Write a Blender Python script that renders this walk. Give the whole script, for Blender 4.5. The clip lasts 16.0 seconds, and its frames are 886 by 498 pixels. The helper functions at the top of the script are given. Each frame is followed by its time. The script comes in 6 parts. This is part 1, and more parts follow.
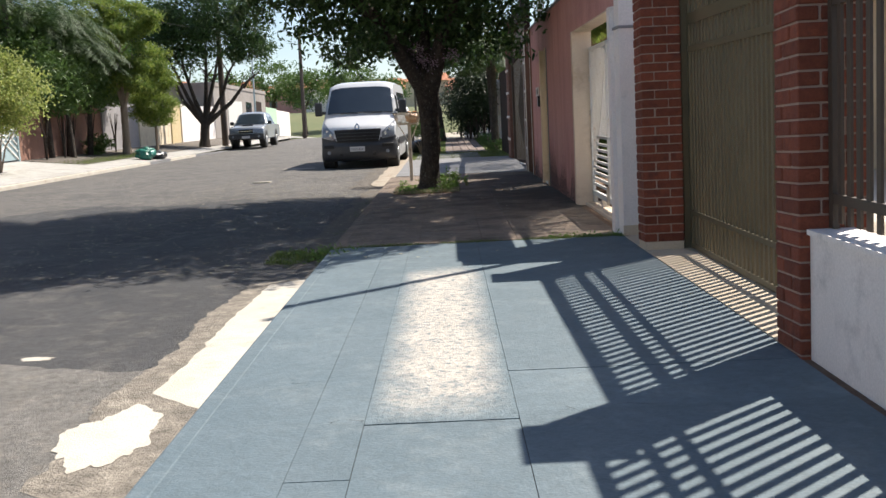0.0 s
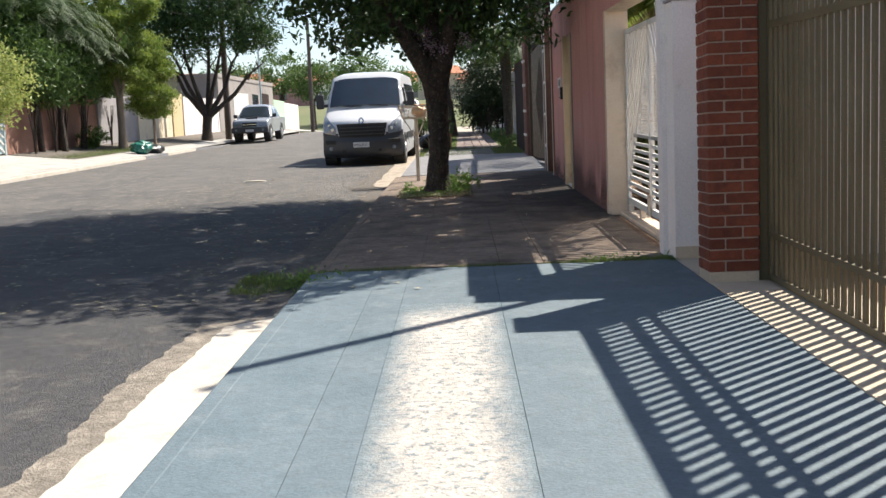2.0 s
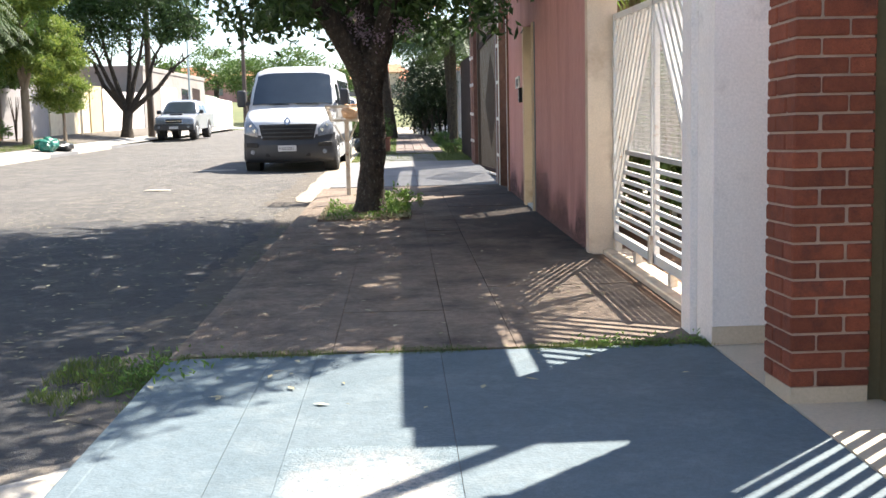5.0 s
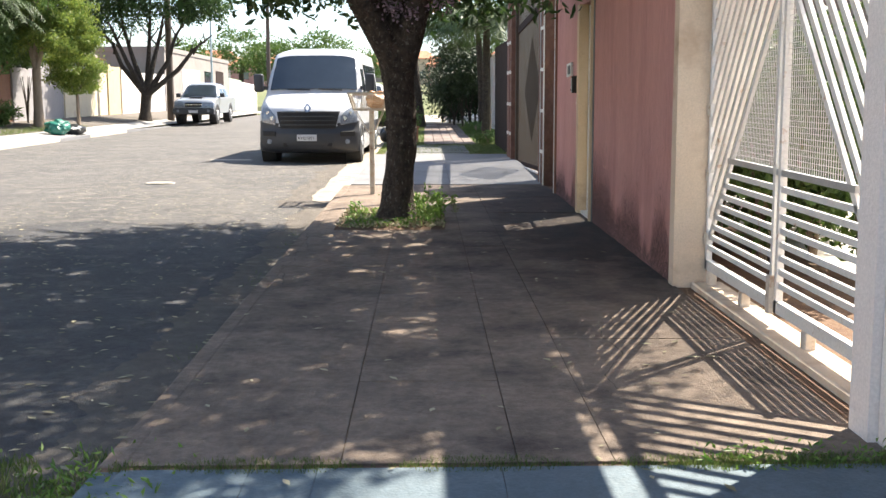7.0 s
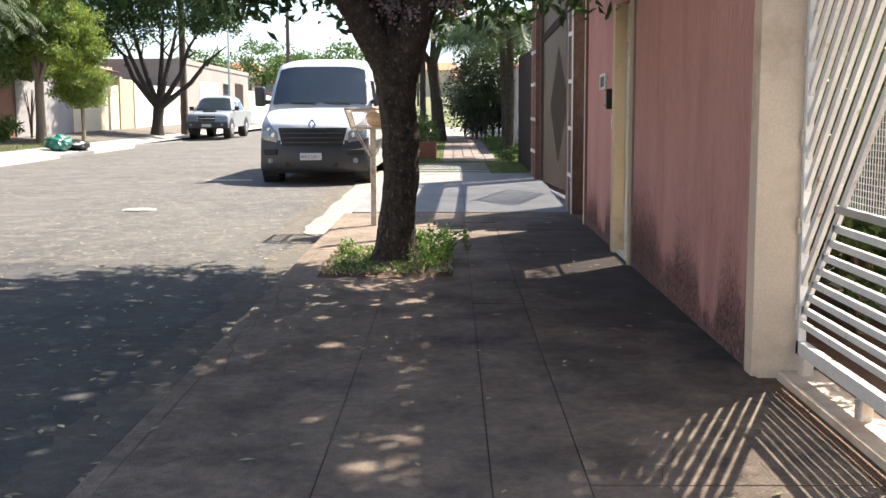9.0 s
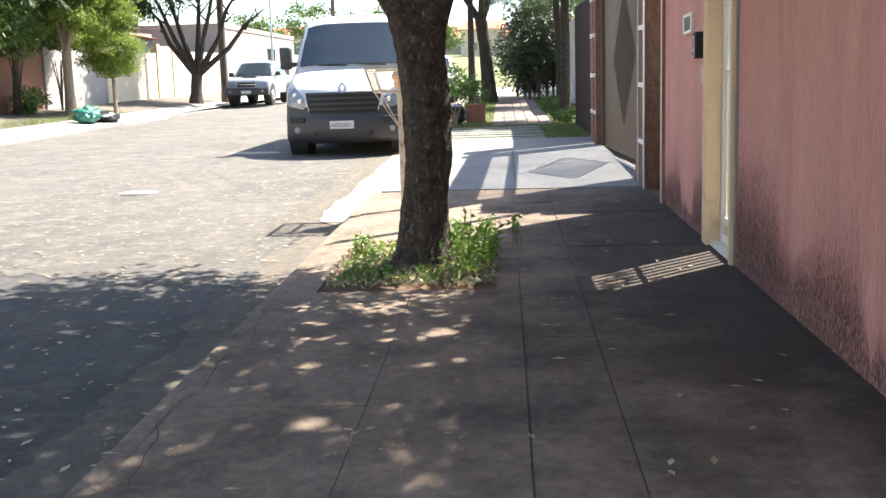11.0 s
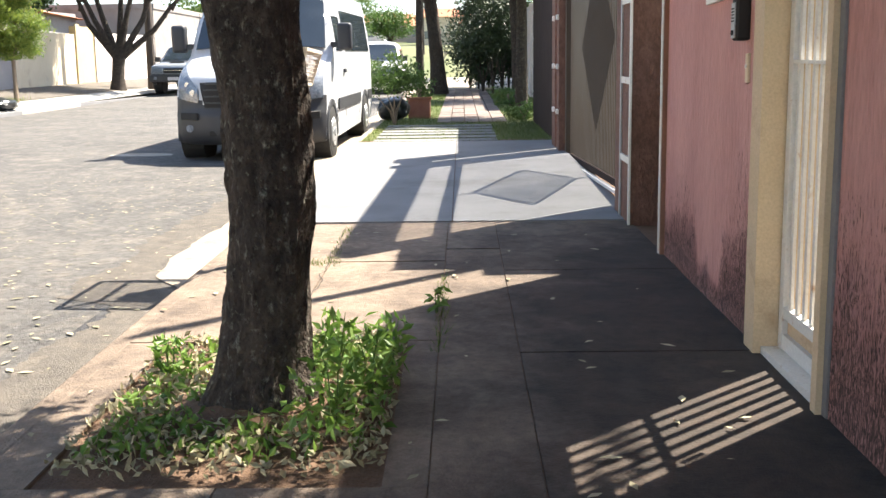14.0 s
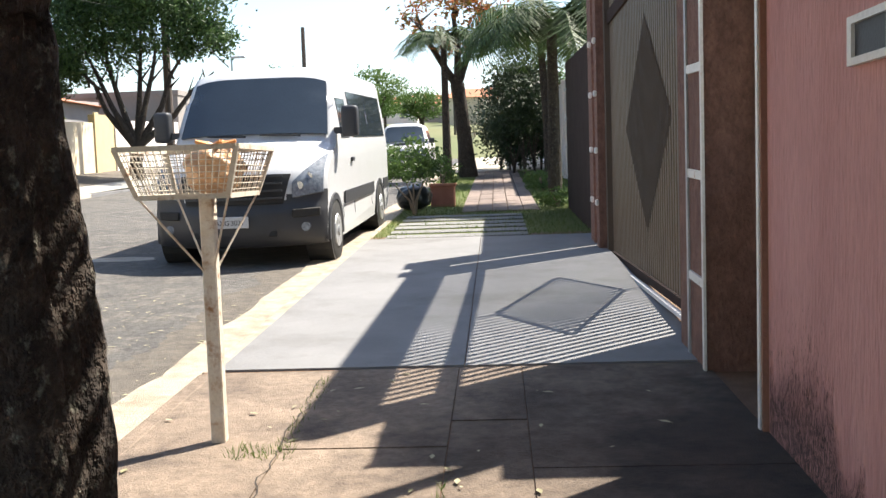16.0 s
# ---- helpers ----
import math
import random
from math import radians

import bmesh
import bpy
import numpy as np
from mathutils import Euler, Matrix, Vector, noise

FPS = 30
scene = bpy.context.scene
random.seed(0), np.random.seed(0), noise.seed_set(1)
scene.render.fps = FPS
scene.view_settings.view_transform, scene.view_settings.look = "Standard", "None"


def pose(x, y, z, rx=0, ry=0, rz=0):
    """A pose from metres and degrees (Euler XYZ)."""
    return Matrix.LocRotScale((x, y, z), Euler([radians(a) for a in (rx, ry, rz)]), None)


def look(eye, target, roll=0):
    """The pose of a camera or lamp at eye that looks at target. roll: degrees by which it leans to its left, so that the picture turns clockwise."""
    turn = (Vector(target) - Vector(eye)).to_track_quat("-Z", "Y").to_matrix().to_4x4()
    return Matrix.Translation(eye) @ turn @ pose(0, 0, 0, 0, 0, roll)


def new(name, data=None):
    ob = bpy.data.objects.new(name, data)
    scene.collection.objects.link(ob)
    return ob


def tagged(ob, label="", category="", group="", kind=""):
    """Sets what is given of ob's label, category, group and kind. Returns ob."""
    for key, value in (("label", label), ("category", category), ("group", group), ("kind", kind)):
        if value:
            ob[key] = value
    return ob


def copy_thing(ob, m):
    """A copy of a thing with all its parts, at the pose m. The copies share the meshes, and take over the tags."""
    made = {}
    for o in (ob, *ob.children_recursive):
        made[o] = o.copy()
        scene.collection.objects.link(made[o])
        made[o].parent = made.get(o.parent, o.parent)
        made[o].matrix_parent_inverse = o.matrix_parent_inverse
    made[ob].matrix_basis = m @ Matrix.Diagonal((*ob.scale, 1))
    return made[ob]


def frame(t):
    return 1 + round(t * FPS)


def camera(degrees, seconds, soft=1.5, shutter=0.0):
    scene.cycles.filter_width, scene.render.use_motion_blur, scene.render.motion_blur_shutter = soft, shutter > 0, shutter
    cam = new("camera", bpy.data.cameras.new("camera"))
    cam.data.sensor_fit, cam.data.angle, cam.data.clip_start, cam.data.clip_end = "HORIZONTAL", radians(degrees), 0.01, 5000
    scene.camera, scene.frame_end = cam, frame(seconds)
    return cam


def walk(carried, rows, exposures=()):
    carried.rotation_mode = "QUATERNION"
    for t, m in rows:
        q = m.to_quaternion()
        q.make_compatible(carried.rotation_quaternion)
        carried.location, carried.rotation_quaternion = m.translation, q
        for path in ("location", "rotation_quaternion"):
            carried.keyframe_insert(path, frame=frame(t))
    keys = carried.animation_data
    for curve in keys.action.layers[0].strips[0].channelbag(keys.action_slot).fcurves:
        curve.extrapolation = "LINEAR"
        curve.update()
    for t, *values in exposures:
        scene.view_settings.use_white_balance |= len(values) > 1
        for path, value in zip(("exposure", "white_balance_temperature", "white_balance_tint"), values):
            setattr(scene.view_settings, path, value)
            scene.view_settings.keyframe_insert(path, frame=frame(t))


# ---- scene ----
cam = camera(48.7, 16.0, soft=1.5)
METRES, EYE, TURN = 15.73, 1.43, 0.5
ROWS = [
    (0.0, 0.0, 0.0, 0.0, -0.27, -5.76, 2.67),
    (0.5, 0.0011, 0.0317, 0.0026, 0.94, -5.48, 1.27),
    (1.0, -0.0016, 0.0597, 0.0046, 0.11, -3.63, 1.63),
    (1.5, 0.0018, 0.0942, 0.0047, 0.73, -4.03, 3.47),
    (2.0, 0.0025, 0.1249, 0.0041, 0.42, -6.1, 2.37),
    (2.5, 0.0047, 0.1565, 0.0067, -2.6, -6.27, 1.84),
    (3.0, 0.0104, 0.1865, 0.0108, -0.69, -4.28, 0.44),
    (3.5, 0.0077, 0.214, 0.0094, -0.27, -4.7, 0.06),
    (3.7, 0.0067, 0.2239, 0.0089, -1.15, -5.12, -0.29),
    (5.8, 0.0074, 0.3491, 0.016, -3.32, -6.85, 1.4),
    (6.0, 0.0074, 0.3601, 0.0166, -3.38, -7.04, 0.26),
    (6.5, 0.0035, 0.3876, 0.0173, -3.39, -6.53, -1.96),
    (7.0, 0.0028, 0.4181, 0.0182, -1.52, -6.92, 0.15),
    (7.5, 0.0067, 0.449, 0.0184, 0.31, -7.41, -0.57),
    (8.0, 0.0044, 0.4769, 0.0193, -1.55, -9.5, 0.68),
    (8.5, 0.0113, 0.5077, 0.0233, -1.5, -6.37, 1.72),
    (8.7, 0.0138, 0.5188, 0.0247, -0.67, -6.09, 0.8),
    (10.8, 0.0215, 0.6515, 0.0273, 2.06, -9.0, 0.3),
    (11.0, 0.0224, 0.667, 0.0276, 3.09, -8.45, 1.68),
    (11.5, 0.023, 0.7058, 0.0273, 4.63, -10.92, 1.27),
    (12.0, 0.024, 0.7392, 0.0276, 1.19, -8.07, 1.93),
    (12.5, 0.0269, 0.7717, 0.0301, 3.7, -5.5, 1.62),
    (13.0, 0.0252, 0.8041, 0.0304, -0.1, -4.95, 3.62),
    (13.5, 0.0321, 0.8336, 0.0321, -0.85, -7.68, 2.74),
    (14.0, 0.0361, 0.8635, 0.0321, 0.58, -9.13, 0.83),
    (14.5, 0.0388, 0.8914, 0.0332, 0.48, -9.69, 2.23),
    (15.0, 0.046, 0.9242, 0.0358, 2.94, -7.28, 1.26),
    (15.5, 0.0444, 0.959, 0.0376, 4.05, -6.2, 2.17),
    (16.0, 0.0456, 0.9921, 0.0407, 2.57, -4.55, 1.94),
]

walk(cam, [(t, pose(0, 0, EYE, 0, 0, TURN) @ pose(METRES * x, METRES * y, METRES * z, 90 + pitch, roll, yaw)) for t, x, y, z, yaw, pitch, roll in ROWS],
     [(0.0, 0.72, 6700, 10), (2.0, 0.90, 6750, 10), (3.5, 1.66, 6750, 10), (6.0, 1.74, 6850, 10), (8.5, 1.56, 6950, 10), (11.0, 2.15, 6900, 9), (13.5, 2.0, 6950, 9), (14.5, 1.85, 6900, 9), (16.0, 1.45, 6850, 9)])

# ---- world and sun ----
SUN = Vector((0.57, 0.50, 1.0)).normalized()
world = bpy.data.worlds.new("sky")
scene.world = world
world.use_nodes = True
wn = world.node_tree.nodes
sky = wn.new("ShaderNodeTexSky")
sky.sky_type, sky.sun_disc = "NISHITA", False
sky.sun_elevation, sky.sun_rotation = math.asin(SUN.z), math.atan2(SUN.x, SUN.y)
sky.air_density, sky.dust_density, sky.ozone_density = 1.0, 0.9, 0.9
wn["Background"].inputs["Strength"].default_value = 0.10
world.node_tree.links.new(sky.outputs["Color"], wn["Background"].inputs["Color"])
sun_data = bpy.data.lights.new("sun", "SUN")
sun_data.energy, sun_data.angle, sun_data.color = 5.0, radians(0.55), (1.0, 0.95, 0.87)
sun = new("sun", sun_data)
sun.matrix_world = look(SUN * 60, (0, 0, 0))


# ---- materials ----
def mat(name, a, b=None, scale=6.0, rough=0.8, bump=0.15, fine=90.0, metal=0.0, stain=None, stain_scale=1.2, stain_amount=0.5, rand=0.0, spec=0.5, stretch=None, worn=False, transmission=0.0, depth=0.02, grain_mix=0.35, mottle=0.0, mould=None):
    """Two tones mixed by broad noise, a fine grain, optional stains, and relief."""
    m = bpy.data.materials.new(name)
    m.use_nodes = True
    nt = m.node_tree
    p = nt.nodes["Principled BSDF"]
    b = b or tuple(min(1.0, c * 0.8) for c in a)
    tc = nt.nodes.new("ShaderNodeNewGeometry")
    vec = tc.outputs["Position"]
    if stretch:
        mp = nt.nodes.new("ShaderNodeMapping")
        mp.inputs["Scale"].default_value = stretch
        nt.links.new(vec, mp.inputs["Vector"])
        vec = mp.outputs["Vector"]

    def noise_tex(s, detail=5.0, r=0.6):
        n = nt.nodes.new("ShaderNodeTexNoise")
        n.inputs["Scale"].default_value, n.inputs["Detail"].default_value, n.inputs["Roughness"].default_value = s, detail, r
        nt.links.new(vec, n.inputs["Vector"])
        return n.outputs["Fac"]

    def ramp(fac, lo, hi):
        r = nt.nodes.new("ShaderNodeMapRange")
        r.inputs["From Min"].default_value, r.inputs["From Max"].default_value = lo, hi
        nt.links.new(fac, r.inputs["Value"])
        return r.outputs["Result"]

    def mix(fac, c0, c1, kind="MIX"):
        x = nt.nodes.new("ShaderNodeMix")
        x.data_type, x.blend_type = "RGBA", kind
        for sock, val in ((x.inputs["Factor"], fac), (x.inputs[6], c0), (x.inputs[7], c1)):
            if isinstance(val, tuple):
                sock.default_value = (*val, 1.0)
            elif isinstance(val, float):
                sock.default_value = val
            else:
                nt.links.new(val, sock)
        return x.outputs[2]

    col = mix(ramp(noise_tex(scale), 0.32, 0.68), a, b)
    if stain:
        fac = ramp(noise_tex(stain_scale, 10.0, 0.8), 0.40, 0.50) if worn else ramp(noise_tex(stain_scale, 8.0, 0.68), 0.62 - 0.25 * stain_amount, 0.72)
        if worn:
            # trodden bare along the middle of the slab, paint left at its edges
            gen = nt.nodes.new("ShaderNodeTexCoord")
            xyz = nt.nodes.new("ShaderNodeSeparateXYZ")
            nt.links.new(gen.outputs["Generated"], xyz.inputs[0])
            wob = noise_tex(3.0, 4.0)
            for axis, width in ((0, 0.30), (1, 0.12)):
                d = nt.nodes.new("ShaderNodeMath")
                d.operation = "PINGPONG"
                d.inputs[1].default_value = 0.5
                nt.links.new(xyz.outputs[axis], d.inputs[0])
                e = nt.nodes.new("ShaderNodeMath")
                e.operation = "MULTIPLY"
                nt.links.new(d.outputs[0], e.inputs[0])
                nt.links.new(wob, e.inputs[1])
                k = nt.nodes.new("ShaderNodeMapRange")
                k.inputs["From Max"].default_value = width * 0.5
                nt.links.new(e.outputs[0], k.inputs["Value"])
                f = nt.nodes.new("ShaderNodeMath")
                f.operation = "MULTIPLY"
                nt.links.new(fac, f.inputs[0])
                nt.links.new(k.outputs["Result"], f.inputs[1])
                fac = f.outputs[0]
        col = mix(fac, col, stain)
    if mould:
        # one ragged black mould patch, deepened by painted wall shade: its centre and reach
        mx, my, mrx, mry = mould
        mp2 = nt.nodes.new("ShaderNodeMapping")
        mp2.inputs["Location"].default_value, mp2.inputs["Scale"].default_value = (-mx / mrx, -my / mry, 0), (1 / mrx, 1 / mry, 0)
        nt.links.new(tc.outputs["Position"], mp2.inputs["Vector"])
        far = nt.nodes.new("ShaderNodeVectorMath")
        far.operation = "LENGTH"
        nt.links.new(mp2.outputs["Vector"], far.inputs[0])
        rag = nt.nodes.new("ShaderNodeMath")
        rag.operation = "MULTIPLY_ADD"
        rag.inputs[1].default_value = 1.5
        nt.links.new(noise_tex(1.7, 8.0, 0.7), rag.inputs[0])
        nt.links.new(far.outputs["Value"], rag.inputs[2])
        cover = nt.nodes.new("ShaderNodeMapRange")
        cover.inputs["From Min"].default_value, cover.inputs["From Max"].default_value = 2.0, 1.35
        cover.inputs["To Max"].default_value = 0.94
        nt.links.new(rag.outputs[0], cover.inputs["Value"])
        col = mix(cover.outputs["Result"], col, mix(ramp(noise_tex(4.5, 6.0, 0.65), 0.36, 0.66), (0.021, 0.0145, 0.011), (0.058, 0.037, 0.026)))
    if mottle:
        spots = ramp(noise_tex(17.0, 9.0, 0.72), 0.36, 0.62)
        col = mix(mottle, col, mix(spots, (0.42, 0.40, 0.39), (1.25, 1.25, 1.25)), "MULTIPLY")
    grain = noise_tex(fine, 3.0)
    col = mix(grain_mix, col, mix(ramp(grain, 0.3, 0.7), (0.55, 0.55, 0.55), (1.0, 1.0, 1.0)), "MULTIPLY")
    if rand:
        oi = nt.nodes.new("ShaderNodeObjectInfo")
        k = nt.nodes.new("ShaderNodeMapRange")
        k.inputs["To Min"].default_value, k.inputs["To Max"].default_value = 1.0 - rand, 1.0
        nt.links.new(oi.outputs["Random"], k.inputs["Value"])
        comb = nt.nodes.new("ShaderNodeCombineColor")
        for i in range(3):
            nt.links.new(k.outputs["Result"], comb.inputs[i])
        col = mix(1.0, col, comb.outputs["Color"], "MULTIPLY")
    nt.links.new(col, p.inputs["Base Color"])
    p.inputs["Roughness"].default_value, p.inputs["Metallic"].default_value = rough, metal
    p.inputs["Specular IOR Level"].default_value = spec
    p.inputs["Transmission Weight"].default_value = transmission
    if bump:
        bn = nt.nodes.new("ShaderNodeBump")
        bn.inputs["Strength"].default_value, bn.inputs["Distance"].default_value = bump, depth
        nt.links.new(grain, bn.inputs["Height"])
        nt.links.new(bn.outputs["Normal"], p.inputs["Normal"])
    return m


def leaf_mat(name, a, b, through_light=0.3, rough=0.5):
    m = bpy.data.materials.new(name)
    m.use_nodes = True
    nt = m.node_tree
    p = nt.nodes["Principled BSDF"]
    geo = nt.nodes.new("ShaderNodeNewGeometry")
    x = nt.nodes.new("ShaderNodeMix")
    x.data_type = "RGBA"
    x.inputs[6].default_value, x.inputs[7].default_value = (*a, 1), (*b, 1)
    nt.links.new(geo.outputs["Random Per Island"], x.inputs["Factor"])
    nt.links.new(x.outputs[2], p.inputs["Base Color"])
    p.inputs["Roughness"].default_value = rough
    tr = nt.nodes.new("ShaderNodeBsdfTranslucent")
    nt.links.new(x.outputs[2], tr.inputs["Color"])
    ms = nt.nodes.new("ShaderNodeMixShader")
    ms.inputs["Fac"].default_value = through_light
    nt.links.new(p.outputs["BSDF"], ms.inputs[1])
    nt.links.new(tr.outputs["BSDF"], ms.inputs[2])
    nt.links.new(ms.outputs["Shader"], nt.nodes["Material Output"].inputs["Surface"])
    return m


ASPHALT = mat("asphalt", (0.056, 0.056, 0.06), (0.096, 0.093, 0.093), 1.1, 0.8, 1.0, 110, stain=(0.165, 0.15, 0.136), stain_scale=3.4, stain_amount=0.45, grain_mix=0.5, mottle=0.5)
# paler than ASPHALT: grit, and sunlit brightness put into the colour
WORN_SUNLIT_ASPHALT = mat("gritty_sunlit_asphalt", (0.118, 0.113, 0.11), (0.175, 0.164, 0.152), 0.9, 0.9, 1.0, 120, stain=(0.27, 0.24, 0.205), stain_scale=4.0, stain_amount=0.5, grain_mix=0.5, mottle=0.6)
PATCHED = mat("old_asphalt", (0.185, 0.174, 0.158), (0.245, 0.228, 0.206), 3.0, 0.95, 0.9, 130, stain=(0.30, 0.27, 0.23), stain_scale=7.0, stain_amount=0.4, mottle=0.5)
BLUE_PAINT = mat("blue_painted_concrete", (0.110, 0.156, 0.184), (0.140, 0.187, 0.215), 2.2, 0.7, 0.25, 60, stain=(0.18, 0.225, 0.245), stain_scale=3.0, stain_amount=0.35, rand=0.1, mottle=0.25)
WORN_PAINT = mat("worn_painted_concrete", (0.125, 0.175, 0.205), (0.165, 0.215, 0.24), 2.2, 0.85, 0.6, 70, stain=(0.56, 0.51, 0.45), stain_scale=24.0, rand=0.05, worn=True, mottle=0.35)
# the mould argument also paints in the shade along the pink wall
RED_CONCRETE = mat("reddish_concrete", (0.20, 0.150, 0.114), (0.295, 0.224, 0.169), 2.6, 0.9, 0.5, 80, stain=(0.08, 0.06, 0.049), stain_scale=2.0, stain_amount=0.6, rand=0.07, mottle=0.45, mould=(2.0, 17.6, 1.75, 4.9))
GREY_CONCRETE = mat("grey_concrete", (0.19, 0.188, 0.192), (0.235, 0.232, 0.236), 1.4, 0.85, 0.25, 80, stain=(0.155, 0.15, 0.148), stain_amount=0.4)
PALE_CONCRETE = mat("pale_concrete", (0.40, 0.355, 0.29), (0.50, 0.455, 0.385), 4.0, 0.9, 0.4, 90, stain=(0.30, 0.235, 0.175), stain_scale=3.0, stain_amount=0.5)
FAR_CONCRETE = mat("pale_grey_concrete", (0.40, 0.385, 0.36), (0.48, 0.46, 0.43), 3.0, 0.9, 0.4, 90, stain=(0.31, 0.285, 0.25), stain_scale=2.0, stain_amount=0.5, mottle=0.3)
TAN_CEMENT = mat("tan_cement", (0.34, 0.285, 0.22), (0.46, 0.395, 0.315), 5.0, 0.9, 0.5, 90, stain=(0.24, 0.175, 0.125), stain_scale=4.0, stain_amount=0.6)
BROKEN = mat("broken_tan_cement", (0.20, 0.175, 0.145), (0.31, 0.27, 0.22), 6.0, 0.95, 0.8, 70, stain=(0.42, 0.37, 0.30), stain_scale=5.0, stain_amount=0.4, mottle=0.6)
DIRT = mat("gritty_brown_dirt", (0.12, 0.105, 0.09), (0.17, 0.148, 0.125), 9.0, 0.95, 0.9, 120, stain=(0.22, 0.185, 0.15), stain_scale=8.0, stain_amount=0.5)
WHITE_CEMENT = mat("white_cement", (0.62, 0.575, 0.50), (0.52, 0.465, 0.385), 3.0, 0.9, 0.3, 90, stain=(0.40, 0.33, 0.26), stain_scale=3.5, stain_amount=0.3)
SOIL = mat("soil", (0.13, 0.075, 0.045), (0.20, 0.12, 0.075), 8, 0.95, 0.8, 60)
TILE = mat("beige_floor_tile", (0.55, 0.45, 0.33), (0.60, 0.50, 0.38), 4, 0.45, 0.05, 60)
WHITE_WALL = mat("white_plaster", (0.88, 0.815, 0.775), (0.83, 0.76, 0.72), 2.0, 0.85, 0.2, 70, stain=(0.62, 0.57, 0.54), stain_scale=2.6, stain_amount=0.25)
PINK_WALL = mat("pink_scratched_plaster", (0.55, 0.275, 0.25), (0.64, 0.338, 0.308), 3.0, 0.9, 1.0, 58, stretch=(1, 1, 0.17), depth=0.022, grain_mix=0.42, stain=(0.46, 0.22, 0.205), stain_scale=2.2, stain_amount=0.4)
BEIGE = mat("beige_paint", (0.62, 0.47, 0.30), (0.68, 0.53, 0.36), 3.0, 0.8, 0.15, 80, stain=(0.45, 0.30, 0.18), stain_scale=3.0, stain_amount=0.3)
PALE_BEIGE = mat("pale_beige_paint", (0.68, 0.55, 0.42), (0.73, 0.60, 0.47), 3.0, 0.85, 0.2, 80, stain=(0.46, 0.33, 0.23), stain_scale=2.5, stain_amount=0.4)
BRICK = mat("red_brick", (0.24, 0.06, 0.032), (0.33, 0.092, 0.047), 14, 0.9, 0.6, 110, stain=(0.16, 0.05, 0.035), stain_scale=9.0, stain_amount=0.4, rand=0.38, grain_mix=0.55)
MORTAR = mat("mortar", (0.34, 0.24, 0.19), (0.44, 0.32, 0.26), 9, 0.95, 0.4, 140)
BRONZE = mat("bronze_painted_metal", (0.115, 0.092, 0.05), (0.138, 0.112, 0.063), 3, 0.45, 0.05, 60)
DARK_BAR = mat("dark_brown_metal", (0.06, 0.045, 0.033), (0.075, 0.055, 0.04), 3, 0.5, 0.05, 60)
WHITE_METAL = mat("white_enamel", (0.80, 0.79, 0.76), (0.74, 0.72, 0.68), 4, 0.4, 0.05, 60, stain=(0.45, 0.25, 0.12), stain_scale=9.0, stain_amount=0.05)
GREY_METAL = mat("galvanised_steel", (0.42, 0.43, 0.44), (0.50, 0.51, 0.52), 8, 0.45, 0.05, 60, metal=0.6)
RUSTY_WHITE = mat("rusty_white_paint", (0.66, 0.62, 0.55), (0.58, 0.50, 0.40), 12, 0.7, 0.2, 80, stain=(0.32, 0.16, 0.07), stain_scale=14.0, stain_amount=0.35)
BROWN_WALL = mat("brown_textured_wall", (0.19, 0.10, 0.076), (0.26, 0.142, 0.108), 9, 0.9, 1.0, 55, stretch=(1, 1, 0.6), depth=0.025, grain_mix=0.6, mottle=0.4)
BROWN_PANEL = mat("dark_brown_panel", (0.04, 0.028, 0.025), (0.05, 0.036, 0.032), 3, 0.95, 0.1, 60, spec=0.1)
TAN_SLAT = mat("tan_metal_slat", (0.115, 0.09, 0.06), (0.14, 0.11, 0.075), 3, 0.5, 0.05, 60)
DARK_MESH = mat("dark_mesh", (0.078, 0.063, 0.047), (0.088, 0.071, 0.054), 3, 0.95, 0.1, 60)
BARK = mat("bark", (0.032, 0.023, 0.018), (0.095, 0.07, 0.053), 16, 0.95, 1.0, 42, stain=(0.27, 0.27, 0.215), stain_scale=34.0, stain_amount=0.24, stretch=(1, 1, 0.75), depth=0.06)
PALE_BARK = mat("pale_bark", (0.24, 0.18, 0.13), (0.32, 0.25, 0.19), 9, 0.95, 0.8, 45, stretch=(1, 1, 0.4))
VAN_WHITE = mat("white_car_paint", (0.64, 0.65, 0.67), (0.62, 0.63, 0.65), 2, 0.25, 0.0, 60)
SILVER = mat("silver_car_paint", (0.40, 0.43, 0.48), (0.38, 0.41, 0.46), 2, 0.25, 0.0, 60, metal=0.3)
PLASTIC = mat("dark_grey_plastic", (0.036, 0.038, 0.044), (0.045, 0.047, 0.053), 3, 0.5, 0.1, 90)
BLACK = mat("black_rubber", (0.018, 0.018, 0.018), (0.028, 0.027, 0.026), 5, 0.75, 0.1, 60)
CHROME = mat("chrome", (0.62, 0.63, 0.65), (0.6, 0.6, 0.62), 5, 0.2, 0.0, 60, metal=1.0)
LENS = mat("clear_headlight_lens", (0.30, 0.33, 0.37), (0.13, 0.15, 0.18), 26, 0.08, 0.0, 60, spec=0.9)
DARK_GLASS = mat("tinted_glass", (0.028, 0.038, 0.05), (0.034, 0.046, 0.06), 2, 0.05, 0.0, 60, spec=0.9)
PLATE = mat("grey_number_plate", (0.62, 0.62, 0.63), (0.6, 0.6, 0.61), 5, 0.5, 0.0, 60)
INK = mat("black_ink", (0.02, 0.02, 0.02), (0.03, 0.03, 0.03), 5, 0.7, 0.0, 60)
CREAM = mat("cream_plaster", (0.72, 0.60, 0.43), (0.78, 0.67, 0.50), 2, 0.9, 0.2, 60, stain=(0.55, 0.42, 0.3), stain_amount=0.3)
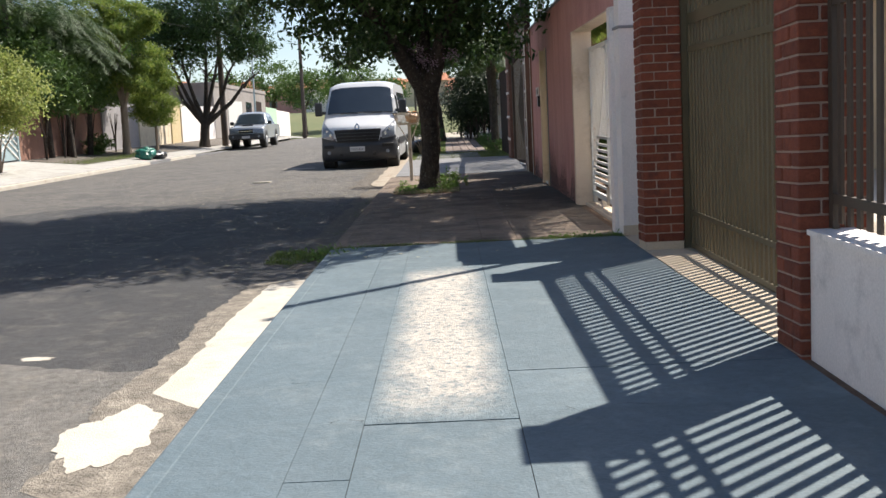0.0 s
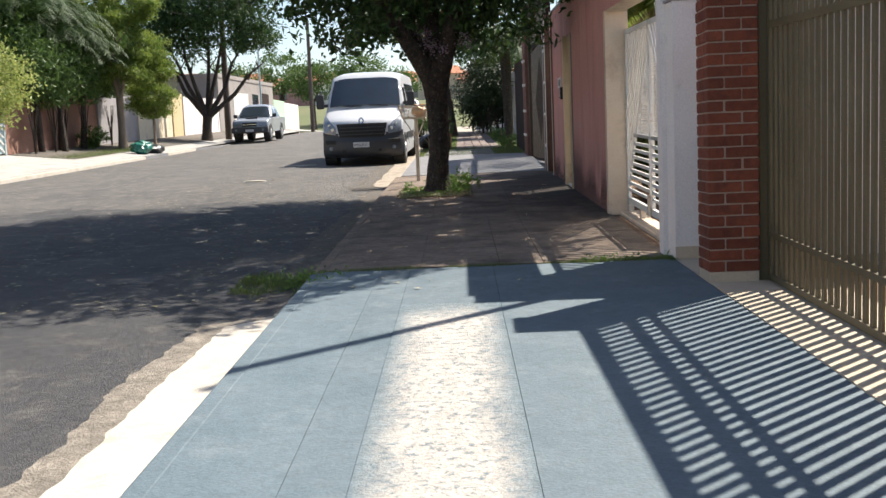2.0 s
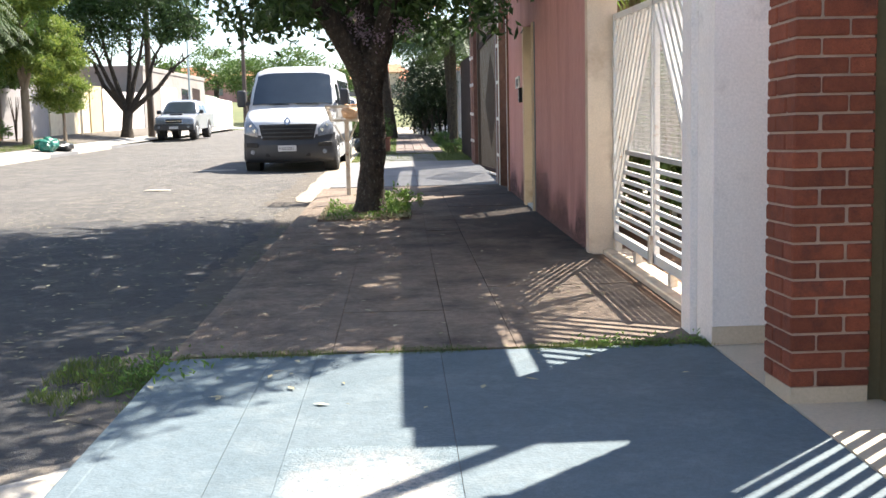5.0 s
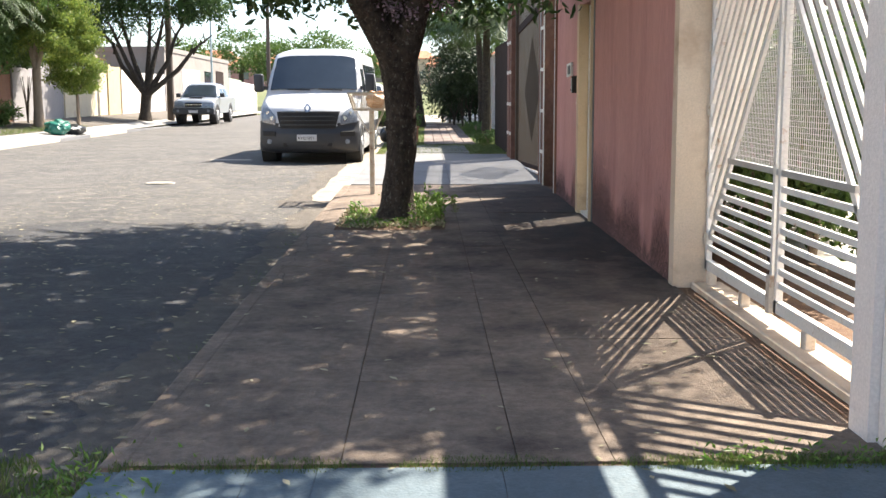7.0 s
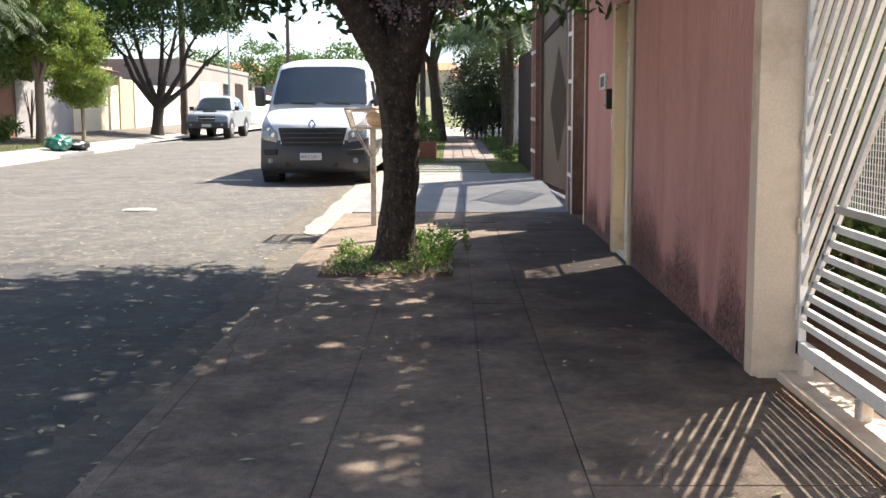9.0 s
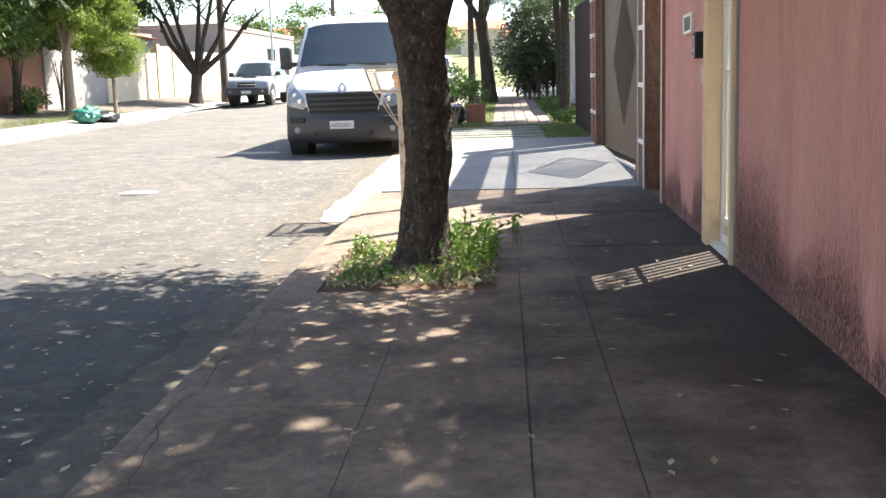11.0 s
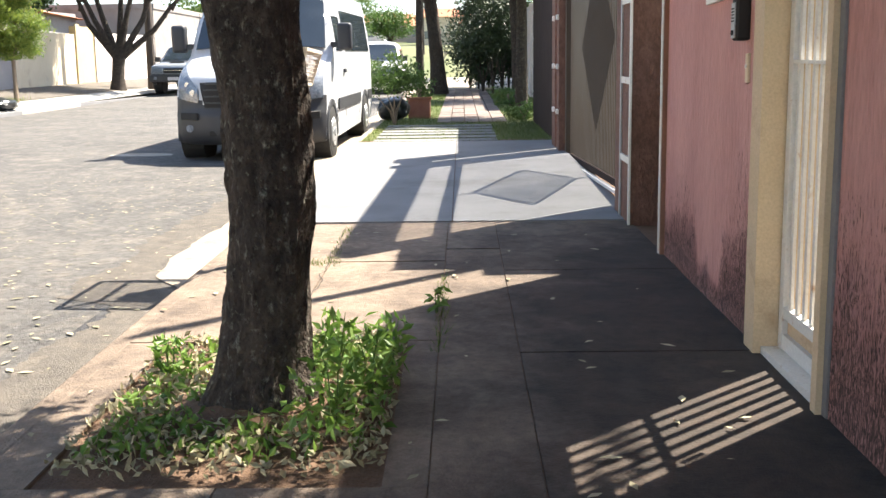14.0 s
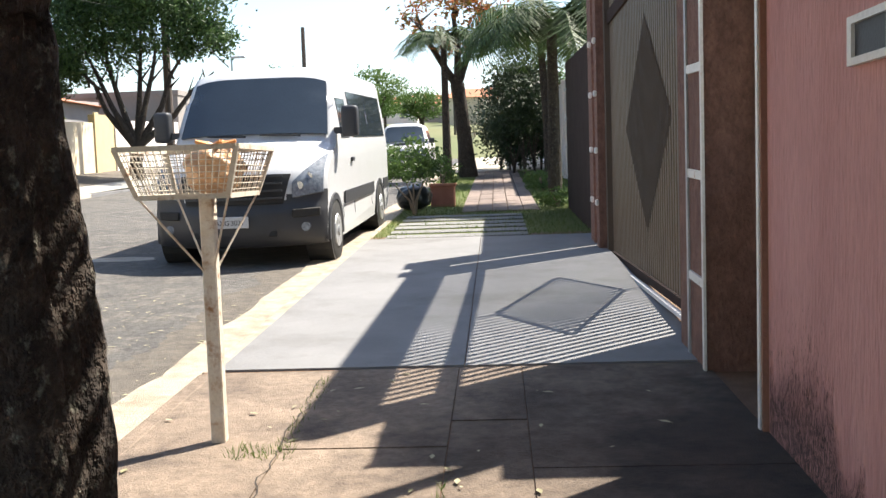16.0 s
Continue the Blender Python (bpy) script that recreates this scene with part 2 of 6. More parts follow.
YELLOW = mat("yellow_plaster", (0.62, 0.49, 0.28), (0.66, 0.53, 0.32), 2, 0.9, 0.2, 60)
OCHRE_WALL = mat("reddish_brown_plaster", (0.26, 0.13, 0.09), (0.32, 0.17, 0.12), 1.5, 0.9, 0.3, 50, stain=(0.20, 0.10, 0.07), stain_amount=0.4)
GREY_WALL = mat("grey_plaster", (0.30, 0.28, 0.28), (0.34, 0.32, 0.32), 1.5, 0.9, 0.2, 50)
TAUPE_WALL = mat("taupe_plaster", (0.30, 0.27, 0.25), (0.34, 0.305, 0.28), 1.5, 0.9, 0.2, 50, stain=(0.24, 0.21, 0.19), stain_scale=0.8, stain_amount=0.4)
GREEN_WALL = mat("pale_green_plaster", (0.42, 0.60, 0.42), (0.46, 0.64, 0.46), 1.5, 0.9, 0.2, 50)
ROOF_TILE = mat("clay_roof_tile", (0.45, 0.17, 0.09), (0.55, 0.24, 0.13), 3, 0.9, 0.8, 30)
TEAL_GATE = mat("grey_teal_metal", (0.34, 0.44, 0.46), (0.38, 0.48, 0.50), 3, 0.5, 0.05, 60)
PATH_BRICK = mat("red_paver", (0.235, 0.178, 0.152), (0.30, 0.232, 0.20), 7, 0.9, 0.4, 90, rand=0.3, mottle=0.4)
TERRACOTTA = mat("terracotta", (0.40, 0.15, 0.09), (0.46, 0.19, 0.12), 7, 0.85, 0.3, 90)
BLACK_BAG = mat("black_plastic_bag", (0.02, 0.022, 0.024), (0.03, 0.032, 0.034), 6, 0.3, 0.6, 12)
GREEN_BAG = mat("green_plastic_bag", (0.02, 0.15, 0.115), (0.03, 0.20, 0.15), 6, 0.35, 0.5, 12)
TAN_BAG = mat("tan_plastic_bag", (0.45, 0.25, 0.13), (0.58, 0.36, 0.20), 14, 0.4, 0.8, 25)
ORANGE_BAG = mat("orange_plastic", (0.75, 0.30, 0.10), (0.8, 0.4, 0.15), 14, 0.4, 0.5, 25)
WOOD_POLE = mat("weathered_pole_wood", (0.085, 0.066, 0.054), (0.12, 0.095, 0.08), 6, 0.9, 0.5, 40, stretch=(1, 1, 0.2))
HILL = mat("dry_hill_grass", (0.10, 0.13, 0.045), (0.16, 0.16, 0.07), 0.08, 0.95, 0.3, 1.5)
LAWN_SOIL = mat("grassy_soil", (0.09, 0.13, 0.03), (0.15, 0.15, 0.05), 3, 0.95, 0.8, 60)
GRASS = leaf_mat("grass_blade", (0.065, 0.12, 0.022), (0.19, 0.225, 0.065), 0.35)
WEED = leaf_mat("weed_leaf", (0.09, 0.19, 0.03), (0.22, 0.34, 0.07), 0.35)
DARK_LEAF = leaf_mat("dark_glossy_leaf", (0.022, 0.052, 0.016), (0.075, 0.14, 0.036), 0.3, 0.5)
MID_LEAF = leaf_mat("mid_green_leaf", (0.05, 0.10, 0.022), (0.12, 0.20, 0.045), 0.3)
CONIFER = leaf_mat("conifer_spray", (0.09, 0.165, 0.028), (0.28, 0.335, 0.07), 0.48)
PALE_LEAF = leaf_mat("variegated_leaf", (0.20, 0.27, 0.06), (0.46, 0.48, 0.16), 0.45)
# green leaf with the palm's shade put into its colour
SHADED_LEAF = leaf_mat("shaded_leaf", (0.012, 0.028, 0.009), (0.034, 0.062, 0.018), 0.04, 0.6)
PALM_LEAF = leaf_mat("palm_leaflet", (0.018, 0.045, 0.01), (0.06, 0.11, 0.025), 0.2, 0.6)
RED_LEAF = leaf_mat("reddening_leaf", (0.10, 0.13, 0.03), (0.42, 0.12, 0.04), 0.3)
FALLEN = leaf_mat("fallen_leaf", (0.22, 0.20, 0.11), (0.52, 0.47, 0.31), 0.1, 0.8)
GRIME = leaf_mat("damp_grimy_plaster", (0.03, 0.022, 0.019), (0.12, 0.066, 0.056), 0.0, 0.95)
MID_GRIME = leaf_mat("grimy_plaster", (0.20, 0.105, 0.096), (0.38, 0.19, 0.176), 0.0, 0.95)
FAINT_GRIME = leaf_mat("faint_grimy_plaster", (0.43, 0.22, 0.205), (0.56, 0.288, 0.27), 0.0, 0.95)
LILAC = leaf_mat("lilac_blossom", (0.30, 0.20, 0.26), (0.42, 0.32, 0.38), 0.3)


# ---- small mesh helpers ----
def gz(y):
    """Height of the pavement above the start of the street, climbing at a steady 3.8 percent, then over a crest and up a far hill."""
    if y < 72:
        return 0.085 + 0.038 * y
    if y < 92:
        return 2.821 + 0.01 * (y - 72)
    return 3.021 + 0.06 * (y - 92) + (0.05 * (y - 92) if y < 130 else 1.9)


def make(name, bm, material, smooth=False):
    me = bpy.data.meshes.new(name)
    bmesh.ops.recalc_face_normals(bm, faces=bm.faces[:])
    bm.to_mesh(me)
    bm.free()
    for mt in (material if isinstance(material, (list, tuple)) else [material]):
        me.materials.append(mt)
    if smooth:
        me.polygons.foreach_set("use_smooth", [True] * len(me.polygons))
        me.set_sharp_from_angle(angle=radians(48))
    return new(name, me)


def part(name, bm, material, parent, label="", smooth=False):
    ob = make(name, bm, material, smooth)
    base = parent.matrix_basis.copy() if parent.parent is None else parent.parent.matrix_basis @ parent.matrix_basis
    ob.parent = parent
    ob.matrix_parent_inverse = base.inverted()
    return tagged(ob, label)


def solid(name, bm, material, label="", category="", smooth=False, kind="structure", group=""):
    return tagged(make(name, bm, material, smooth), label, category, group, kind)


def thing(name, at, label, category, group="", kind=""):
    ob = new(name)
    ob.empty_display_size = 0.2
    ob.matrix_basis = Matrix.Translation(at)
    return tagged(ob, label, category, group, kind)


def hexa(bm, pts):
    v = [bm.verts.new(p) for p in pts]
    for f in ((0, 1, 2, 3), (7, 6, 5, 4), (0, 4, 5, 1), (1, 5, 6, 2), (2, 6, 7, 3), (3, 7, 4, 0)):
        bm.faces.new([v[i] for i in f])
    return bm


def box(bm, x0, x1, y0, y1, z0, z1):
    return hexa(bm, [(x0, y0, z0), (x1, y0, z0), (x1, y1, z0), (x0, y1, z0), (x0, y0, z1), (x1, y0, z1), (x1, y1, z1), (x0, y1, z1)])


def sbox(bm, x0, x1, y0, y1, h0, h1):
    """A box whose heights are taken above the sloping pavement."""
    a, b = gz(y0), gz(y1)
    return hexa(bm, [(x0, y0, a + h0), (x1, y0, a + h0), (x1, y1, b + h0), (x0, y1, b + h0), (x0, y0, a + h1), (x1, y0, a + h1), (x1, y1, b + h1), (x0, y1, b + h1)])


def B():
    return bmesh.new()


def bevel(bm, w=0.008, seg=1):
    bmesh.ops.bevel(bm, geom=bm.edges[:], offset=w, segments=seg, affect="EDGES", profile=0.6)
    return bm


def tube(bm, p, q, r0, r1=None, seg=8, cap=True):
    p, q = Vector(p), Vector(q)
    r1 = r0 if r1 is None else r1
    d = (q - p).normalized()
    u = d.orthogonal().normalized()
    w = d.cross(u)
    a = [bm.verts.new(p + r0 * (math.cos(k) * u + math.sin(k) * w)) for k in (2 * math.pi * i / seg for i in range(seg))]
    b = [bm.verts.new(q + r1 * (math.cos(k) * u + math.sin(k) * w)) for k in (2 * math.pi * i / seg for i in range(seg))]
    for i in range(seg):
        bm.faces.new((a[i], a[(i + 1) % seg], b[(i + 1) % seg], b[i]))
    if cap:
        bm.faces.new(a[::-1])
        bm.faces.new(b)
    return bm


def beam(bm, p, q, w, d, normal=(1, 0, 0)):
    """A flat bar from p to q, w wide in its plane and d deep along normal."""
    p, q, n = Vector(p), Vector(q), Vector(normal).normalized()
    s = (q - p).normalized().cross(n).normalized() * w / 2
    n = n * d / 2
    return hexa(bm, [p - s - n, p + s - n, p + s + n, p - s + n, q - s - n, q + s - n, q + s + n, q - s + n])


def limb(bm, pts, radii, seg=8):
    """A tapering, bending limb through pts."""
    rings = []
    for i, p in enumerate(pts):
        p = Vector(p)
        d = (Vector(pts[min(i + 1, len(pts) - 1)]) - Vector(pts[max(i - 1, 0)])).normalized()
        u = d.cross(Vector((0.3, 1, 0.1))).normalized()
        w = d.cross(u)
        rings.append([bm.verts.new(p + radii[i] * (1 + 0.16 * noise.noise(p * 2.3 + Vector((k, 0, 0)))) * (math.cos(2 * math.pi * k / seg) * u + math.sin(2 * math.pi * k / seg) * w)) for k in range(seg)])
    for a, b in zip(rings, rings[1:]):
        for k in range(seg):
            bm.faces.new((a[k], a[(k + 1) % seg], b[(k + 1) % seg], b[k]))
    bm.faces.new(rings[0][::-1])
    bm.faces.new(rings[-1])
    return bm


rng = np.random.default_rng(7)


def leaves(name, centres, length, width, material, parent=None, label="", droop=0.3, kind=""):
    """One mesh of many small bent leaves, one at each centre, turned at random."""
    c = np.asarray(centres, float)
    n = len(c)
    d = rng.normal(size=(n, 3))
    d[:, 2] -= droop
    d /= np.linalg.norm(d, axis=1)[:, None]
    s = np.cross(d, rng.normal(size=(n, 3)))
    s /= np.linalg.norm(s, axis=1)[:, None] + 1e-9
    up = np.cross(d, s)
    ln = length * rng.uniform(0.6, 1.25, n)[:, None]
    wd = width * rng.uniform(0.7, 1.2, n)[:, None]
    v = np.empty((n, 4, 3))
    v[:, 0] = c - d * ln / 2
    v[:, 1] = c + s * wd / 2 + up * wd * 0.25
    v[:, 2] = c + d * ln / 2
    v[:, 3] = c - s * wd / 2 + up * wd * 0.25
    f = (np.arange(n)[:, None] * 4 + np.array([0, 1, 2, 3])[None]).tolist()
    me = bpy.data.meshes.new(name)
    me.from_pydata(v.reshape(-1, 3).tolist(), [], f)
    me.materials.append(material)
    ob = new(name, me)
    if parent:
        ob.parent = parent
        ob.matrix_parent_inverse = parent.matrix_basis.inverted()
    return tagged(ob, label, kind=kind)


def clumps(centre, radii, count, per, spread, low=None, shell=0.45):
    """Leaf places gathered in clumps through the outer part of an ellipsoid."""
    d = rng.normal(size=(count, 3))
    d /= np.linalg.norm(d, axis=1)[:, None]
    r = rng.uniform(shell, 1.0, count) ** 0.7
    c = np.array(centre) + d * r[:, None] * np.array(radii)
    pts = (c[:, None] + rng.normal(size=(count, per, 3)) * np.array([spread, spread, spread * 0.6])).reshape(-1, 3)
    return pts if low is None else pts[pts[:, 2] > low]


def blades(name, x0, x1, y0, y1, count, height, material, lift=0.0, label="", keep=None, kind="stuff"):
    """Upright grass blades over a stretch of ground."""
    x, y = rng.uniform(x0, x1, count), rng.uniform(y0, y1, count)
    if keep:
        k = np.array([keep(a, b) for a, b in zip(x, y)])
        x, y = x[k], y[k]
    n = len(x)
    z = np.array([gz(b) for b in y]) + lift
    ang, h = rng.uniform(0, 2 * np.pi, n), height * rng.uniform(0.4, 1.2, n)
    lean = rng.normal(size=(n, 2)) * h[:, None] * 0.5
    w = 0.0018 + 0.035 * h
    v = np.empty((n, 3, 3))
    v[:, 0] = np.stack([x - np.cos(ang) * w, y - np.sin(ang) * w, z - 0.01], 1)
    v[:, 1] = np.stack([x + np.cos(ang) * w, y + np.sin(ang) * w, z - 0.01], 1)
    v[:, 2] = np.stack([x + lean[:, 0], y + lean[:, 1], z + h], 1)
    me = bpy.data.meshes.new(name)
    me.from_pydata(v.reshape(-1, 3).tolist(), [], np.arange(3 * n).reshape(-1, 3).tolist())
    me.materials.append(material)
    return tagged(new(name, me), label, "grass", "", kind)


def strip(bm, xs, ys, height):
    """A sheet over the grid xs by ys at height(x, y)."""
    g = [[bm.verts.new((x, y, height(x, y))) for x in xs] for y in ys]
    for i in range(len(ys) - 1):
        for j in range(len(xs) - 1):
            bm.faces.new((g[i][j], g[i][j + 1], g[i + 1][j + 1], g[i + 1][j]))
    return bm


def span(a, b, n):
    return [a + (b - a) * i / n for i in range(n + 1)]


# ---- ground, road ----
KERB, WALL, FAR_KERB, FAR_WALL = -1.25, 1.78, -11.05, -14.5
FLOOR = -0.075


def land(x, y):
    side = max(0.0, abs(x + 6) - 30) * 0.01
    return gz(y) - 0.22 + (side if y > 80 else 0) + (0.6 * noise.noise(Vector((x * 0.02, y * 0.02, 0))) if y > 100 else 0)


solid("ground", strip(B(), [-400, -200, -100, -60, -40, -25, -16, -6, 4, 12, 25, 40, 60, 100, 200, 400], span(-40, 130, 68) + span(135, 300, 15) + [400, 600], land), HILL, "dry grassy ground rising to a far hill", "ground")


def road_z(x, y):
    return gz(y) + FLOOR + 0.05 * (1 - ((x + 6.15) / 4.9) ** 2) + 0.0015 * noise.noise(Vector((x * 1.3, y * 1.3, 0)))


solid("road", strip(B(), span(FAR_KERB, KERB + 0.02, 24), span(-30, 92, 160), road_z), ASPHALT, "worn grey asphalt street with patches and grit", "road", smooth=True)


def worn_sunlit_road():
    """The worn street past the tree's shade, painted sunlit-pale; its near edge breaking up unevenly."""
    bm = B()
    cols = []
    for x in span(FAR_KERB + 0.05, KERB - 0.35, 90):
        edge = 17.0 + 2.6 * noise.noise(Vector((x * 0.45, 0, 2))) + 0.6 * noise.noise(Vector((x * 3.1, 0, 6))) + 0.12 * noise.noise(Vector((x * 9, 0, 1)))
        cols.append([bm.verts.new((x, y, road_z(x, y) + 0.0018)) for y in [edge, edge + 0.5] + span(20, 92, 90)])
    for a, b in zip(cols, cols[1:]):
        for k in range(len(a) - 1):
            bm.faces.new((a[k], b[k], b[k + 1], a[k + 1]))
    return solid("road_worn", bm, WORN_SUNLIT_ASPHALT, "worn gritty asphalt with dry leaves, its sunlit paleness partly in the colour", "road", smooth=True)


worn_sunlit_road()


def ragged(name, x_in, x_out, y0, y1, material, label, lift, amp=0.12, freq=1.7, n=120, end_taper=True):
    """A thin sheet along the kerb with an uneven outer edge."""
    bm = B()
    rows = []
    for y in span(y0, y1, n):
        t = min(1.0, (y - y0) / 0.35, (y1 - y) / 0.35) if end_taper else 1.0
        edge = x_in + (x_out - x_in) * max(0.05, t) + amp * noise.noise(Vector((y * freq, x_out, 3))) + amp * 0.35 * noise.noise(Vector((y * freq * 4, x_out, 9))) + amp * 0.3 * noise.noise(Vector((y * freq * 11, x_out, 5)))
        edge = min(edge, x_in - 0.03)
        rows.append([bm.verts.new((x, y, road_z(x, y) + lift)) for x in (x_in, x_in * 0.5 + edge * 0.5, edge)])
    for a, b in zip(rows, rows[1:]):
        for k in range(2):
            bm.faces.new((a[k], a[k + 1], b[k + 1], b[k]))
    return solid(name, bm, material, label, "road")


ragged("road_gutter", KERB + 0.01, -1.6, 4.75, 8.75, WHITE_CEMENT, "white cement gutter beside the blue pavement", 0.005, amp=0.06, freq=0.9, n=300)
ragged("road_gutter", KERB + 0.01, -1.6, 19.4, 60, TAN_CEMENT, "pale cement gutter along the kerb", 0.012, amp=0.07, freq=1.1, n=300)
near = B()
rim = []
for x in span(FAR_KERB + 0.05, KERB - 0.03, 120):
    edge = 5.75 + 0.35 * noise.noise(Vector((x * 0.8, 0, 5))) + 0.14 * noise.noise(Vector((x * 3.5, 0, 8))) + 0.05 * noise.noise(Vector((x * 11, 0, 3)))
    rim.append([near.verts.new((x, y, road_z(x, y) + 0.0019)) for y in span(-30, 3.0, 20) + [edge]])
for a, b in zip(rim, rim[1:]):
    for k in range(len(a) - 1):
        near.faces.new((a[k], b[k], b[k + 1], a[k + 1]))
solid("road_patch", near, PATCHED, "older lighter asphalt with a cracked edge", "road")
ragged("road_dirt", KERB + 0.01, -1.62, 9.0, 19.6, DIRT, "gritty brown dirt along the kerb", 0.004, amp=0.16, freq=1.4, n=400)
ragged("road_dirt", KERB + 0.01, -1.95, 18.9, 27, DIRT, "gritty brown dirt beside the gutter", 0.004, amp=0.2, freq=1.4, n=300)
ragged("road_patch", -1.3, -1.8, 3.4, 8.8, BROKEN, "broken tan cement edge by the gutter", 0.0035, amp=0.13, freq=0.9, n=260)


def blob(name, cx, cy, rx, ry, material, label, lift, base, wob=0.3, seg=90):
    bm = B()
    c = bm.verts.new((cx, cy, base(cx, cy) + lift))
    ring = []
    for k in range(seg):
        a = 2 * math.pi * k / seg
        r = 1 + wob * noise.noise(Vector((math.cos(a) * 1.5 + cx, math.sin(a) * 1.5 + cy, 0))) + wob * 0.5 * noise.noise(Vector((math.cos(a) * 6, math.sin(a) * 6, cx))) + wob * 0.25 * noise.noise(Vector((math.cos(a) * 15, math.sin(a) * 15, cx)))
        x, y = cx + rx * r * math.cos(a), cy + ry * r * math.sin(a)
        ring.append(bm.verts.new((x, y, base(x, y) + lift)))
    for k in range(seg):
        bm.faces.new((c, ring[k], ring[(k + 1) % seg]))
    return solid(name, bm, material, label, "road")


blob("road_stain", -1.62, 4.42, 0.22, 0.42, WHITE_CEMENT, "spilt white cement on the road edge", 0.0065, road_z)
blob("road_stain", -2.6, 5.95, 0.10, 0.05, WHITE_CEMENT, "small white cement spot on asphalt", 0.004, road_z)
blob("road_stain", -4.15, 27.6, 0.45, 0.22, PALE_CONCRETE, "pale repair in the asphalt", 0.003, road_z, 0.15)

cover = thing("manhole_cover", (-4.2, 22.1, road_z(-4.2, 22.1)), "pale round metal manhole cover in the asphalt", "manhole cover")
part("frame", tube(B(), (-4.2, 22.1, road_z(-4.2, 22.1) - 0.02), (-4.2, 22.1, road_z(-4.2, 22.1) + 0.012), 0.23, seg=32), WHITE_CEMENT, cover)
part("lid", tube(B(), (-4.2, 22.1, road_z(-4.2, 22.1)), (-4.2, 22.1, road_z(-4.2, 22.1) + 0.02), 0.19, seg=32), WHITE_CEMENT, cover)

# ---- right pavement: bed, kerb and slabs ----
PIT = (-0.95, 0.18, 16.5, 18.1)
bed = B()
for x0, x1, y0, y1 in ((KERB + 0.02, 3.2, -30, 16.5), (KERB + 0.02, PIT[0], 16.5, 18.1), (PIT[1], 3.2, 16.5, 18.1), (KERB + 0.02, 3.2, 18.1, 28.7), (KERB + 0.02, 3.2, 28.7, 92)):
    sbox(bed, x0, x1, y0, y1, -0.4, -0.008)
pavement = solid("pavement", bed, SOIL, "concrete pavement along the house walls", "pavement")
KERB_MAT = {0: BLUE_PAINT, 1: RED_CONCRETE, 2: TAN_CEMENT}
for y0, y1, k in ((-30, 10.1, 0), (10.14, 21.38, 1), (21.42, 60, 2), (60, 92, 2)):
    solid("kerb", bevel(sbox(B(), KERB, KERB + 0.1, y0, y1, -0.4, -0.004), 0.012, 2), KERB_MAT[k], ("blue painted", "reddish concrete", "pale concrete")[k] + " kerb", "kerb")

soil_top = B()
strip(soil_top, span(PIT[0] - 0.02, PIT[1] + 0.02, 12), span(PIT[2] - 0.02, PIT[3] + 0.02, 16), lambda x, y: gz(y) - 0.016 + 0.012 * noise.noise(Vector((x * 5, y * 5, 0))) + 0.10 * math.exp(-((x + 0.335) ** 2 + (y - 17.27) ** 2) / 0.09))
solid("tree_pit", soil_top, SOIL, "square of bare reddish soil round the tree", "soil", True)


def slabs(cells, material, gap=0.006, height=None, name="slab"):
    """Each cell x0, x1, y0, y1 becomes one slab with its own edges, a few millimetres uneven."""
    for x0, x1, y0, y1 in cells:
        bm = B()
        e = random.uniform(-0.003, 0.003)
        if height:
            a, b = height(y0), height(y1)
            hexa(bm, [(x0 + gap, y0 + gap, a - 0.3), (x1 - gap, y0 + gap, a - 0.3), (x1 - gap, y1 - gap, b - 0.3), (x0 + gap, y1 - gap, b - 0.3), (x0 + gap, y0 + gap, a + e), (x1 - gap, y0 + gap, a + e), (x1 - gap, y1 - gap, b + e), (x0 + gap, y1 - gap, b + e)])
        else:
            sbox(bm, x0 + gap, x1 - gap, y0 + gap, y1 - gap, -0.05, e)
        part(name, bm, material, pavement)


IN = KERB + 0.1
blue = []
for y0, y1 in ((-12, -8), (-8, -4), (-4, 0), (0, 3.3), (3.3, 4.9), (4.9, 10.1)):
    blue.append((IN, -0.67, y0, y1))
for y0, y1 in ((-12, -6), (-6, 0), (0, 2.2), (2.2, 3.55), (3.55, 4.24), (4.24, 4.95), (4.95, 10.1)):
    blue.append((-0.67, -0.42, y0, y1))
for y0, y1 in ((-12, -6), (-6, 0), (0, 4.2)):
    blue.append((-0.42, 0.265, y0, y1))
for y0, y1 in ((-12, -6), (-6, 0), (0, 2.6), (2.6, 4.3), (4.3, 5.0), (5.0, 10.1)):
    blue.append((0.265, WALL, y0, y1))
slabs(blue, BLUE_PAINT, 0.0014)
slabs([(-0.42, 0.265, 4.2, 8.6)], WORN_PAINT, 0.0014)
slabs([(-0.42, 0.265, 8.6, 10.1)], BLUE_PAINT, 0.0014)
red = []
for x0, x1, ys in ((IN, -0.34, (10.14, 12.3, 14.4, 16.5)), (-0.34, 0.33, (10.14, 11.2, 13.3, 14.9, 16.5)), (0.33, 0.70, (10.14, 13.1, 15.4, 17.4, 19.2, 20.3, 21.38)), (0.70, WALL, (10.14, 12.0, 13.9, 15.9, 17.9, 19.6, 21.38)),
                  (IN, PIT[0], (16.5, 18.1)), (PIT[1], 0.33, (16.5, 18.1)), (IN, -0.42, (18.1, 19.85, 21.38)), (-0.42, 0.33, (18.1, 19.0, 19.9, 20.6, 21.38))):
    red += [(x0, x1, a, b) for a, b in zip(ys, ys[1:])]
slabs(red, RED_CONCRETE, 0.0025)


def drive_z(y):
    return 0.906 + (gz(28.7) + 0.01 - 0.906) * (y - 21.42) / (28.7 - 21.42)


slabs([(IN, 0.36, 21.42, 28.7), (0.36, 1.86, 21.42, 28.7)], GREY_CONCRETE, 0.004, drive_z)
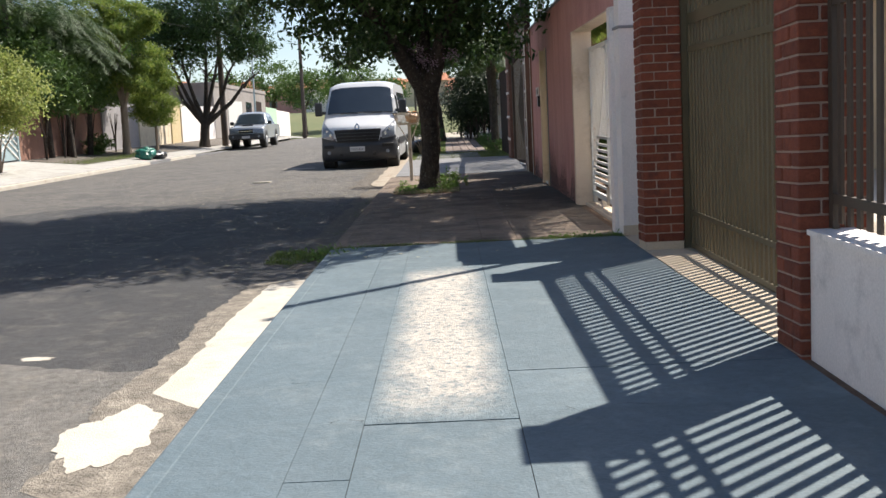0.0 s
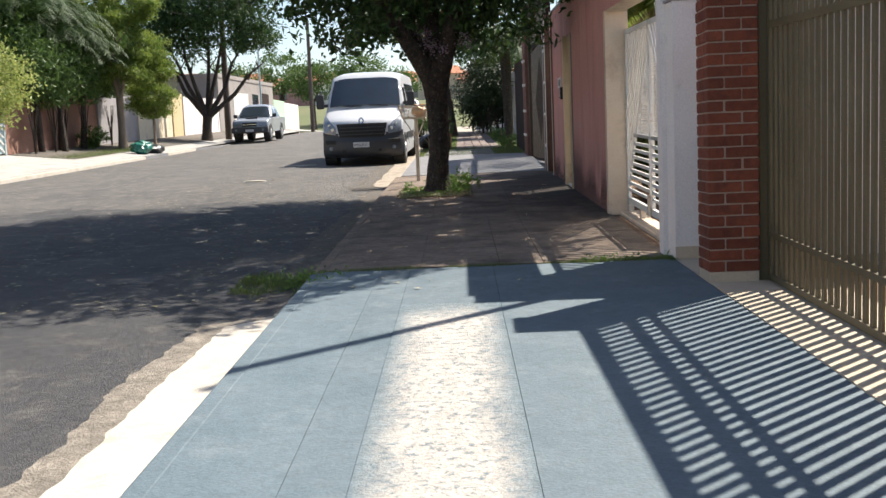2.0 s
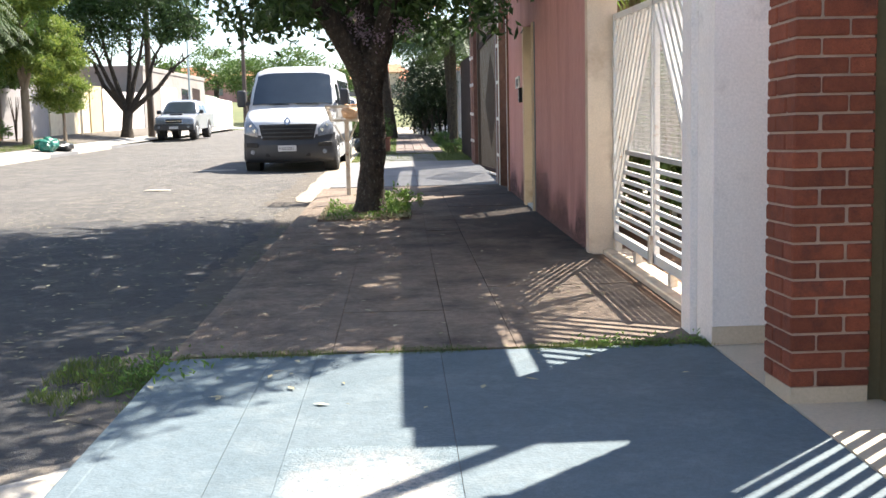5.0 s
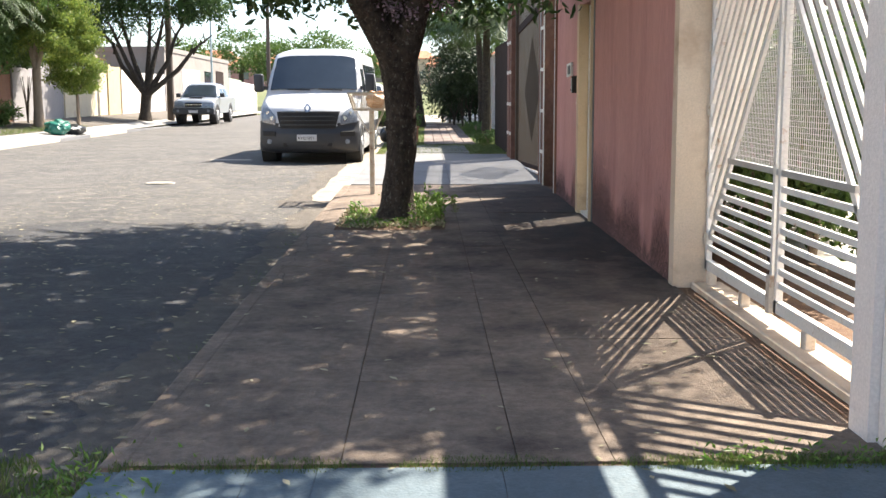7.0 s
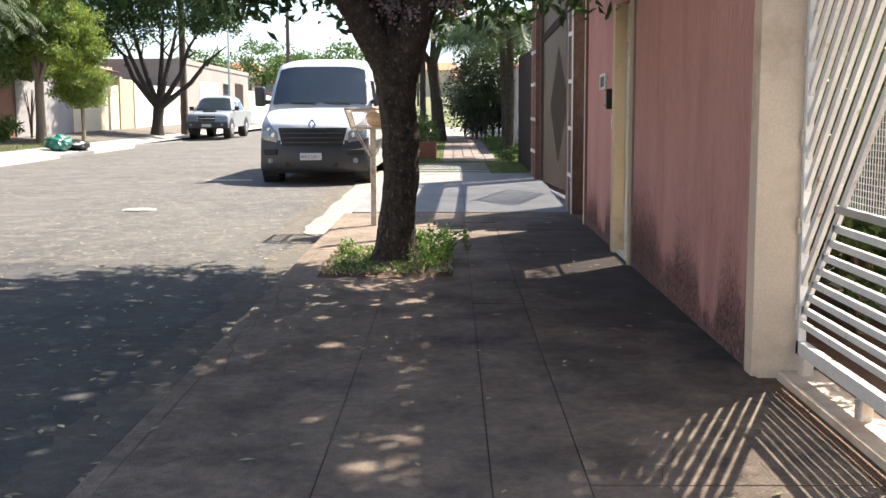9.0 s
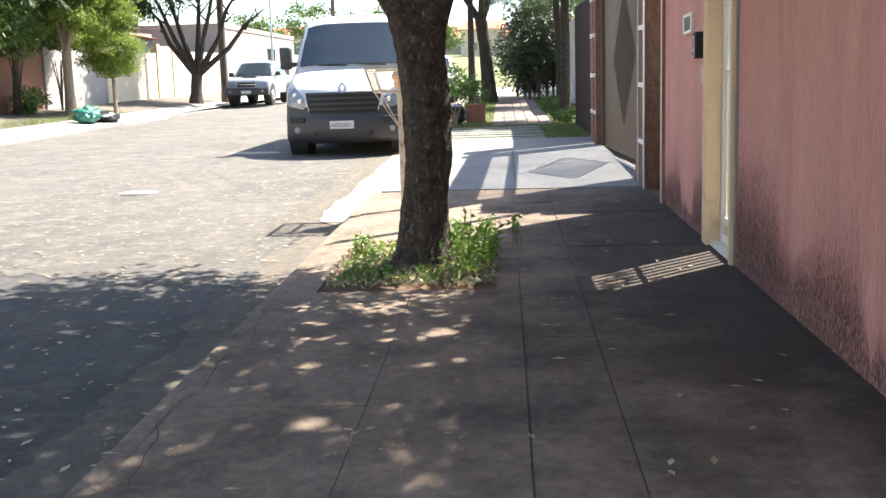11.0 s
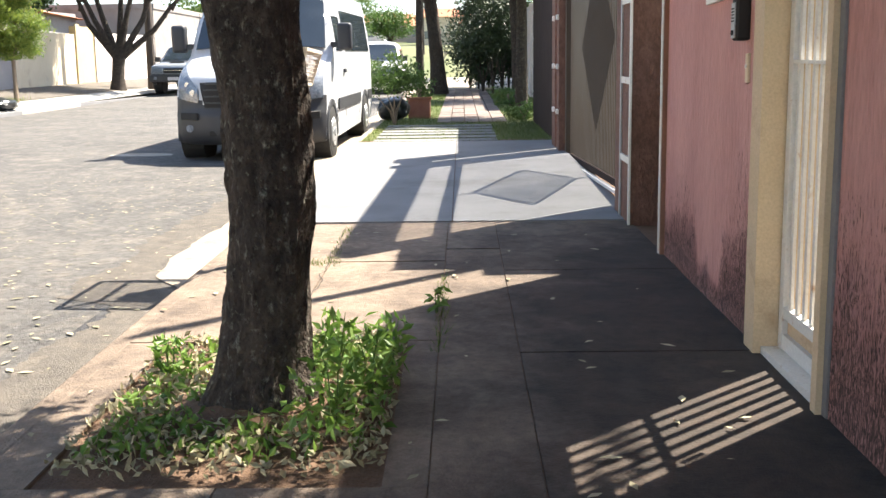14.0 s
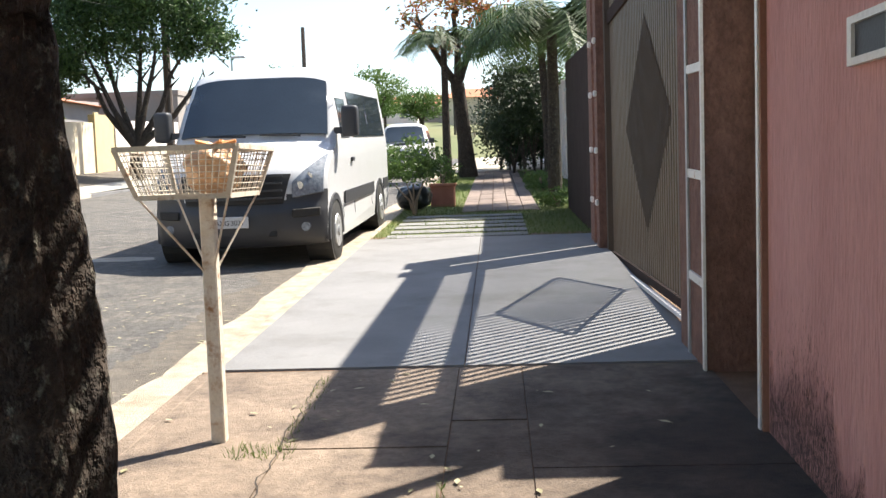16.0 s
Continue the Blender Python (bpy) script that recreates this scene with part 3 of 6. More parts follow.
# paver strips set in grass, then the red path
slabs([(-0.95, 1.0, 28.85 + 0.62 * i, 29.25 + 0.62 * i) for i in range(6)], GREY_CONCRETE, 0.0)
cells = []
for i in range(22):
    for j in range(5):
        cells.append((-0.05 + 0.28 * j, 0.22 + 0.28 * j, 33.0 + 0.8 * i, 33.78 + 0.8 * i))
slabs(cells, PATH_BRICK, 0.004, name="paver")
slabs([(IN, 3.0, 50.7, 60), (IN, 3.0, 60, 91)], PALE_CONCRETE, 0.0)
turf = B()
for x0, x1, y0, y1 in ((IN, 3.0, 28.71, 33.0), (IN, -0.06, 33.0, 50.6), (1.36, 3.0, 33.0, 50.6)):
    sbox(turf, x0, x1, y0, y1, -0.034, -0.012)
solid("lawn", turf, LAWN_SOIL, "patchy lawn beside the pavers", "lawn")


# ---- right side: low wall, brick pillars, bronze gate ----
solid("wall_1", sbox(B(), 1.83, 2.03, -12, 4.98, -0.3, 0.64), WHITE_WALL, "low white rendered garden wall", "wall")
solid("wall_coping", sbox(B(), 1.81, 2.05, -12, 4.975, 0.642, 0.67), WHITE_WALL, "thin white coping on the low wall", "trim")


def barred(name, label, x, y0, y1, h0, h1, rails, spacing, bw, bd, material, group, base=0.0):
    """A panel of upright bars between rails, following the slope."""
    t = thing(name, (x, (y0 + y1) / 2, gz((y0 + y1) / 2) + h0), label, "gate" if "gate" in name else "fence", group)
    n = max(1, int(round((y1 - y0 - 0.08) / spacing)))
    for i in range(n):
        y = y0 + 0.06 + (y1 - y0 - 0.12) * (i + 0.5) / n
        part("bar", sbox(B(), x - bd / 2, x + bd / 2, y - bw / 2, y + bw / 2, h0 + 0.03, h1 - 0.02), material, t)
    for a, b in rails:
        part("rail", sbox(B(), x - bd / 2 - 0.008, x + bd / 2 + 0.008, y0, y1, a, b), material, t)
    for y in (y0, y1 - 0.05):
        part("stile", sbox(B(), x - bd / 2 - 0.01, x + bd / 2 + 0.01, y, y + 0.05, h0, h1), material, t)
    return t


barred("fence_panel", "dark brown barred fence on a low white wall", 1.94, -11.5, 4.97, 0.675, 2.5, ((0.80, 0.85), (1.78, 1.83), (2.05, 2.1), (2.42, 2.5)), 0.11, 0.045, 0.015, DARK_BAR, "street fences")
bronze_gate = barred("driveway_gate", "bronze painted metal driveway gate with close upright slats", 2.22, 5.36, 8.96, 0.012, 2.62, ((0.014, 0.06), (0.32, 0.36), (1.78, 1.83), (2.02, 2.12), (2.48, 2.62)), 0.105, 0.046, 0.019, BRONZE, "")

part("post", sbox(B(), 2.146, 2.25, 8.964, 9.02, -0.05, 2.62), BRONZE, bronze_gate)

sill = B()
sbox(sill, WALL + 0.006, 2.598, 5.362, 8.958, -0.06, 0.003)
sbox(sill, WALL + 0.006, 2.3, 9.252, 10.018, -0.06, 0.003)
sill = solid("threshold", sill, MORTAR, "beige tiled threshold in front of the gates", "floor")
n = 9
for i in range(n):
    y0 = 5.36 + 3.6 * i / n
    part("tile", sbox(B(), WALL + 0.004, 2.60, y0 + 0.002, y0 + 3.6 / n - 0.002, -0.05, 0.008), TILE, sill)
for i in range(2):
    part("tile", sbox(B(), WALL + 0.004, 2.3, 9.25 + 0.385 * i, 9.631 + 0.385 * i, -0.05, 0.008), TILE, sill)


def pillar(x0, y0, s, d, top, foot=0.10, material=BRICK):
    z0 = gz(y0) - 0.02
    t = thing("brick_pillar", (x0 + s / 2, y0 + d / 2, z0), "square pillar of red bricks with pale mortar", "pillar", "brick pillars")
    if foot > 0:
        part("plinth", box(B(), x0 + 0.012, x0 + s - 0.01, y0 + 0.012, y0 + d - 0.01, z0 - 0.2, z0 + foot), TILE, t, "beige tile plinth")
    part("mortar", box(B(), x0 + 0.014, x0 + s - 0.014, y0 + 0.014, y0 + d - 0.014, z0 + foot, z0 + top), MORTAR, t)
    ch, j, bl = 0.081, 0.011, s * 2 / 3
    meshes = {}

    def brick_mesh(lx, ly):
        if (lx, ly) not in meshes:
            bm = box(B(), -lx / 2, lx / 2, -ly / 2, ly / 2, 0, ch - j)
            bevel(bm, 0.006)
            me = bpy.data.meshes.new("brick")
            bm.to_mesh(me)
            bm.free()
            me.materials.append(material)
            meshes[lx, ly] = me
        return meshes[lx, ly]

    w = s / 3
    wd = d / 3
    for c in range(int((top - foot) / ch)):
        z = z0 + foot + 0.005 + c * ch
        if c % 2:
            lay = ((0, bl, 0, wd), (s - w, s, 0, d - wd), (w, s, d - wd, d), (0, w, wd, d))
        else:
            lay = ((0, w, 0, d - wd), (w, s, 0, wd), (s - w, s, wd, d), (0, bl, d - wd, d))
        for a, b, e, f in lay:
            ob = new("brick", brick_mesh(round(b - a - j, 4), round(f - e - j, 4)))
            ob.parent = t
            ob.matrix_parent_inverse = t.matrix_basis.inverted()
            ob.matrix_basis = pose(x0 + (a + b) / 2 + random.uniform(-0.003, 0.003), y0 + (e + f) / 2 + random.uniform(-0.003, 0.003), z, 0, 0, random.uniform(-0.6, 0.6))
    part("cap", bevel(box(B(), x0 - 0.03, x0 + s + 0.03, y0 - 0.03, y0 + d + 0.03, z0 + top, z0 + top + 0.06), 0.01), MORTAR, t)
    return t


pillar(1.77, 4.98, 0.37, 0.37, 2.56, -0.05)
pillar(1.77, 8.92, 0.37, 0.33, 2.44)

# ---- white stub wall, its mast ----
solid("wall_2", sbox(B(), 2.3, 2.45, 9.27, 10.03, -0.3, 2.3), WHITE_WALL, "white rendered return wall between the pillar and the column", "wall")
solid("wall_3", sbox(B(), 1.78, 4.2, 10.03, 10.32, -0.3, 2.10), WHITE_WALL, "white rendered stub wall with a tile skirting", "wall")
solid("wall_3_upper", sbox(B(), 1.785, 4.2, 10.035, 10.31, 2.13, 2.92), WHITE_WALL, "white upper wall above the ledge", "wall")
solid("ledge", sbox(B(), 1.765, 4.2, 10.015, 10.335, 2.104, 2.128), GREY_WALL, "thin grey ledge on the white wall", "trim")
solid("wall_3_corner", sbox(B(), 1.74, 1.98, 10.325, 10.50, -0.3, 2.348), WHITE_WALL, "white column at the gate opening", "wall")
solid("baseboard", sbox(B(), 1.775, 2.3, 10.018, 10.029, 0.01, 0.11), TILE, "tile skirting on the white wall", "trim")


def mast(x, y, h):
    t = thing("service_mast", (x, y, gz(y)), "slim grey electricity service mast behind the wall", "mast", "service masts")
    part("pole", tube(B(), (x, y, gz(y) - 0.1), (x, y, gz(y) + h), 0.055, 0.05, 12), GREY_METAL, t)
    part("insulator", tube(B(), (x - 0.09, y, gz(y) + h - 0.25), (x - 0.04, y, gz(y) + h - 0.25), 0.035, seg=8), WHITE_METAL, t)
    return t


mast(2.36, 10.17, 6.3)
mast(2.1, 21.06, 5.6)

# ---- pink house: gate, wall, door ----
solid("gate_sill", bevel(sbox(B(), 1.88, 2.1, 10.52, 13.47, -0.05, 0.04), 0.01), PALE_BEIGE, "beige painted sill under the white gate", "trim")
solid("lintel", sbox(B(), 1.78, 1.98, 10.33, 13.62, 2.352, 2.92), PINK_WALL, "pink rendered beam over the white gate", "wall")
solid("lintel_soffit", sbox(B(), 1.77, 1.99, 10.50, 13.49, 2.335, 2.350), PALE_BEIGE, "beige painted underside of the gate beam", "trim")
solid("door_jamb", sbox(B(), 1.755, 2.02, 13.49, 13.618, -0.2, 2.35), PALE_BEIGE, "beige painted gate post", "trim")
solid("wall_4", sbox(B(), 1.78, 1.98, 13.62, 17.10, -0.3, 2.92), PINK_WALL, "pink scratched render wall, grimy at its foot", "wall")
solid("wall_5", sbox(B(), 1.78, 1.98, 18.0, 20.02, -0.3, 2.92), PINK_WALL, "pink scratched render wall with an intercom", "wall")
solid("wall_4_over_door", sbox(B(), 1.78, 1.98, 17.10, 18.0, 2.36, 2.92), PINK_WALL, "pink render above the street door", "wall")
solid("door_trim", sbox(B(), 1.745, 1.99, 17.10, 17.155, -0.2, 2.36), BEIGE, "beige painted door surround", "trim")
solid("door_trim", sbox(B(), 1.735, 1.99, 17.86, 18.0, -0.2, 2.36), BEIGE, "beige painted door surround", "trim")
solid("trim", sbox(B(), 1.768, 1.7795, 18.001, 18.05, -0.1, 2.36), GREY_CONCRETE, "rough grey cement edge beside the door surround", "trim")
solid("trim", sbox(B(), 1.768, 1.7795, 17.055, 17.099, -0.1, 2.36), GREY_CONCRETE, "rough grey cement edge beside the door surround", "trim")
solid("door_sill", sbox(B(), 1.77, 2.0, 17.156, 17.858, -0.05, 0.03), WHITE_METAL, "pale step at the street door", "trim")
solid("wall_coping", sbox(B(), 1.76, 2.0, 10.31, 20.03, 2.922, 2.955), GREY_WALL, "weathered grey wall coping", "trim")
solid("trim", sbox(B(), 1.745, 1.99, 20.047, 20.085, -0.2, 2.95), WHITE_METAL, "white painted strip at the end of the pink wall", "trim")
solid("trim", sbox(B(), 1.752, 1.99, 20.022, 20.045, -0.2, 2.95), OCHRE_WALL, "reddish brown strip beside the pink wall", "trim")


def grime(name, y0, y1, reach, count, material, size):
    """Mould on the foot of a wall: many small ragged blotches, drawn out upwards, thinning with height."""
    v, f = [], []
    for k in range(count):
        y = random.uniform(y0, y1)
        patch = max(0.12, 0.55 + 0.9 * noise.noise(Vector((y * 1.3, y0, 0))) + 0.35 * noise.noise(Vector((y * 5.0, y0, 3))))
        h = random.expovariate(1.0) * reach * patch
        if h > 0.85:
            continue
        w = size * random.uniform(0.4, 1.3)
        tall = w * random.uniform(3.0, 11.0)
        x = 1.7785 - random.uniform(0.0004, 0.0024)
        n, m = len(v), 6
        for q in range(m):
            a = 2 * math.pi * q / m + random.uniform(-0.35, 0.35)
            r = random.uniform(0.6, 1.15)
            yy = min(y1, max(y0, y + w * r * math.cos(a)))
            v.append((x, yy, gz(yy) + max(-0.01, h + tall * r * math.sin(a))))
        f.append(tuple(range(n, n + m)))
    me = bpy.data.meshes.new(name)
    me.from_pydata(v, [], f)
    me.materials.append(material)
    return tagged(new(name, me), "dark damp mould along the foot of the wall", "stain", "", "structure")


for w_name, w0, w1, w_r in (("wall_4_stain", 13.64, 17.09, 1.1), ("wall_5_stain", 18.02, 20.0, 1.1)):
    span_y = w1 - w0
    grime(w_name, w0, w1, 0.20 * w_r, int(7000 * span_y), FAINT_GRIME, 0.0021)
    grime(w_name, w0, w1, 0.17 * w_r, int(9000 * span_y), MID_GRIME, 0.0021)
    grime(w_name, w0, w1, 0.125 * w_r, int(20000 * span_y), GRIME, 0.0023)


def white_gate():
    """Two leaves: louvres below, a mesh triangle in the middle, slanting bars on both sides."""
    x = 2.0
    y0, ym, y1 = 10.52, 12.11, 13.48
    foot_r, foot_l = 11.10, 13.05
    g = thing("driveway_gate", (x, ym, gz(ym)), "white enamelled two-leaf metal gate with slanting bars and louvres", "gate")
    apex = 2.06
    top = 2.12

    def P(y, h, dx=0.0):
        return (x + dx, y, gz(y) + h)

    for a, b, left in ((y0, ym - 0.022, False), (ym + 0.022, y1, True)):
        for s in (a, b - 0.036):
            part("stile", sbox(B(), x - 0.02, x + 0.02, s, s + 0.036, 0.13, top), WHITE_METAL, g)
        part("rail", sbox(B(), x - 0.02, x + 0.02, a, b, 0.13, 0.20), WHITE_METAL, g)
        part("rail", sbox(B(), x - 0.022, x + 0.022, a, b, top - 0.05, top), WHITE_METAL, g)
        outer = y0 if not left else y1
        inner = ym
        slope = (apex - 0.86) / ((ym - foot_r) if not left else (foot_l - ym))
        # boundary bar and the bars outside it
        for k in range(18):
            off = 0.10 * k * math.hypot(1, slope)
            pts = []
            for y in span(outer, inner, 60):
                h = apex + off - abs(ym - y) * slope
                if 0.2 <= h <= top - 0.03:
                    pts.append((y, h))
            if len(pts) > 3:
                part("bar", beam(B(), P(*pts[0]), P(*pts[-1]), 0.039, 0.022), WHITE_METAL, g)
        # middle rail and mesh
        yb = foot_r if not left else foot_l
        part("rail", beam(B(), P(ym, 0.93), P(yb, 0.93), 0.036, 0.03), GREY_METAL, g)
        mesh = B()
        for i in range(1, 36):
            h = 0.95 + i * (apex - 0.97) / 36
            ye = ym - (apex - h) / slope if not left else ym + (apex - h) / slope
            beam(mesh, P(ym, h), P(ye, h), 0.0032, 0.0032)
        for i in range(1, 34):
            y = ym + (yb - ym) * i / 34
            h = apex - abs(ym - y) * slope
            if h > 0.97:
                beam(mesh, P(y, 0.95, 0.004), P(y, h, 0.004), 0.0032, 0.0032)
        part("mesh", mesh, WHITE_METAL, g, "square wire mesh infill")
        # louvres
        for i in range(8):
            h = 0.29 + i * 0.078
            reach = min(abs(ym - outer) - 0.02, (apex - h) / slope)
            ye = ym - reach if not left else ym + reach
            yb2 = ym - 0.03 if not left else ym + 0.03
            part("louvre", beam(B(), P(yb2, h), P(ye, h), 0.034, 0.022), WHITE_METAL, g)
    for y in (y0 + 0.06, ym - 0.5, ym + 0.55, y1 - 0.1):
        part("foot", bevel(box(B(), x - 0.03, x + 0.03, y - 0.035, y + 0.035, gz(y) + 0.03, gz(y) + 0.13), 0.006), RUSTY_WHITE, g, "pale block under the bottom rail")
    for h in (0.35, 0.8, 1.25, 1.7):
        part("hinge", tube(B(), P(y1 - 0.015, h - 0.04, -0.025), P(y1 - 0.015, h + 0.04, -0.025), 0.012, seg=8), RUSTY_WHITE, g, "rust-stained hinge")
    part("latch", box(B(), x - 0.05, x - 0.022, ym - 0.03, ym + 0.03, gz(ym) + 0.12, gz(ym) + 0.34), RUSTY_WHITE, g, "rusty drop bolt")
    return g


white_gate()


def street_door():
    x, y0, y1 = 1.865, 17.158, 17.856
    d = thing("door_1", (x, (y0 + y1) / 2, gz(17.5)), "white metal street door with upright bars and small panes", "door")
    for y in (y0, y1 - 0.05):
        part("stile", sbox(B(), x - 0.02, x + 0.02, y, y + 0.05, 0.032, 2.35), WHITE_METAL, d)
    for a, b in ((0.032, 0.10), (0.17, 0.22), (1.27, 1.285), (1.86, 1.92), (2.28, 2.35)):
        part("rail", sbox(B(), x - 0.018, x + 0.018, y0 + 0.05, y1 - 0.05, a, b), WHITE_METAL, d)
    n = 7
    for i in range(n):
        y = y0 + 0.05 + (y1 - y0 - 0.1) * (i + 0.5) / n
        part("bar", sbox(B(), x - 0.007, x + 0.007, y - 0.014, y + 0.014, 0.22, 2.28), WHITE_METAL, d)
    part("panel", sbox(B(), x + 0.004, x + 0.012, y0 + 0.05, y1 - 0.05, 0.1, 0.17), BEIGE, d)
    part("pane", sbox(B(), x + 0.0, x + 0.008, y0 + 0.048, y1 - 0.048, 1.91, 2.3), CREAM, d, "frosted pane")
    for k in range(3):
        part("rail", sbox(B(), x - 0.02, x - 0.004, y0 + 0.05, y1 - 0.05, 2.0 + 0.09 * k, 2.015 + 0.09 * k), WHITE_METAL, d)
    part("handle", tube(B(), (x - 0.05, y0 + 0.09, gz(17.2) + 0.98), (x - 0.05, y0 + 0.09, gz(17.2) + 1.12), 0.012), CHROME, d)
    return d


street_door()
note = thing("paper_notice", (1.84, 17.28, gz(17.3) + 1.75), "small white paper notice taped to the door bars", "notice")
part("sheet", box(B(), 1.841, 1.844, 17.20, 17.36, gz(17.3) + 1.60, gz(17.3) + 1.86), WHITE_WALL, note)
for i in range(3):
    part("writing", box(B(), 1.8385, 1.8405, 17.23, 17.33, gz(17.3) + 1.66 + 0.06 * i, gz(17.3) + 1.68 + 0.06 * i), PLASTIC, note, "line of illegible writing")

panel = thing("letter_slot", (1.77, 18.78, 2.44), "white framed letter slot in the pink wall", "letter slot")
fr = B()
box(fr, 1.755, 1.785, 18.60, 18.97, 2.37, 2.395)
box(fr, 1.755, 1.785, 18.60, 18.97, 2.505, 2.53)
box(fr, 1.755, 1.785, 18.60, 18.64, 2.395, 2.505)
box(fr, 1.755, 1.785, 18.93, 18.97, 2.395, 2.505)
part("frame", fr, WHITE_METAL, panel)
part("flap", box(B(), 1.768, 1.785, 18.64, 18.93, 2.395, 2.505), PLASTIC, panel, "dark metal flap")

ic = thing("intercom", (1.74, 18.25, 2.24), "black and grey door intercom with a hood", "intercom")
part("housing", bevel(box(B(), 1.715, 1.785, 18.215, 18.30, 2.15, 2.35), 0.01), BLACK, ic)
part("face", box(B(), 1.709, 1.714, 18.228, 18.288, 2.16, 2.32), GREY_METAL, ic, "grey metal face plate")
for k in range(5):
    part("slot", box(B(), 1.7065, 1.7085, 18.238, 18.278, 2.235 + 0.014 * k, 2.241 + 0.014 * k), BLACK, ic)
part("button", tube(B(), (1.703, 18.258, 2.185), (1.709, 18.258, 2.185), 0.012), BLACK, ic)
sw = thing("bell_push", (1.775, 18.22, 2.02), "small cream bell push plate", "switch")
part("plate", bevel(box(B(), 1.767, 1.785, 18.20, 18.24, 1.955, 2.09), 0.004), CREAM, sw)
part("button", tube(B(), (1.762, 18.22, 2.03), (1.768, 18.22, 2.03), 0.01), WHITE_METAL, sw)

# electric fence stand on the wall top by the tree
ef = thing("electric_fence", (1.86, 17.0, gz(17) + 2.95), "thin wire electric fence on the pink wall", "fence")
for y in (14.4, 16.2, 18.0, 19.8):
    part("post", sbox(B(), 1.85, 1.87, y, y + 0.02, 2.95, 3.5), GREY_METAL, ef)
for h in (3.05, 3.2, 3.35, 3.48):
    part("wire", tube(B(), (1.85, 14.4, gz(14.4) + h), (1.85, 19.8, gz(19.8) + h), 0.004, seg=5), GREY_METAL, ef)

# ---- brown house: pillar, slatted gate with a diamond ----
solid("wall_6", sbox(B(), 2.05, 2.2, 20.09, 21.16, -0.3, 1.15), BROWN_WALL, "low brown wall in the recess", "wall")
solid("wall_7", sbox(B(), 1.745, 2.3, 21.17, 21.93, -0.3, 3.0), BROWN_WALL, "brown heavily textured gate pillar", "wall")
solid("trim", sbox(B(), 1.732, 1.744, 21.60, 21.65, -0.1, 3.0), GREY_METAL, "grey steel strip on the gate pillar", "trim")
solid("wall_8", sbox(B(), 2.31, 5.0, 21.0, 21.2, -0.3, 3.0), BROWN_WALL, "brown rendered party wall", "wall")
solid("trim", sbox(B(), 1.728, 1.744, 21.155, 21.195, -0.1, 3.0), WHITE_METAL, "white edge strip on the gate pillar", "trim")
for h in (0.47, 1.08, 1.69, 2.3):
    solid("trim", sbox(B(), 1.73, 1.744, 21.197, 21.58, h, h + 0.05), WHITE_METAL, "white band across the side of the gate pillar", "trim")


def diamond_gate():
    x, y0, y1 = 1.9, 22.0, 26.95
    zb = drive_z(24) - 0.02
    g = thing("driveway_gate", (x, 24.4, zb), "tan slatted metal gate with a dark diamond panel", "gate")
    part("post", box(B(), x - 0.06, x + 0.06, y0, y0 + 0.2, zb - 0.1, zb + 3.4), BROWN_PANEL, g, "dark brown steel gate post")
    part("post", box(B(), x - 0.06, x + 0.06, y1 - 0.14, y1, zb - 0.1, zb + 3.4), DARK_BAR, g, "dark brown steel gate post")
    part("header", box(B(), x - 0.07, x + 0.07, y0, y1 + 0.9, zb + 3.42, zb + 3.85), BROWN_PANEL, g)
    part("rail", box(B(), x - 0.03, x + 0.03, y0 + 0.2, y1 - 0.14, zb + 2.66, zb + 2.8), BROWN_PANEL, g)
    part("track", box(B(), x - 0.09, x - 0.05, y0 + 0.2, y1 - 0.14, zb + 0.02, zb + 0.05), PLATE, g, "pale painted bottom rail")
    part("rail", box(B(), x - 0.03, x + 0.03, y0 + 0.2, y1 - 0.14, zb + 0.05, zb + 0.12), BROWN_PANEL, g)
    n = 44
    for i in range(n):
        y = y0 + 0.21 + (y1 - y0 - 0.36) * (i + 0.5) / n
        part("slat", box(B(), x - 0.005, x + 0.005, y - 0.026, y + 0.026, zb + 0.12, zb + 3.38), TAN_SLAT, g)
    cy, cz, hw, hh = 24.25, zb + 1.44, 1.28, 0.94
    c = [(x + 0.022, cy - hw, cz), (x + 0.022, cy, cz + hh), (x + 0.022, cy + hw, cz), (x + 0.022, cy, cz - hh)]
    for i in range(4):
        part("diamond_frame", beam(B(), c[i], c[(i + 1) % 4], 0.045, 0.02), DARK_MESH, g)
    part("stem", box(B(), x + 0.01, x + 0.034, cy - 0.03, cy + 0.03, zb + 0.1, cz - hh), DARK_BAR, g)
    part("stem", box(B(), x + 0.01, x + 0.034, cy - 0.03, cy + 0.03, cz + hh, zb + 2.7), DARK_BAR, g)
    for i in range(1, 48):
        y = cy - hw + 2 * hw * i / 48
        k = hh * (1 - abs(y - cy) / hw)
        part("diamond_slat", box(B(), x - 0.012, x - 0.007, y - 0.0105, y + 0.0105, cz - k, cz + k), DARK_MESH, g)
    return g


diamond_gate()
for i, (y0, y1) in enumerate(((27.0, 27.3), (27.55, 28.0))):
    p = thing("gate_post", (1.86, (y0 + y1) / 2, gz(y0)), "brown painted gate post with white studs", "post", "brown gate posts")
    part("shaft", sbox(B(), 1.76, 1.98, y0, y1, -0.2, 3.75), BROWN_WALL, p)
    for z in (0.5, 1.1, 1.75, 2.35, 2.95):
        part("stud", bevel(sbox(B(), 1.72, 1.7595, y0 - 0.01, y0 + 0.07, z, z + 0.07), 0.01), WHITE_METAL, p, "white stud")
solid("wall_9", sbox(B(), 1.86, 2.06, 28.02, 33.2, -0.3, 2.55), BROWN_PANEL, "dark brown panelled boundary wall", "wall")
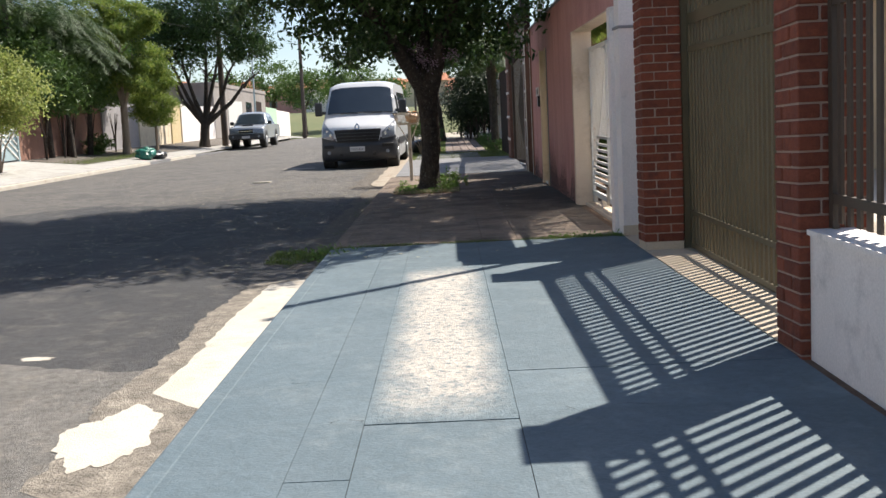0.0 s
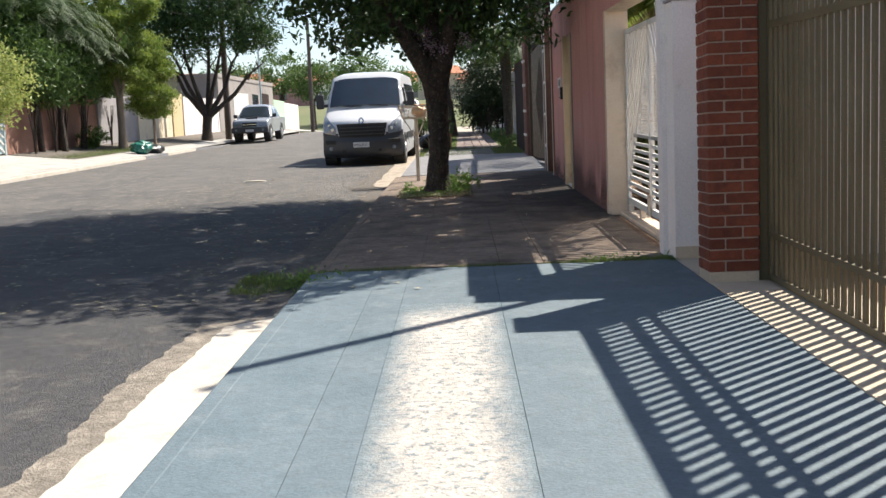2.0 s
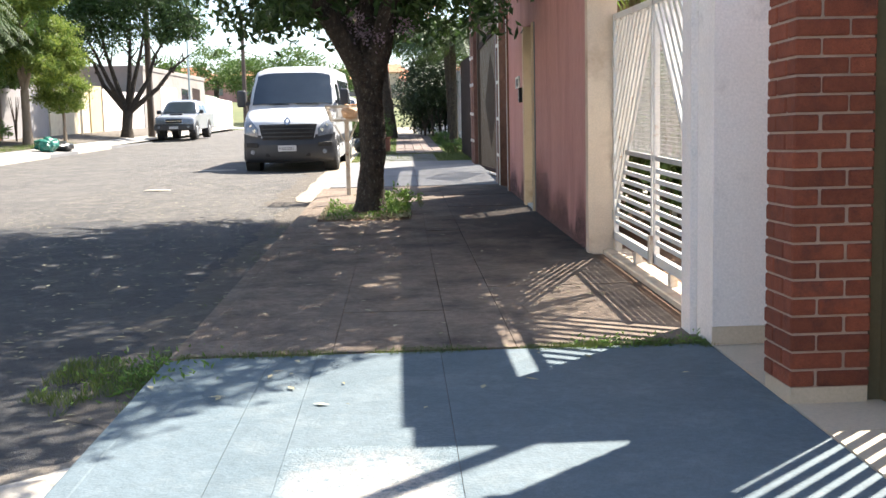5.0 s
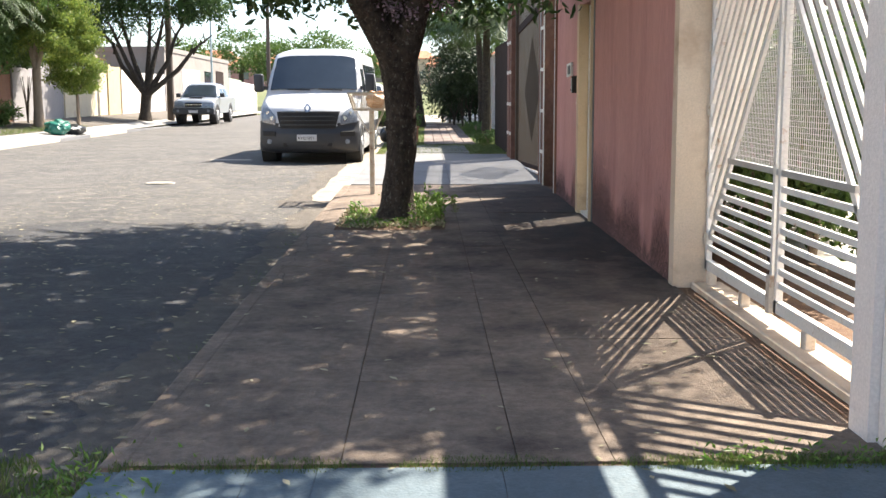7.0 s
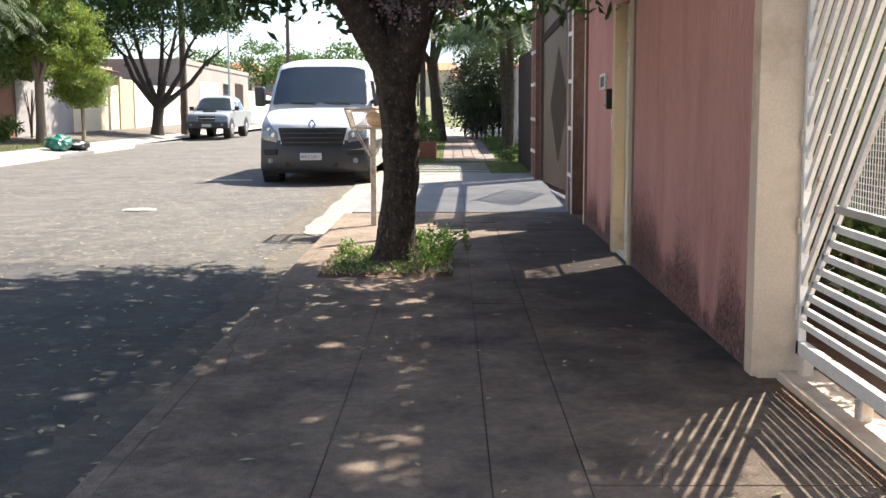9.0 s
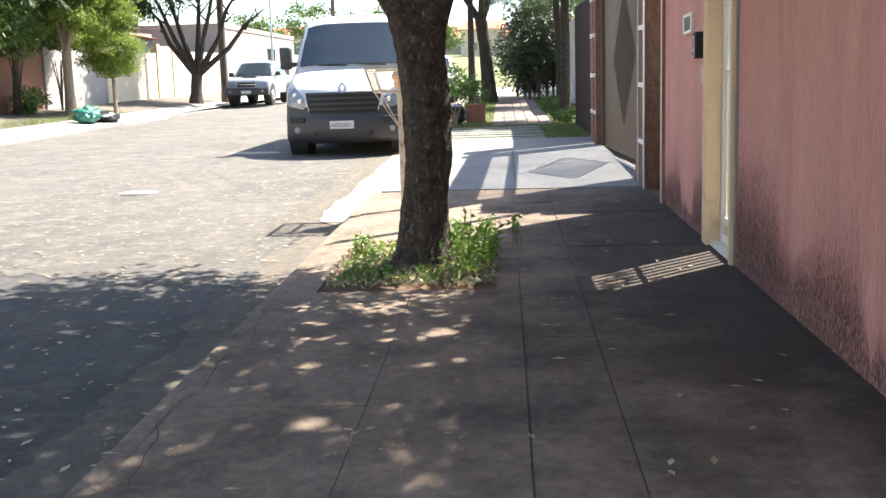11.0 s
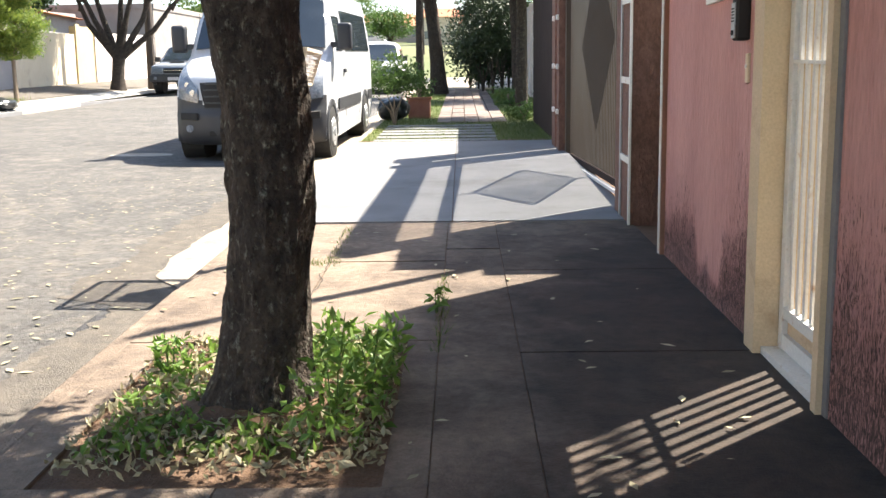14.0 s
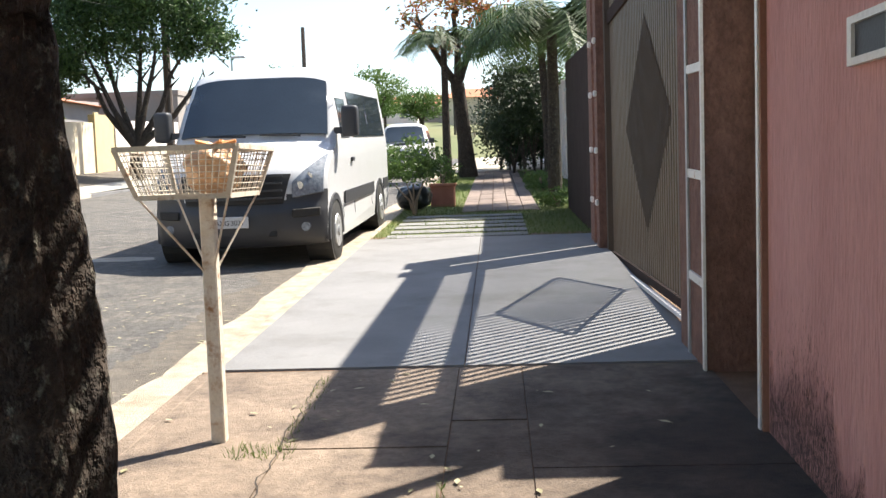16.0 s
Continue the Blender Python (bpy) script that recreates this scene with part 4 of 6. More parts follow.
for h in (0.55, 1.05, 1.55, 2.05):
    t = thing("wall_stud", (1.85, 33.1, gz(33.1) + h), "white stud on the edge of the dark wall", "stud", "wall studs")
    part("block", bevel(sbox(B(), 1.82, 1.859, 33.05, 33.15, h, h + 0.06), 0.01), WHITE_METAL, t)
solid("wall_10", sbox(B(), 2.6, 2.8, 38.0, 62, -0.3, 2.75), WHITE_WALL, "pale pinkish white boundary wall", "wall")
for y in (41, 44, 47.5, 52):
    solid("wall_10_pier", sbox(B(), 2.54, 2.6, y, y + 0.35, -0.3, 2.8), WHITE_WALL, "pale wall pier", "wall")
solid("wall_11", sbox(B(), 2.6, 2.8, 62.2, 92, -0.3, 2.4), CREAM, "cream boundary wall", "wall")


# ---- yards and houses behind the right wall ----
yard = B()
sbox(yard, 2.0, 9.0, 10.3, 20.5, -0.3, -0.01)
solid("floor", yard, WHITE_CEMENT, "pale paved yard behind the white gate", "floor")
solid("floor", sbox(B(), 2.0, 9.0, -12, 10.29, -0.3, -0.01), TAN_CEMENT, "pale cement yard behind the bronze gate", "floor")
solid("floor", sbox(B(), 2.0, 9.0, 20.51, 28.0, -0.3, -0.01), SOIL, "dark earth yard behind the slatted gate", "floor")
for y0, y1, h, m, lab in ((-12, 4.0, 3.2, CREAM, "cream rendered house behind the fence"), (4.2, 10.0, 3.0, TAUPE_WALL, "taupe rendered house behind the bronze gate"), (14.0, 20.5, 3.1, CREAM, "cream rendered house behind the pink wall"), (21.3, 29.0, 3.3, TAUPE_WALL, "taupe house behind the slatted gate")):
    hs = thing("house", (9.5, (y0 + y1) / 2, gz((y0 + y1) / 2)), lab, "house")
    part("wall", sbox(B(), 7.6, 12.0, y0, y1, -0.3, h), m, hs)
    part("roof", hexa(B(), [(7.1, y0 - 0.3, gz(y0) + h), (12.4, y0 - 0.3, gz(y0) + h), (12.4, y1 + 0.3, gz(y1) + h), (7.1, y1 + 0.3, gz(y1) + h), (9.4, y0 - 0.3, gz(y0) + h + 1.0), (9.8, y0 - 0.3, gz(y0) + h + 1.0), (9.8, y1 + 0.3, gz(y1) + h + 1.0), (9.4, y1 + 0.3, gz(y1) + h + 1.0)]), ROOF_TILE, hs)


def shrub(name, at, radii, count, per, spread, length, width, material, label, stems=4, bark=PALE_BARK, low=0.1, category="shrub", group=""):
    x, y, z = at
    t = thing(name, at, label, category, group)
    bm = B()
    for k in range(stems):
        a = 2 * math.pi * k / stems + random.uniform(-0.4, 0.4)
        r = random.uniform(0.2, 0.6)
        limb(bm, [(x, y, z - 0.05), (x + 0.25 * r * radii[0] * math.cos(a), y + 0.25 * r * radii[1] * math.sin(a), z + 0.6 * radii[2]), (x + r * radii[0] * math.cos(a), y + r * radii[1] * math.sin(a), z + 1.3 * radii[2])], (0.03, 0.022, 0.008), 6)
    part("stem", bm, bark, t)
    leaves("foliage", clumps((x, y, z + low + radii[2]), radii, count, per, spread, z + low, 0.25), length, width, material, t)
    return t


for x, y in ((3.2, 14.6), (3.5, 15.6), (4.0, 16.6), (4.4, 17.8), (3.1, 15.2), (4.6, 19.0), (2.75, 14.5), (2.7, 15.6), (2.8, 16.8), (3.3, 13.9)):
    shrub("hedge_plant", (x, y, gz(y)), (0.55, 0.65, 0.95), 110, 30, 0.09, 0.09, 0.05, MID_LEAF, "leafy green hedge plant behind the white gate", group="hedge plants")


def palm_crown(t, at, count, length, lift=0.6, leaf=0.45, seed=1, mat_=None):
    """Arching fronds with hanging leaflets round the top of a stem."""
    r = random.Random(seed)
    x, y, z = at
    pts, faces, ribs = [], [], B()
    for i in range(count):
        a = 2 * math.pi * i / count + r.uniform(-0.25, 0.25)
        up = r.uniform(0.1, 1.1) * lift
        L = length * r.uniform(0.8, 1.1)
        prev = None
        for k in range(17):
            s = k / 16
            px = x + L * s * math.cos(a) * (1 - 0.12 * s)
            py = y + L * s * math.sin(a) * (1 - 0.12 * s)
            pz = z + L * (up * s - (0.35 + up * 0.75) * s * s)
            p = Vector((px, py, pz))
            if prev is not None:
                tube(ribs, prev, p, 0.018 * (1.05 - s), 0.018 * (1.0 - s) + 0.002, 4, False)
                d = (p - prev).normalized()
                side = d.cross(Vector((0, 0, 1))).normalized()
                for sg in (-1, 1):
                    for q in (0.25, 0.75):
                        b0 = prev.lerp(p, q)
                        ll = leaf * (0.4 + 0.8 * math.sin(math.pi * min(1, s * 0.9 + 0.1))) * r.uniform(0.8, 1.15)
                        tip = b0 + side * sg * ll * 0.75 + d * ll * 0.45 + Vector((0, 0, -ll * r.uniform(0.15, 0.6)))
                        n0 = len(pts)
                        w = d * 0.018
                        pts.extend([tuple(b0 - w), tuple(b0 + w), tuple(tip)])
                        faces.append((n0, n0 + 1, n0 + 2))
            prev = p
    me = bpy.data.meshes.new("fronds")
    me.from_pydata(pts, [], faces)
    me.materials.append(mat_ or PALM_LEAF)
    ob = new("fronds", me)
    ob.parent = t
    ob.matrix_parent_inverse = t.matrix_basis.inverted()
    part("rib", ribs, MID_LEAF, t)


pl = thing("palm", (3.0, 16.9, gz(16.9)), "spiky green palm showing over the white gate", "palm")
part("trunk", limb(B(), [(3.0, 16.9, gz(16.9) - 0.1), (3.0, 16.9, gz(16.9) + 2.7)], (0.09, 0.07)), PALE_BARK, pl)
palm_crown(pl, (3.0, 16.9, gz(16.9) + 2.7), 26, 1.0, 1.1, 0.28, 3, CONIFER)


# ---- the street tree ----
def street_tree():
    x, y = -0.335, 17.27
    z = gz(y)
    t = thing("street_tree", (x, y, z - 0.05), "broad street tree with dark lichened bark and dense crown", "tree")
    bm = B()
    pts = [(x, y, z - 0.12), (x, y, z + 0.02), (x + 0.01, y, z + 0.14), (x + 0.03, y, z + 0.45), (x + 0.06, y - 0.03, z + 0.8), (x + 0.06, y - 0.06, z + 1.15), (x + 0.04, y - 0.1, z + 1.45), (x + 0.02, y - 0.13, z + 1.68), (x + 0.02, y - 0.14, z + 1.85), (x + 0.02, y - 0.14, z + 2.0)]
    rad = [0.27, 0.225, 0.185, 0.162, 0.158, 0.152, 0.15, 0.172, 0.195, 0.19]
    seg = 56
    rings = []
    dense = []
    for (p0, r0), (p1, r1) in zip(zip(pts, rad), zip(pts[1:], rad[1:])):
        n = max(1, int((p1[2] - p0[2]) / 0.02))
        for k in range(n):
            s = k / n
            dense.append((Vector(p0).lerp(Vector(p1), s), r0 + (r1 - r0) * s))
    dense.append((Vector(pts[-1]), rad[-1]))
    for p, r in dense:
        ring = []
        for k in range(seg):
            a = 2 * math.pi * k / seg
            q = Vector((math.cos(a), math.sin(a), 0))
            rough = 0.03 * noise.noise(Vector((q.x * 1.6, q.y * 1.6, p.z * 1.1))) + 0.013 * noise.noise(Vector((q.x * 6, q.y * 6, p.z * 4))) + 0.011 * noise.noise(Vector((q.x * 14, q.y * 14, p.z * 9))) + 0.006 * noise.noise(Vector((q.x * 30, q.y * 30, p.z * 22)))
            flare = 0.05 * max(0, math.cos(5 * a + 0.7)) * max(0, 1 - (p.z - z + 0.1) / 0.3)
            ring.append(bm.verts.new(p + q * (r + rough + flare)))
        rings.append(ring)
    for a, b in zip(rings, rings[1:]):
        for k in range(seg):
            bm.faces.new((a[k], a[(k + 1) % seg], b[(k + 1) % seg], b[k]))
    bm.faces.new(rings[-1])
    part("trunk", bm, BARK, t, smooth=True)
    f = Vector((x + 0.05, y - 0.15, z + 1.75))
    r = random.Random(5)
    ends = []
    for dx, dy, dz in ((-1.5, -0.6, 1.7), (-0.9, 1.3, 1.9), (0.9, 0.7, 1.7), (0.8, -0.8, 1.8), (-0.1, 0.1, 2.6), (-2.4, -2.0, 2.6)):
        bl = B()
        a = f + Vector((dx, dy, 0)).normalized() * 0.03 - Vector((0, 0, 0.12))
        b = f + Vector((dx * 0.3, dy * 0.3, dz * 0.42))
        c = f + Vector((dx * 0.65, dy * 0.65, dz * 0.75))
        d = f + Vector((dx, dy, dz))
        limb(bl, [a, a.lerp(b, 0.45), b, c, d], (0.135, 0.125, 0.10, 0.07, 0.04), 14)
        for s in range(5):
            o = c.lerp(d, r.uniform(0, 1))
            e = o + Vector((r.uniform(-1.2, 1.2), r.uniform(-1.2, 1.2), r.uniform(0.3, 1.5)))
            limb(bl, [o, o.lerp(e, 0.5) + Vector((0, 0, 0.1)), e], (0.04, 0.025, 0.01), 6)
        part("limb", bl, BARK, t, smooth=True)
    low = z + 1.98
    crown = [clumps((x + 2.9, y - 1.5, z + 5.8), (2.4, 3.9, 1.6), 260, 95, 0.24, z + 3.8, 0.0),
             clumps((x - 0.5, y - 1.9, z + 6.1), (2.8, 3.9, 2.0), 430, 105, 0.26, z + 3.9, 0.1),
             clumps((x - 2.4, y - 2.2, z + 5.6), (2.4, 3.4, 2.0), 330, 60, 0.24, low + 0.9, 0.3),
             clumps((x + 1.0, y - 0.2, z + 3.3), (1.25, 1.5, 1.1), 80, 60, 0.2, low + 0.15, 0.2),
             clumps((x + 0.2, y + 0.5, z + 3.0), (1.3, 1.3, 0.95), 90, 60, 0.2, low, 0.2),
             clumps((x - 1.1, y - 0.3, z + 3.0), (1.15, 1.4, 0.95), 70, 60, 0.2, low, 0.2),
             clumps((x - 2.3, y - 1.2, z + 3.7), (1.4, 1.5, 0.9), 60, 60, 0.2, low + 0.6, 0.2),
             clumps((x - 3.4, y - 1.6, z + 4.3), (1.2, 1.4, 0.9), 60, 60, 0.2, low + 1.1, 0.2)]
    # the broad middle of the crown: leaves spread evenly through its depth
    n = 46000
    h = rng.uniform(3.7, 6.9, n)
    crown.append(np.stack([rng.uniform(-8.6, 0.9, n) + 0.57 * h, rng.uniform(8.2, 17.4, n) + 0.5 * h, z - 0.25 + h], 1))
    pts = np.concatenate(crown)
    # trimmed to the outline of its shade on the street
    high = pts[:, 2] - (z - 0.25)
    sx, sy = pts[:, 0] - 0.57 * high, pts[:, 1] - 0.5 * high
    wave = 0.35 * np.sin(sx * 2.3 + 1) + 0.25 * np.sin(sx * 5.1) + rng.normal(size=len(sx)) * 0.22
    front = np.interp(sx, [-8.0, -6.0, -1.4, -0.3, 0.6], [10.6, 8.9, 8.6, 10.0, 10.4]) + 0.6 * wave
    back = np.interp(sx, [-8.0, -5.0, -3.2, -1.0, 0.5], [14.8, 15.9, 17.0, 17.4, 17.6]) + wave
    inside = (sy > front) & (sy < back)
    # gaps that let flecks of sun through, more of them towards its rear edge
    gap = np.array([noise.noise(Vector((a * 2.6, b * 4.6, 4.0))) + 0.6 * noise.noise(Vector((a * 7.0, b * 11.0, 9.0))) for a, b in zip(sx, sy)])
    open_at = np.interp(sy, [9.0, 13.0, 15.0, 16.4, 17.5], [0.74, 0.62, 0.46, 0.2, 0.0])
    pts = pts[(high < 3.0) | (inside & (gap < open_at))]
    leaves("crown", pts, 0.14, 0.06, DARK_LEAF, t, "dense dark green leaves", 0.7)
    leaves("blossom", np.concatenate([rng.normal(size=(90, 3)) * 0.07 + np.array([x + a, y - 0.4, z + b]) for a, b in ((0.0, 2.22), (0.18, 2.18), (-0.3, 2.25), (0.5, 2.3), (-0.08, 2.4))]), 0.04, 0.03, LILAC, t, "faded lilac seed clusters")
    return t


street_tree()

# weeds and litter round the tree
n = 1700
px, py = rng.uniform(PIT[0] + 0.08, PIT[1], n), rng.uniform(PIT[2] + 0.2, PIT[3], n)
keep = (np.hypot(px + 0.335, py - 17.27) > 0.22) & (np.hypot((px + 0.39) / 0.62, (py - 17.27) / 0.84) < 1.0 + 0.12 * np.sin(px * 17) * np.cos(py * 13))
h = rng.uniform(0, 1, n) ** 2 * 0.06
h += np.where((px > -0.2) & (np.abs(py - 17.2) < 0.6), rng.uniform(0, 1, n) ** 2 * 0.2, 0)
leaves("weeds", np.stack([px, py, np.array([gz(v) for v in py]) + 0.0 + h], 1)[keep], 0.06, 0.028, WEED, None, "low green weeds in the tree pit", 0.0, "stuff")["category"] = "weeds"
leaves("dry_leaves", np.stack([rng.uniform(PIT[0], PIT[1], 1900), yy := PIT[2] + 0.05 + (PIT[3] - PIT[2]) * rng.uniform(0, 1, 1900) ** 0.9, np.array([gz(v) for v in yy]) + 0.012 + rng.uniform(0, 0.03, 1900)], 1), 0.045, 0.022, FALLEN, None, "dry fallen leaves in the tree pit", 0.0, "stuff")["category"] = "leaves"


def weed_plant(x, y, h, n, label):
    t = thing("weed_plant", (x, y, gz(y)), label, "weed", "tall weeds")
    st = B()
    pts = []
    for k in range(3):
        a = random.uniform(0, 6.28)
        tip = (x + 0.12 * math.cos(a) * h, y + 0.12 * math.sin(a) * h, gz(y) + h * random.uniform(0.7, 1.0))
        limb(st, [(x, y, gz(y) - 0.05), (x + 0.02 * math.cos(a), y, gz(y) + h * 0.5), tip], (0.0035, 0.003, 0.0015), 5)
        for i in range(n):
            s = random.uniform(0.25, 1.0)
            pts.append(((x + (tip[0] - x) * s + random.uniform(-1, 1) * 0.06), y + (tip[1] - y) * s + random.uniform(-1, 1) * 0.06, gz(y) + (tip[2] - gz(y)) * s + random.uniform(-0.03, 0.03)))
    part("stem", st, MID_LEAF, t)
    leaves("foliage", pts, 0.075, 0.026, WEED, t, droop=0.4)


for x, y, h, n in ((-0.02, 16.95, 0.45, 18), (0.08, 17.25, 0.36, 22), (0.14, 17.5, 0.34, 18), (-0.1, 17.6, 0.3, 22), (0.30, 18.6, 0.14, 8), (-0.8, 17.6, 0.2, 16)):
    weed_plant(x, y, h, n, "leafy green weed growing from the pavement")

lv = []
for _ in range(3000):
    a, b = random.uniform(-5.2, 1.6), random.uniform(9.0, 25)
    z = gz(b) + 0.008 if a > KERB else road_z(a, b) + 0.008
    if PIT[0] < a < PIT[1] and PIT[2] < b < PIT[3] or (b > 21.3 and a > KERB):
        continue
    if a > KERB and random.random() < 0.8:
        continue
    lv.append((a, b, z))
v = []
for a, b, z in lv:
    k, s = random.uniform(0, 6.28), random.uniform(0.012, 0.042)
    ux, uy = math.cos(k) * s, math.sin(k) * s
    v.append([(a - ux, b - uy, z), (a + uy * 0.4, b - ux * 0.4, z + 0.003), (a + ux, b + uy, z + 0.002), (a - uy * 0.4, b + ux * 0.4, z + 0.003)])
me = bpy.data.meshes.new("fallen_leaves")
me.from_pydata([p for q in v for p in q], [], [(4 * i, 4 * i + 1, 4 * i + 2, 4 * i + 3) for i in range(len(v))])
me.materials.append(FALLEN)
tagged(new("fallen_leaves", me), "pale dry leaves scattered on street and pavement", "leaves", "", "stuff")

# grass in the joint between the pavements, along the kerb and on the lawn
blades("grass", -1.2, 1.8, 10.05, 10.2, 5200, 0.02, GRASS, 0, "grass growing in the pavement joint", lambda a, b: noise.noise(Vector((a * 2.5, 0, 0))) > -0.25 + 8 * abs(b - 10.12) - 0.3 or a > 0.9)
blades("grass", 0.35, 1.8, 10.0, 10.27, 5200, 0.03, GRASS, 0, "straggling grass tuft by the white column", lambda a, b: noise.noise(Vector((a * 4, b * 6, 1))) > 0.85 - a * 0.7 + 2 * abs(b - 10.13))
leaves("grass_weeds", np.stack([rng.uniform(1.0, 1.78, 220), yy := rng.uniform(10.03, 10.25, 220), np.array([gz(v) for v in yy]) + rng.uniform(0, 1, 220) ** 2 * 0.05], 1), 0.04, 0.012, WEED, None, "green weeds at the foot of the white column", 0.0, "stuff")["category"] = "weeds"
tuft = lambda a, b: noise.noise(Vector((a * 3, b * 3, 7))) > -0.25 + 0.9 * max(0.0, abs(a + 1.25) - 0.3) + 0.5 * abs(b - 9.95)
blades("grass", -1.85, -0.75, 9.3, 10.4, 5000, 0.045, GRASS, -0.045, "grass tuft on the kerb end", tuft)
leaves("grass_weeds", np.stack([rng.normal(size=420) * 0.18 - 1.25, yy := 9.95 + rng.normal(size=420) * 0.2, np.array([gz(v) for v in yy]) - 0.055 + rng.uniform(0, 1, 420) ** 2 * 0.09], 1), 0.05, 0.016, WEED, None, "green weeds growing at the kerb end", 0.0, "stuff")["category"] = "weeds"
blades("grass", -1.42, -1.24, 10.5, 17, 900, 0.04, GRASS, -0.08, "sparse grass along the kerb", lambda a, b: noise.noise(Vector((b * 1.3, 4, 0))) > 0.1)
on_strip = lambda a, b: not (-0.95 < a < 1.0 and any(28.85 + 0.62 * i < b < 29.25 + 0.62 * i for i in range(6)))
blades("lawn_grass", -1.15, 2.0, 28.72, 33.0, 9000, 0.06, GRASS, -0.01, "short lawn grass between pavers", on_strip)
blades("lawn_grass", -1.15, -0.06, 33.0, 46, 6000, 0.07, GRASS, -0.01, "short lawn grass by the kerb")
blades("lawn_grass", 1.36, 2.5, 33.0, 46, 6000, 0.08, GRASS, -0.01, "short lawn grass by the wall")


# ---- litter basket on a post ----
def litter_basket():
    x, y = -0.745, 20.05
    z = gz(y)
    c = x - 0.03
    t = thing("litter_basket", (x, y, z), "rusty white wire litter basket on a square post", "litter basket")
    part("post", bevel(box(B(), x - 0.033, x + 0.033, y - 0.033, y + 0.033, z - 0.1, z + 1.15), 0.006), RUSTY_WHITE, t, "square white post with peeling paint")
    zb, zt = z + 1.15, z + 1.36
    bx, by, tx, ty = 0.20, 0.26, 0.265, 0.33
    low = [(c - bx, y - by, zb), (c + bx, y - by, zb), (c + bx, y + by, zb), (c - bx, y + by, zb)]
    top = [(c - tx, y - ty, zt), (c + tx, y - ty, zt), (c + tx, y + ty, zt), (c - tx, y + ty, zt)]
    rim = B()
    for ring in (low, top):
        for i in range(4):
            beam(rim, ring[i], ring[(i + 1) % 4], 0.022, 0.022, (0, 0, 1))
    for i in range(4):
        beam(rim, low[i], top[i], 0.022, 0.022, (0, 1, 0))
    part("frame", rim, RUSTY_WHITE, t)
    wire = B()
    for i in range(4):
        a0, a1, b0, b1 = Vector(low[i]), Vector(low[(i + 1) % 4]), Vector(top[i]), Vector(top[(i + 1) % 4])
        m = 16 if i % 2 == 0 else 12
        for k in range(1, m):
            tube(wire, a0.lerp(a1, k / m), b0.lerp(b1, k / m), 0.0028, seg=4, cap=False)
        for k in range(1, 8):
            tube(wire, a0.lerp(b0, k / 8), a1.lerp(b1, k / 8), 0.0028, seg=4, cap=False)
    for k in range(1, 14):
        tube(wire, Vector(low[0]).lerp(Vector(low[1]), k / 14), Vector(low[3]).lerp(Vector(low[2]), k / 14), 0.003, seg=4, cap=False)
    part("wire_mesh", wire, RUSTY_WHITE, t)
    for i in range(4):
        p = low[i]
        part("brace", tube(B(), (x, y, z + 0.76), (p[0], p[1], p[2]), 0.0055, seg=6), RUSTY_WHITE, t)
    return zb, t


zb, basket = litter_basket()
copy_thing(basket, Matrix.Translation((-0.35, 51.0, gz(51.0))))


def lump(name, at, radii, material, label, category, crumple=0.25, tip=None):
    x, y, z = at
    t = thing(name, (x, y, z), label, category)
    bm = B()
    bmesh.ops.create_icosphere(bm, subdivisions=4, radius=1)
    for v in bm.verts:
        d = 1 + crumple * noise.noise(v.co * 1.8 + Vector((x, y, z))) + crumple * 0.5 * abs(noise.noise(v.co * 5 + Vector((x, 0, 0))))
        p = v.co * d
        v.co = Vector((x + p.x * radii[0], y + p.y * radii[1], max(z, z + radii[2] * (1 + p.z))))
    part("bag", bm, material, t, smooth=True)
    if tip:
        k = B()
        for i in range(5):
            a = i * 1.3
            limb(k, [(x, y, z + 1.8 * radii[2]), (x + 0.04 * math.cos(a), y + 0.03 * math.sin(a), z + 2.05 * radii[2]), (x + 0.10 * math.cos(a), y + 0.07 * math.sin(a), z + 2.25 * radii[2])], (0.03, 0.022, 0.008), 5)
        part("knot", k, tip, t, "twisted knot of the bag")
    return t


lump("rubbish_bag", (-0.68, 19.98, zb + 0.006), (0.125, 0.13, 0.105), TAN_BAG, "tan plastic rubbish bag in the wire basket", "bag", 0.3, ORANGE_BAG)


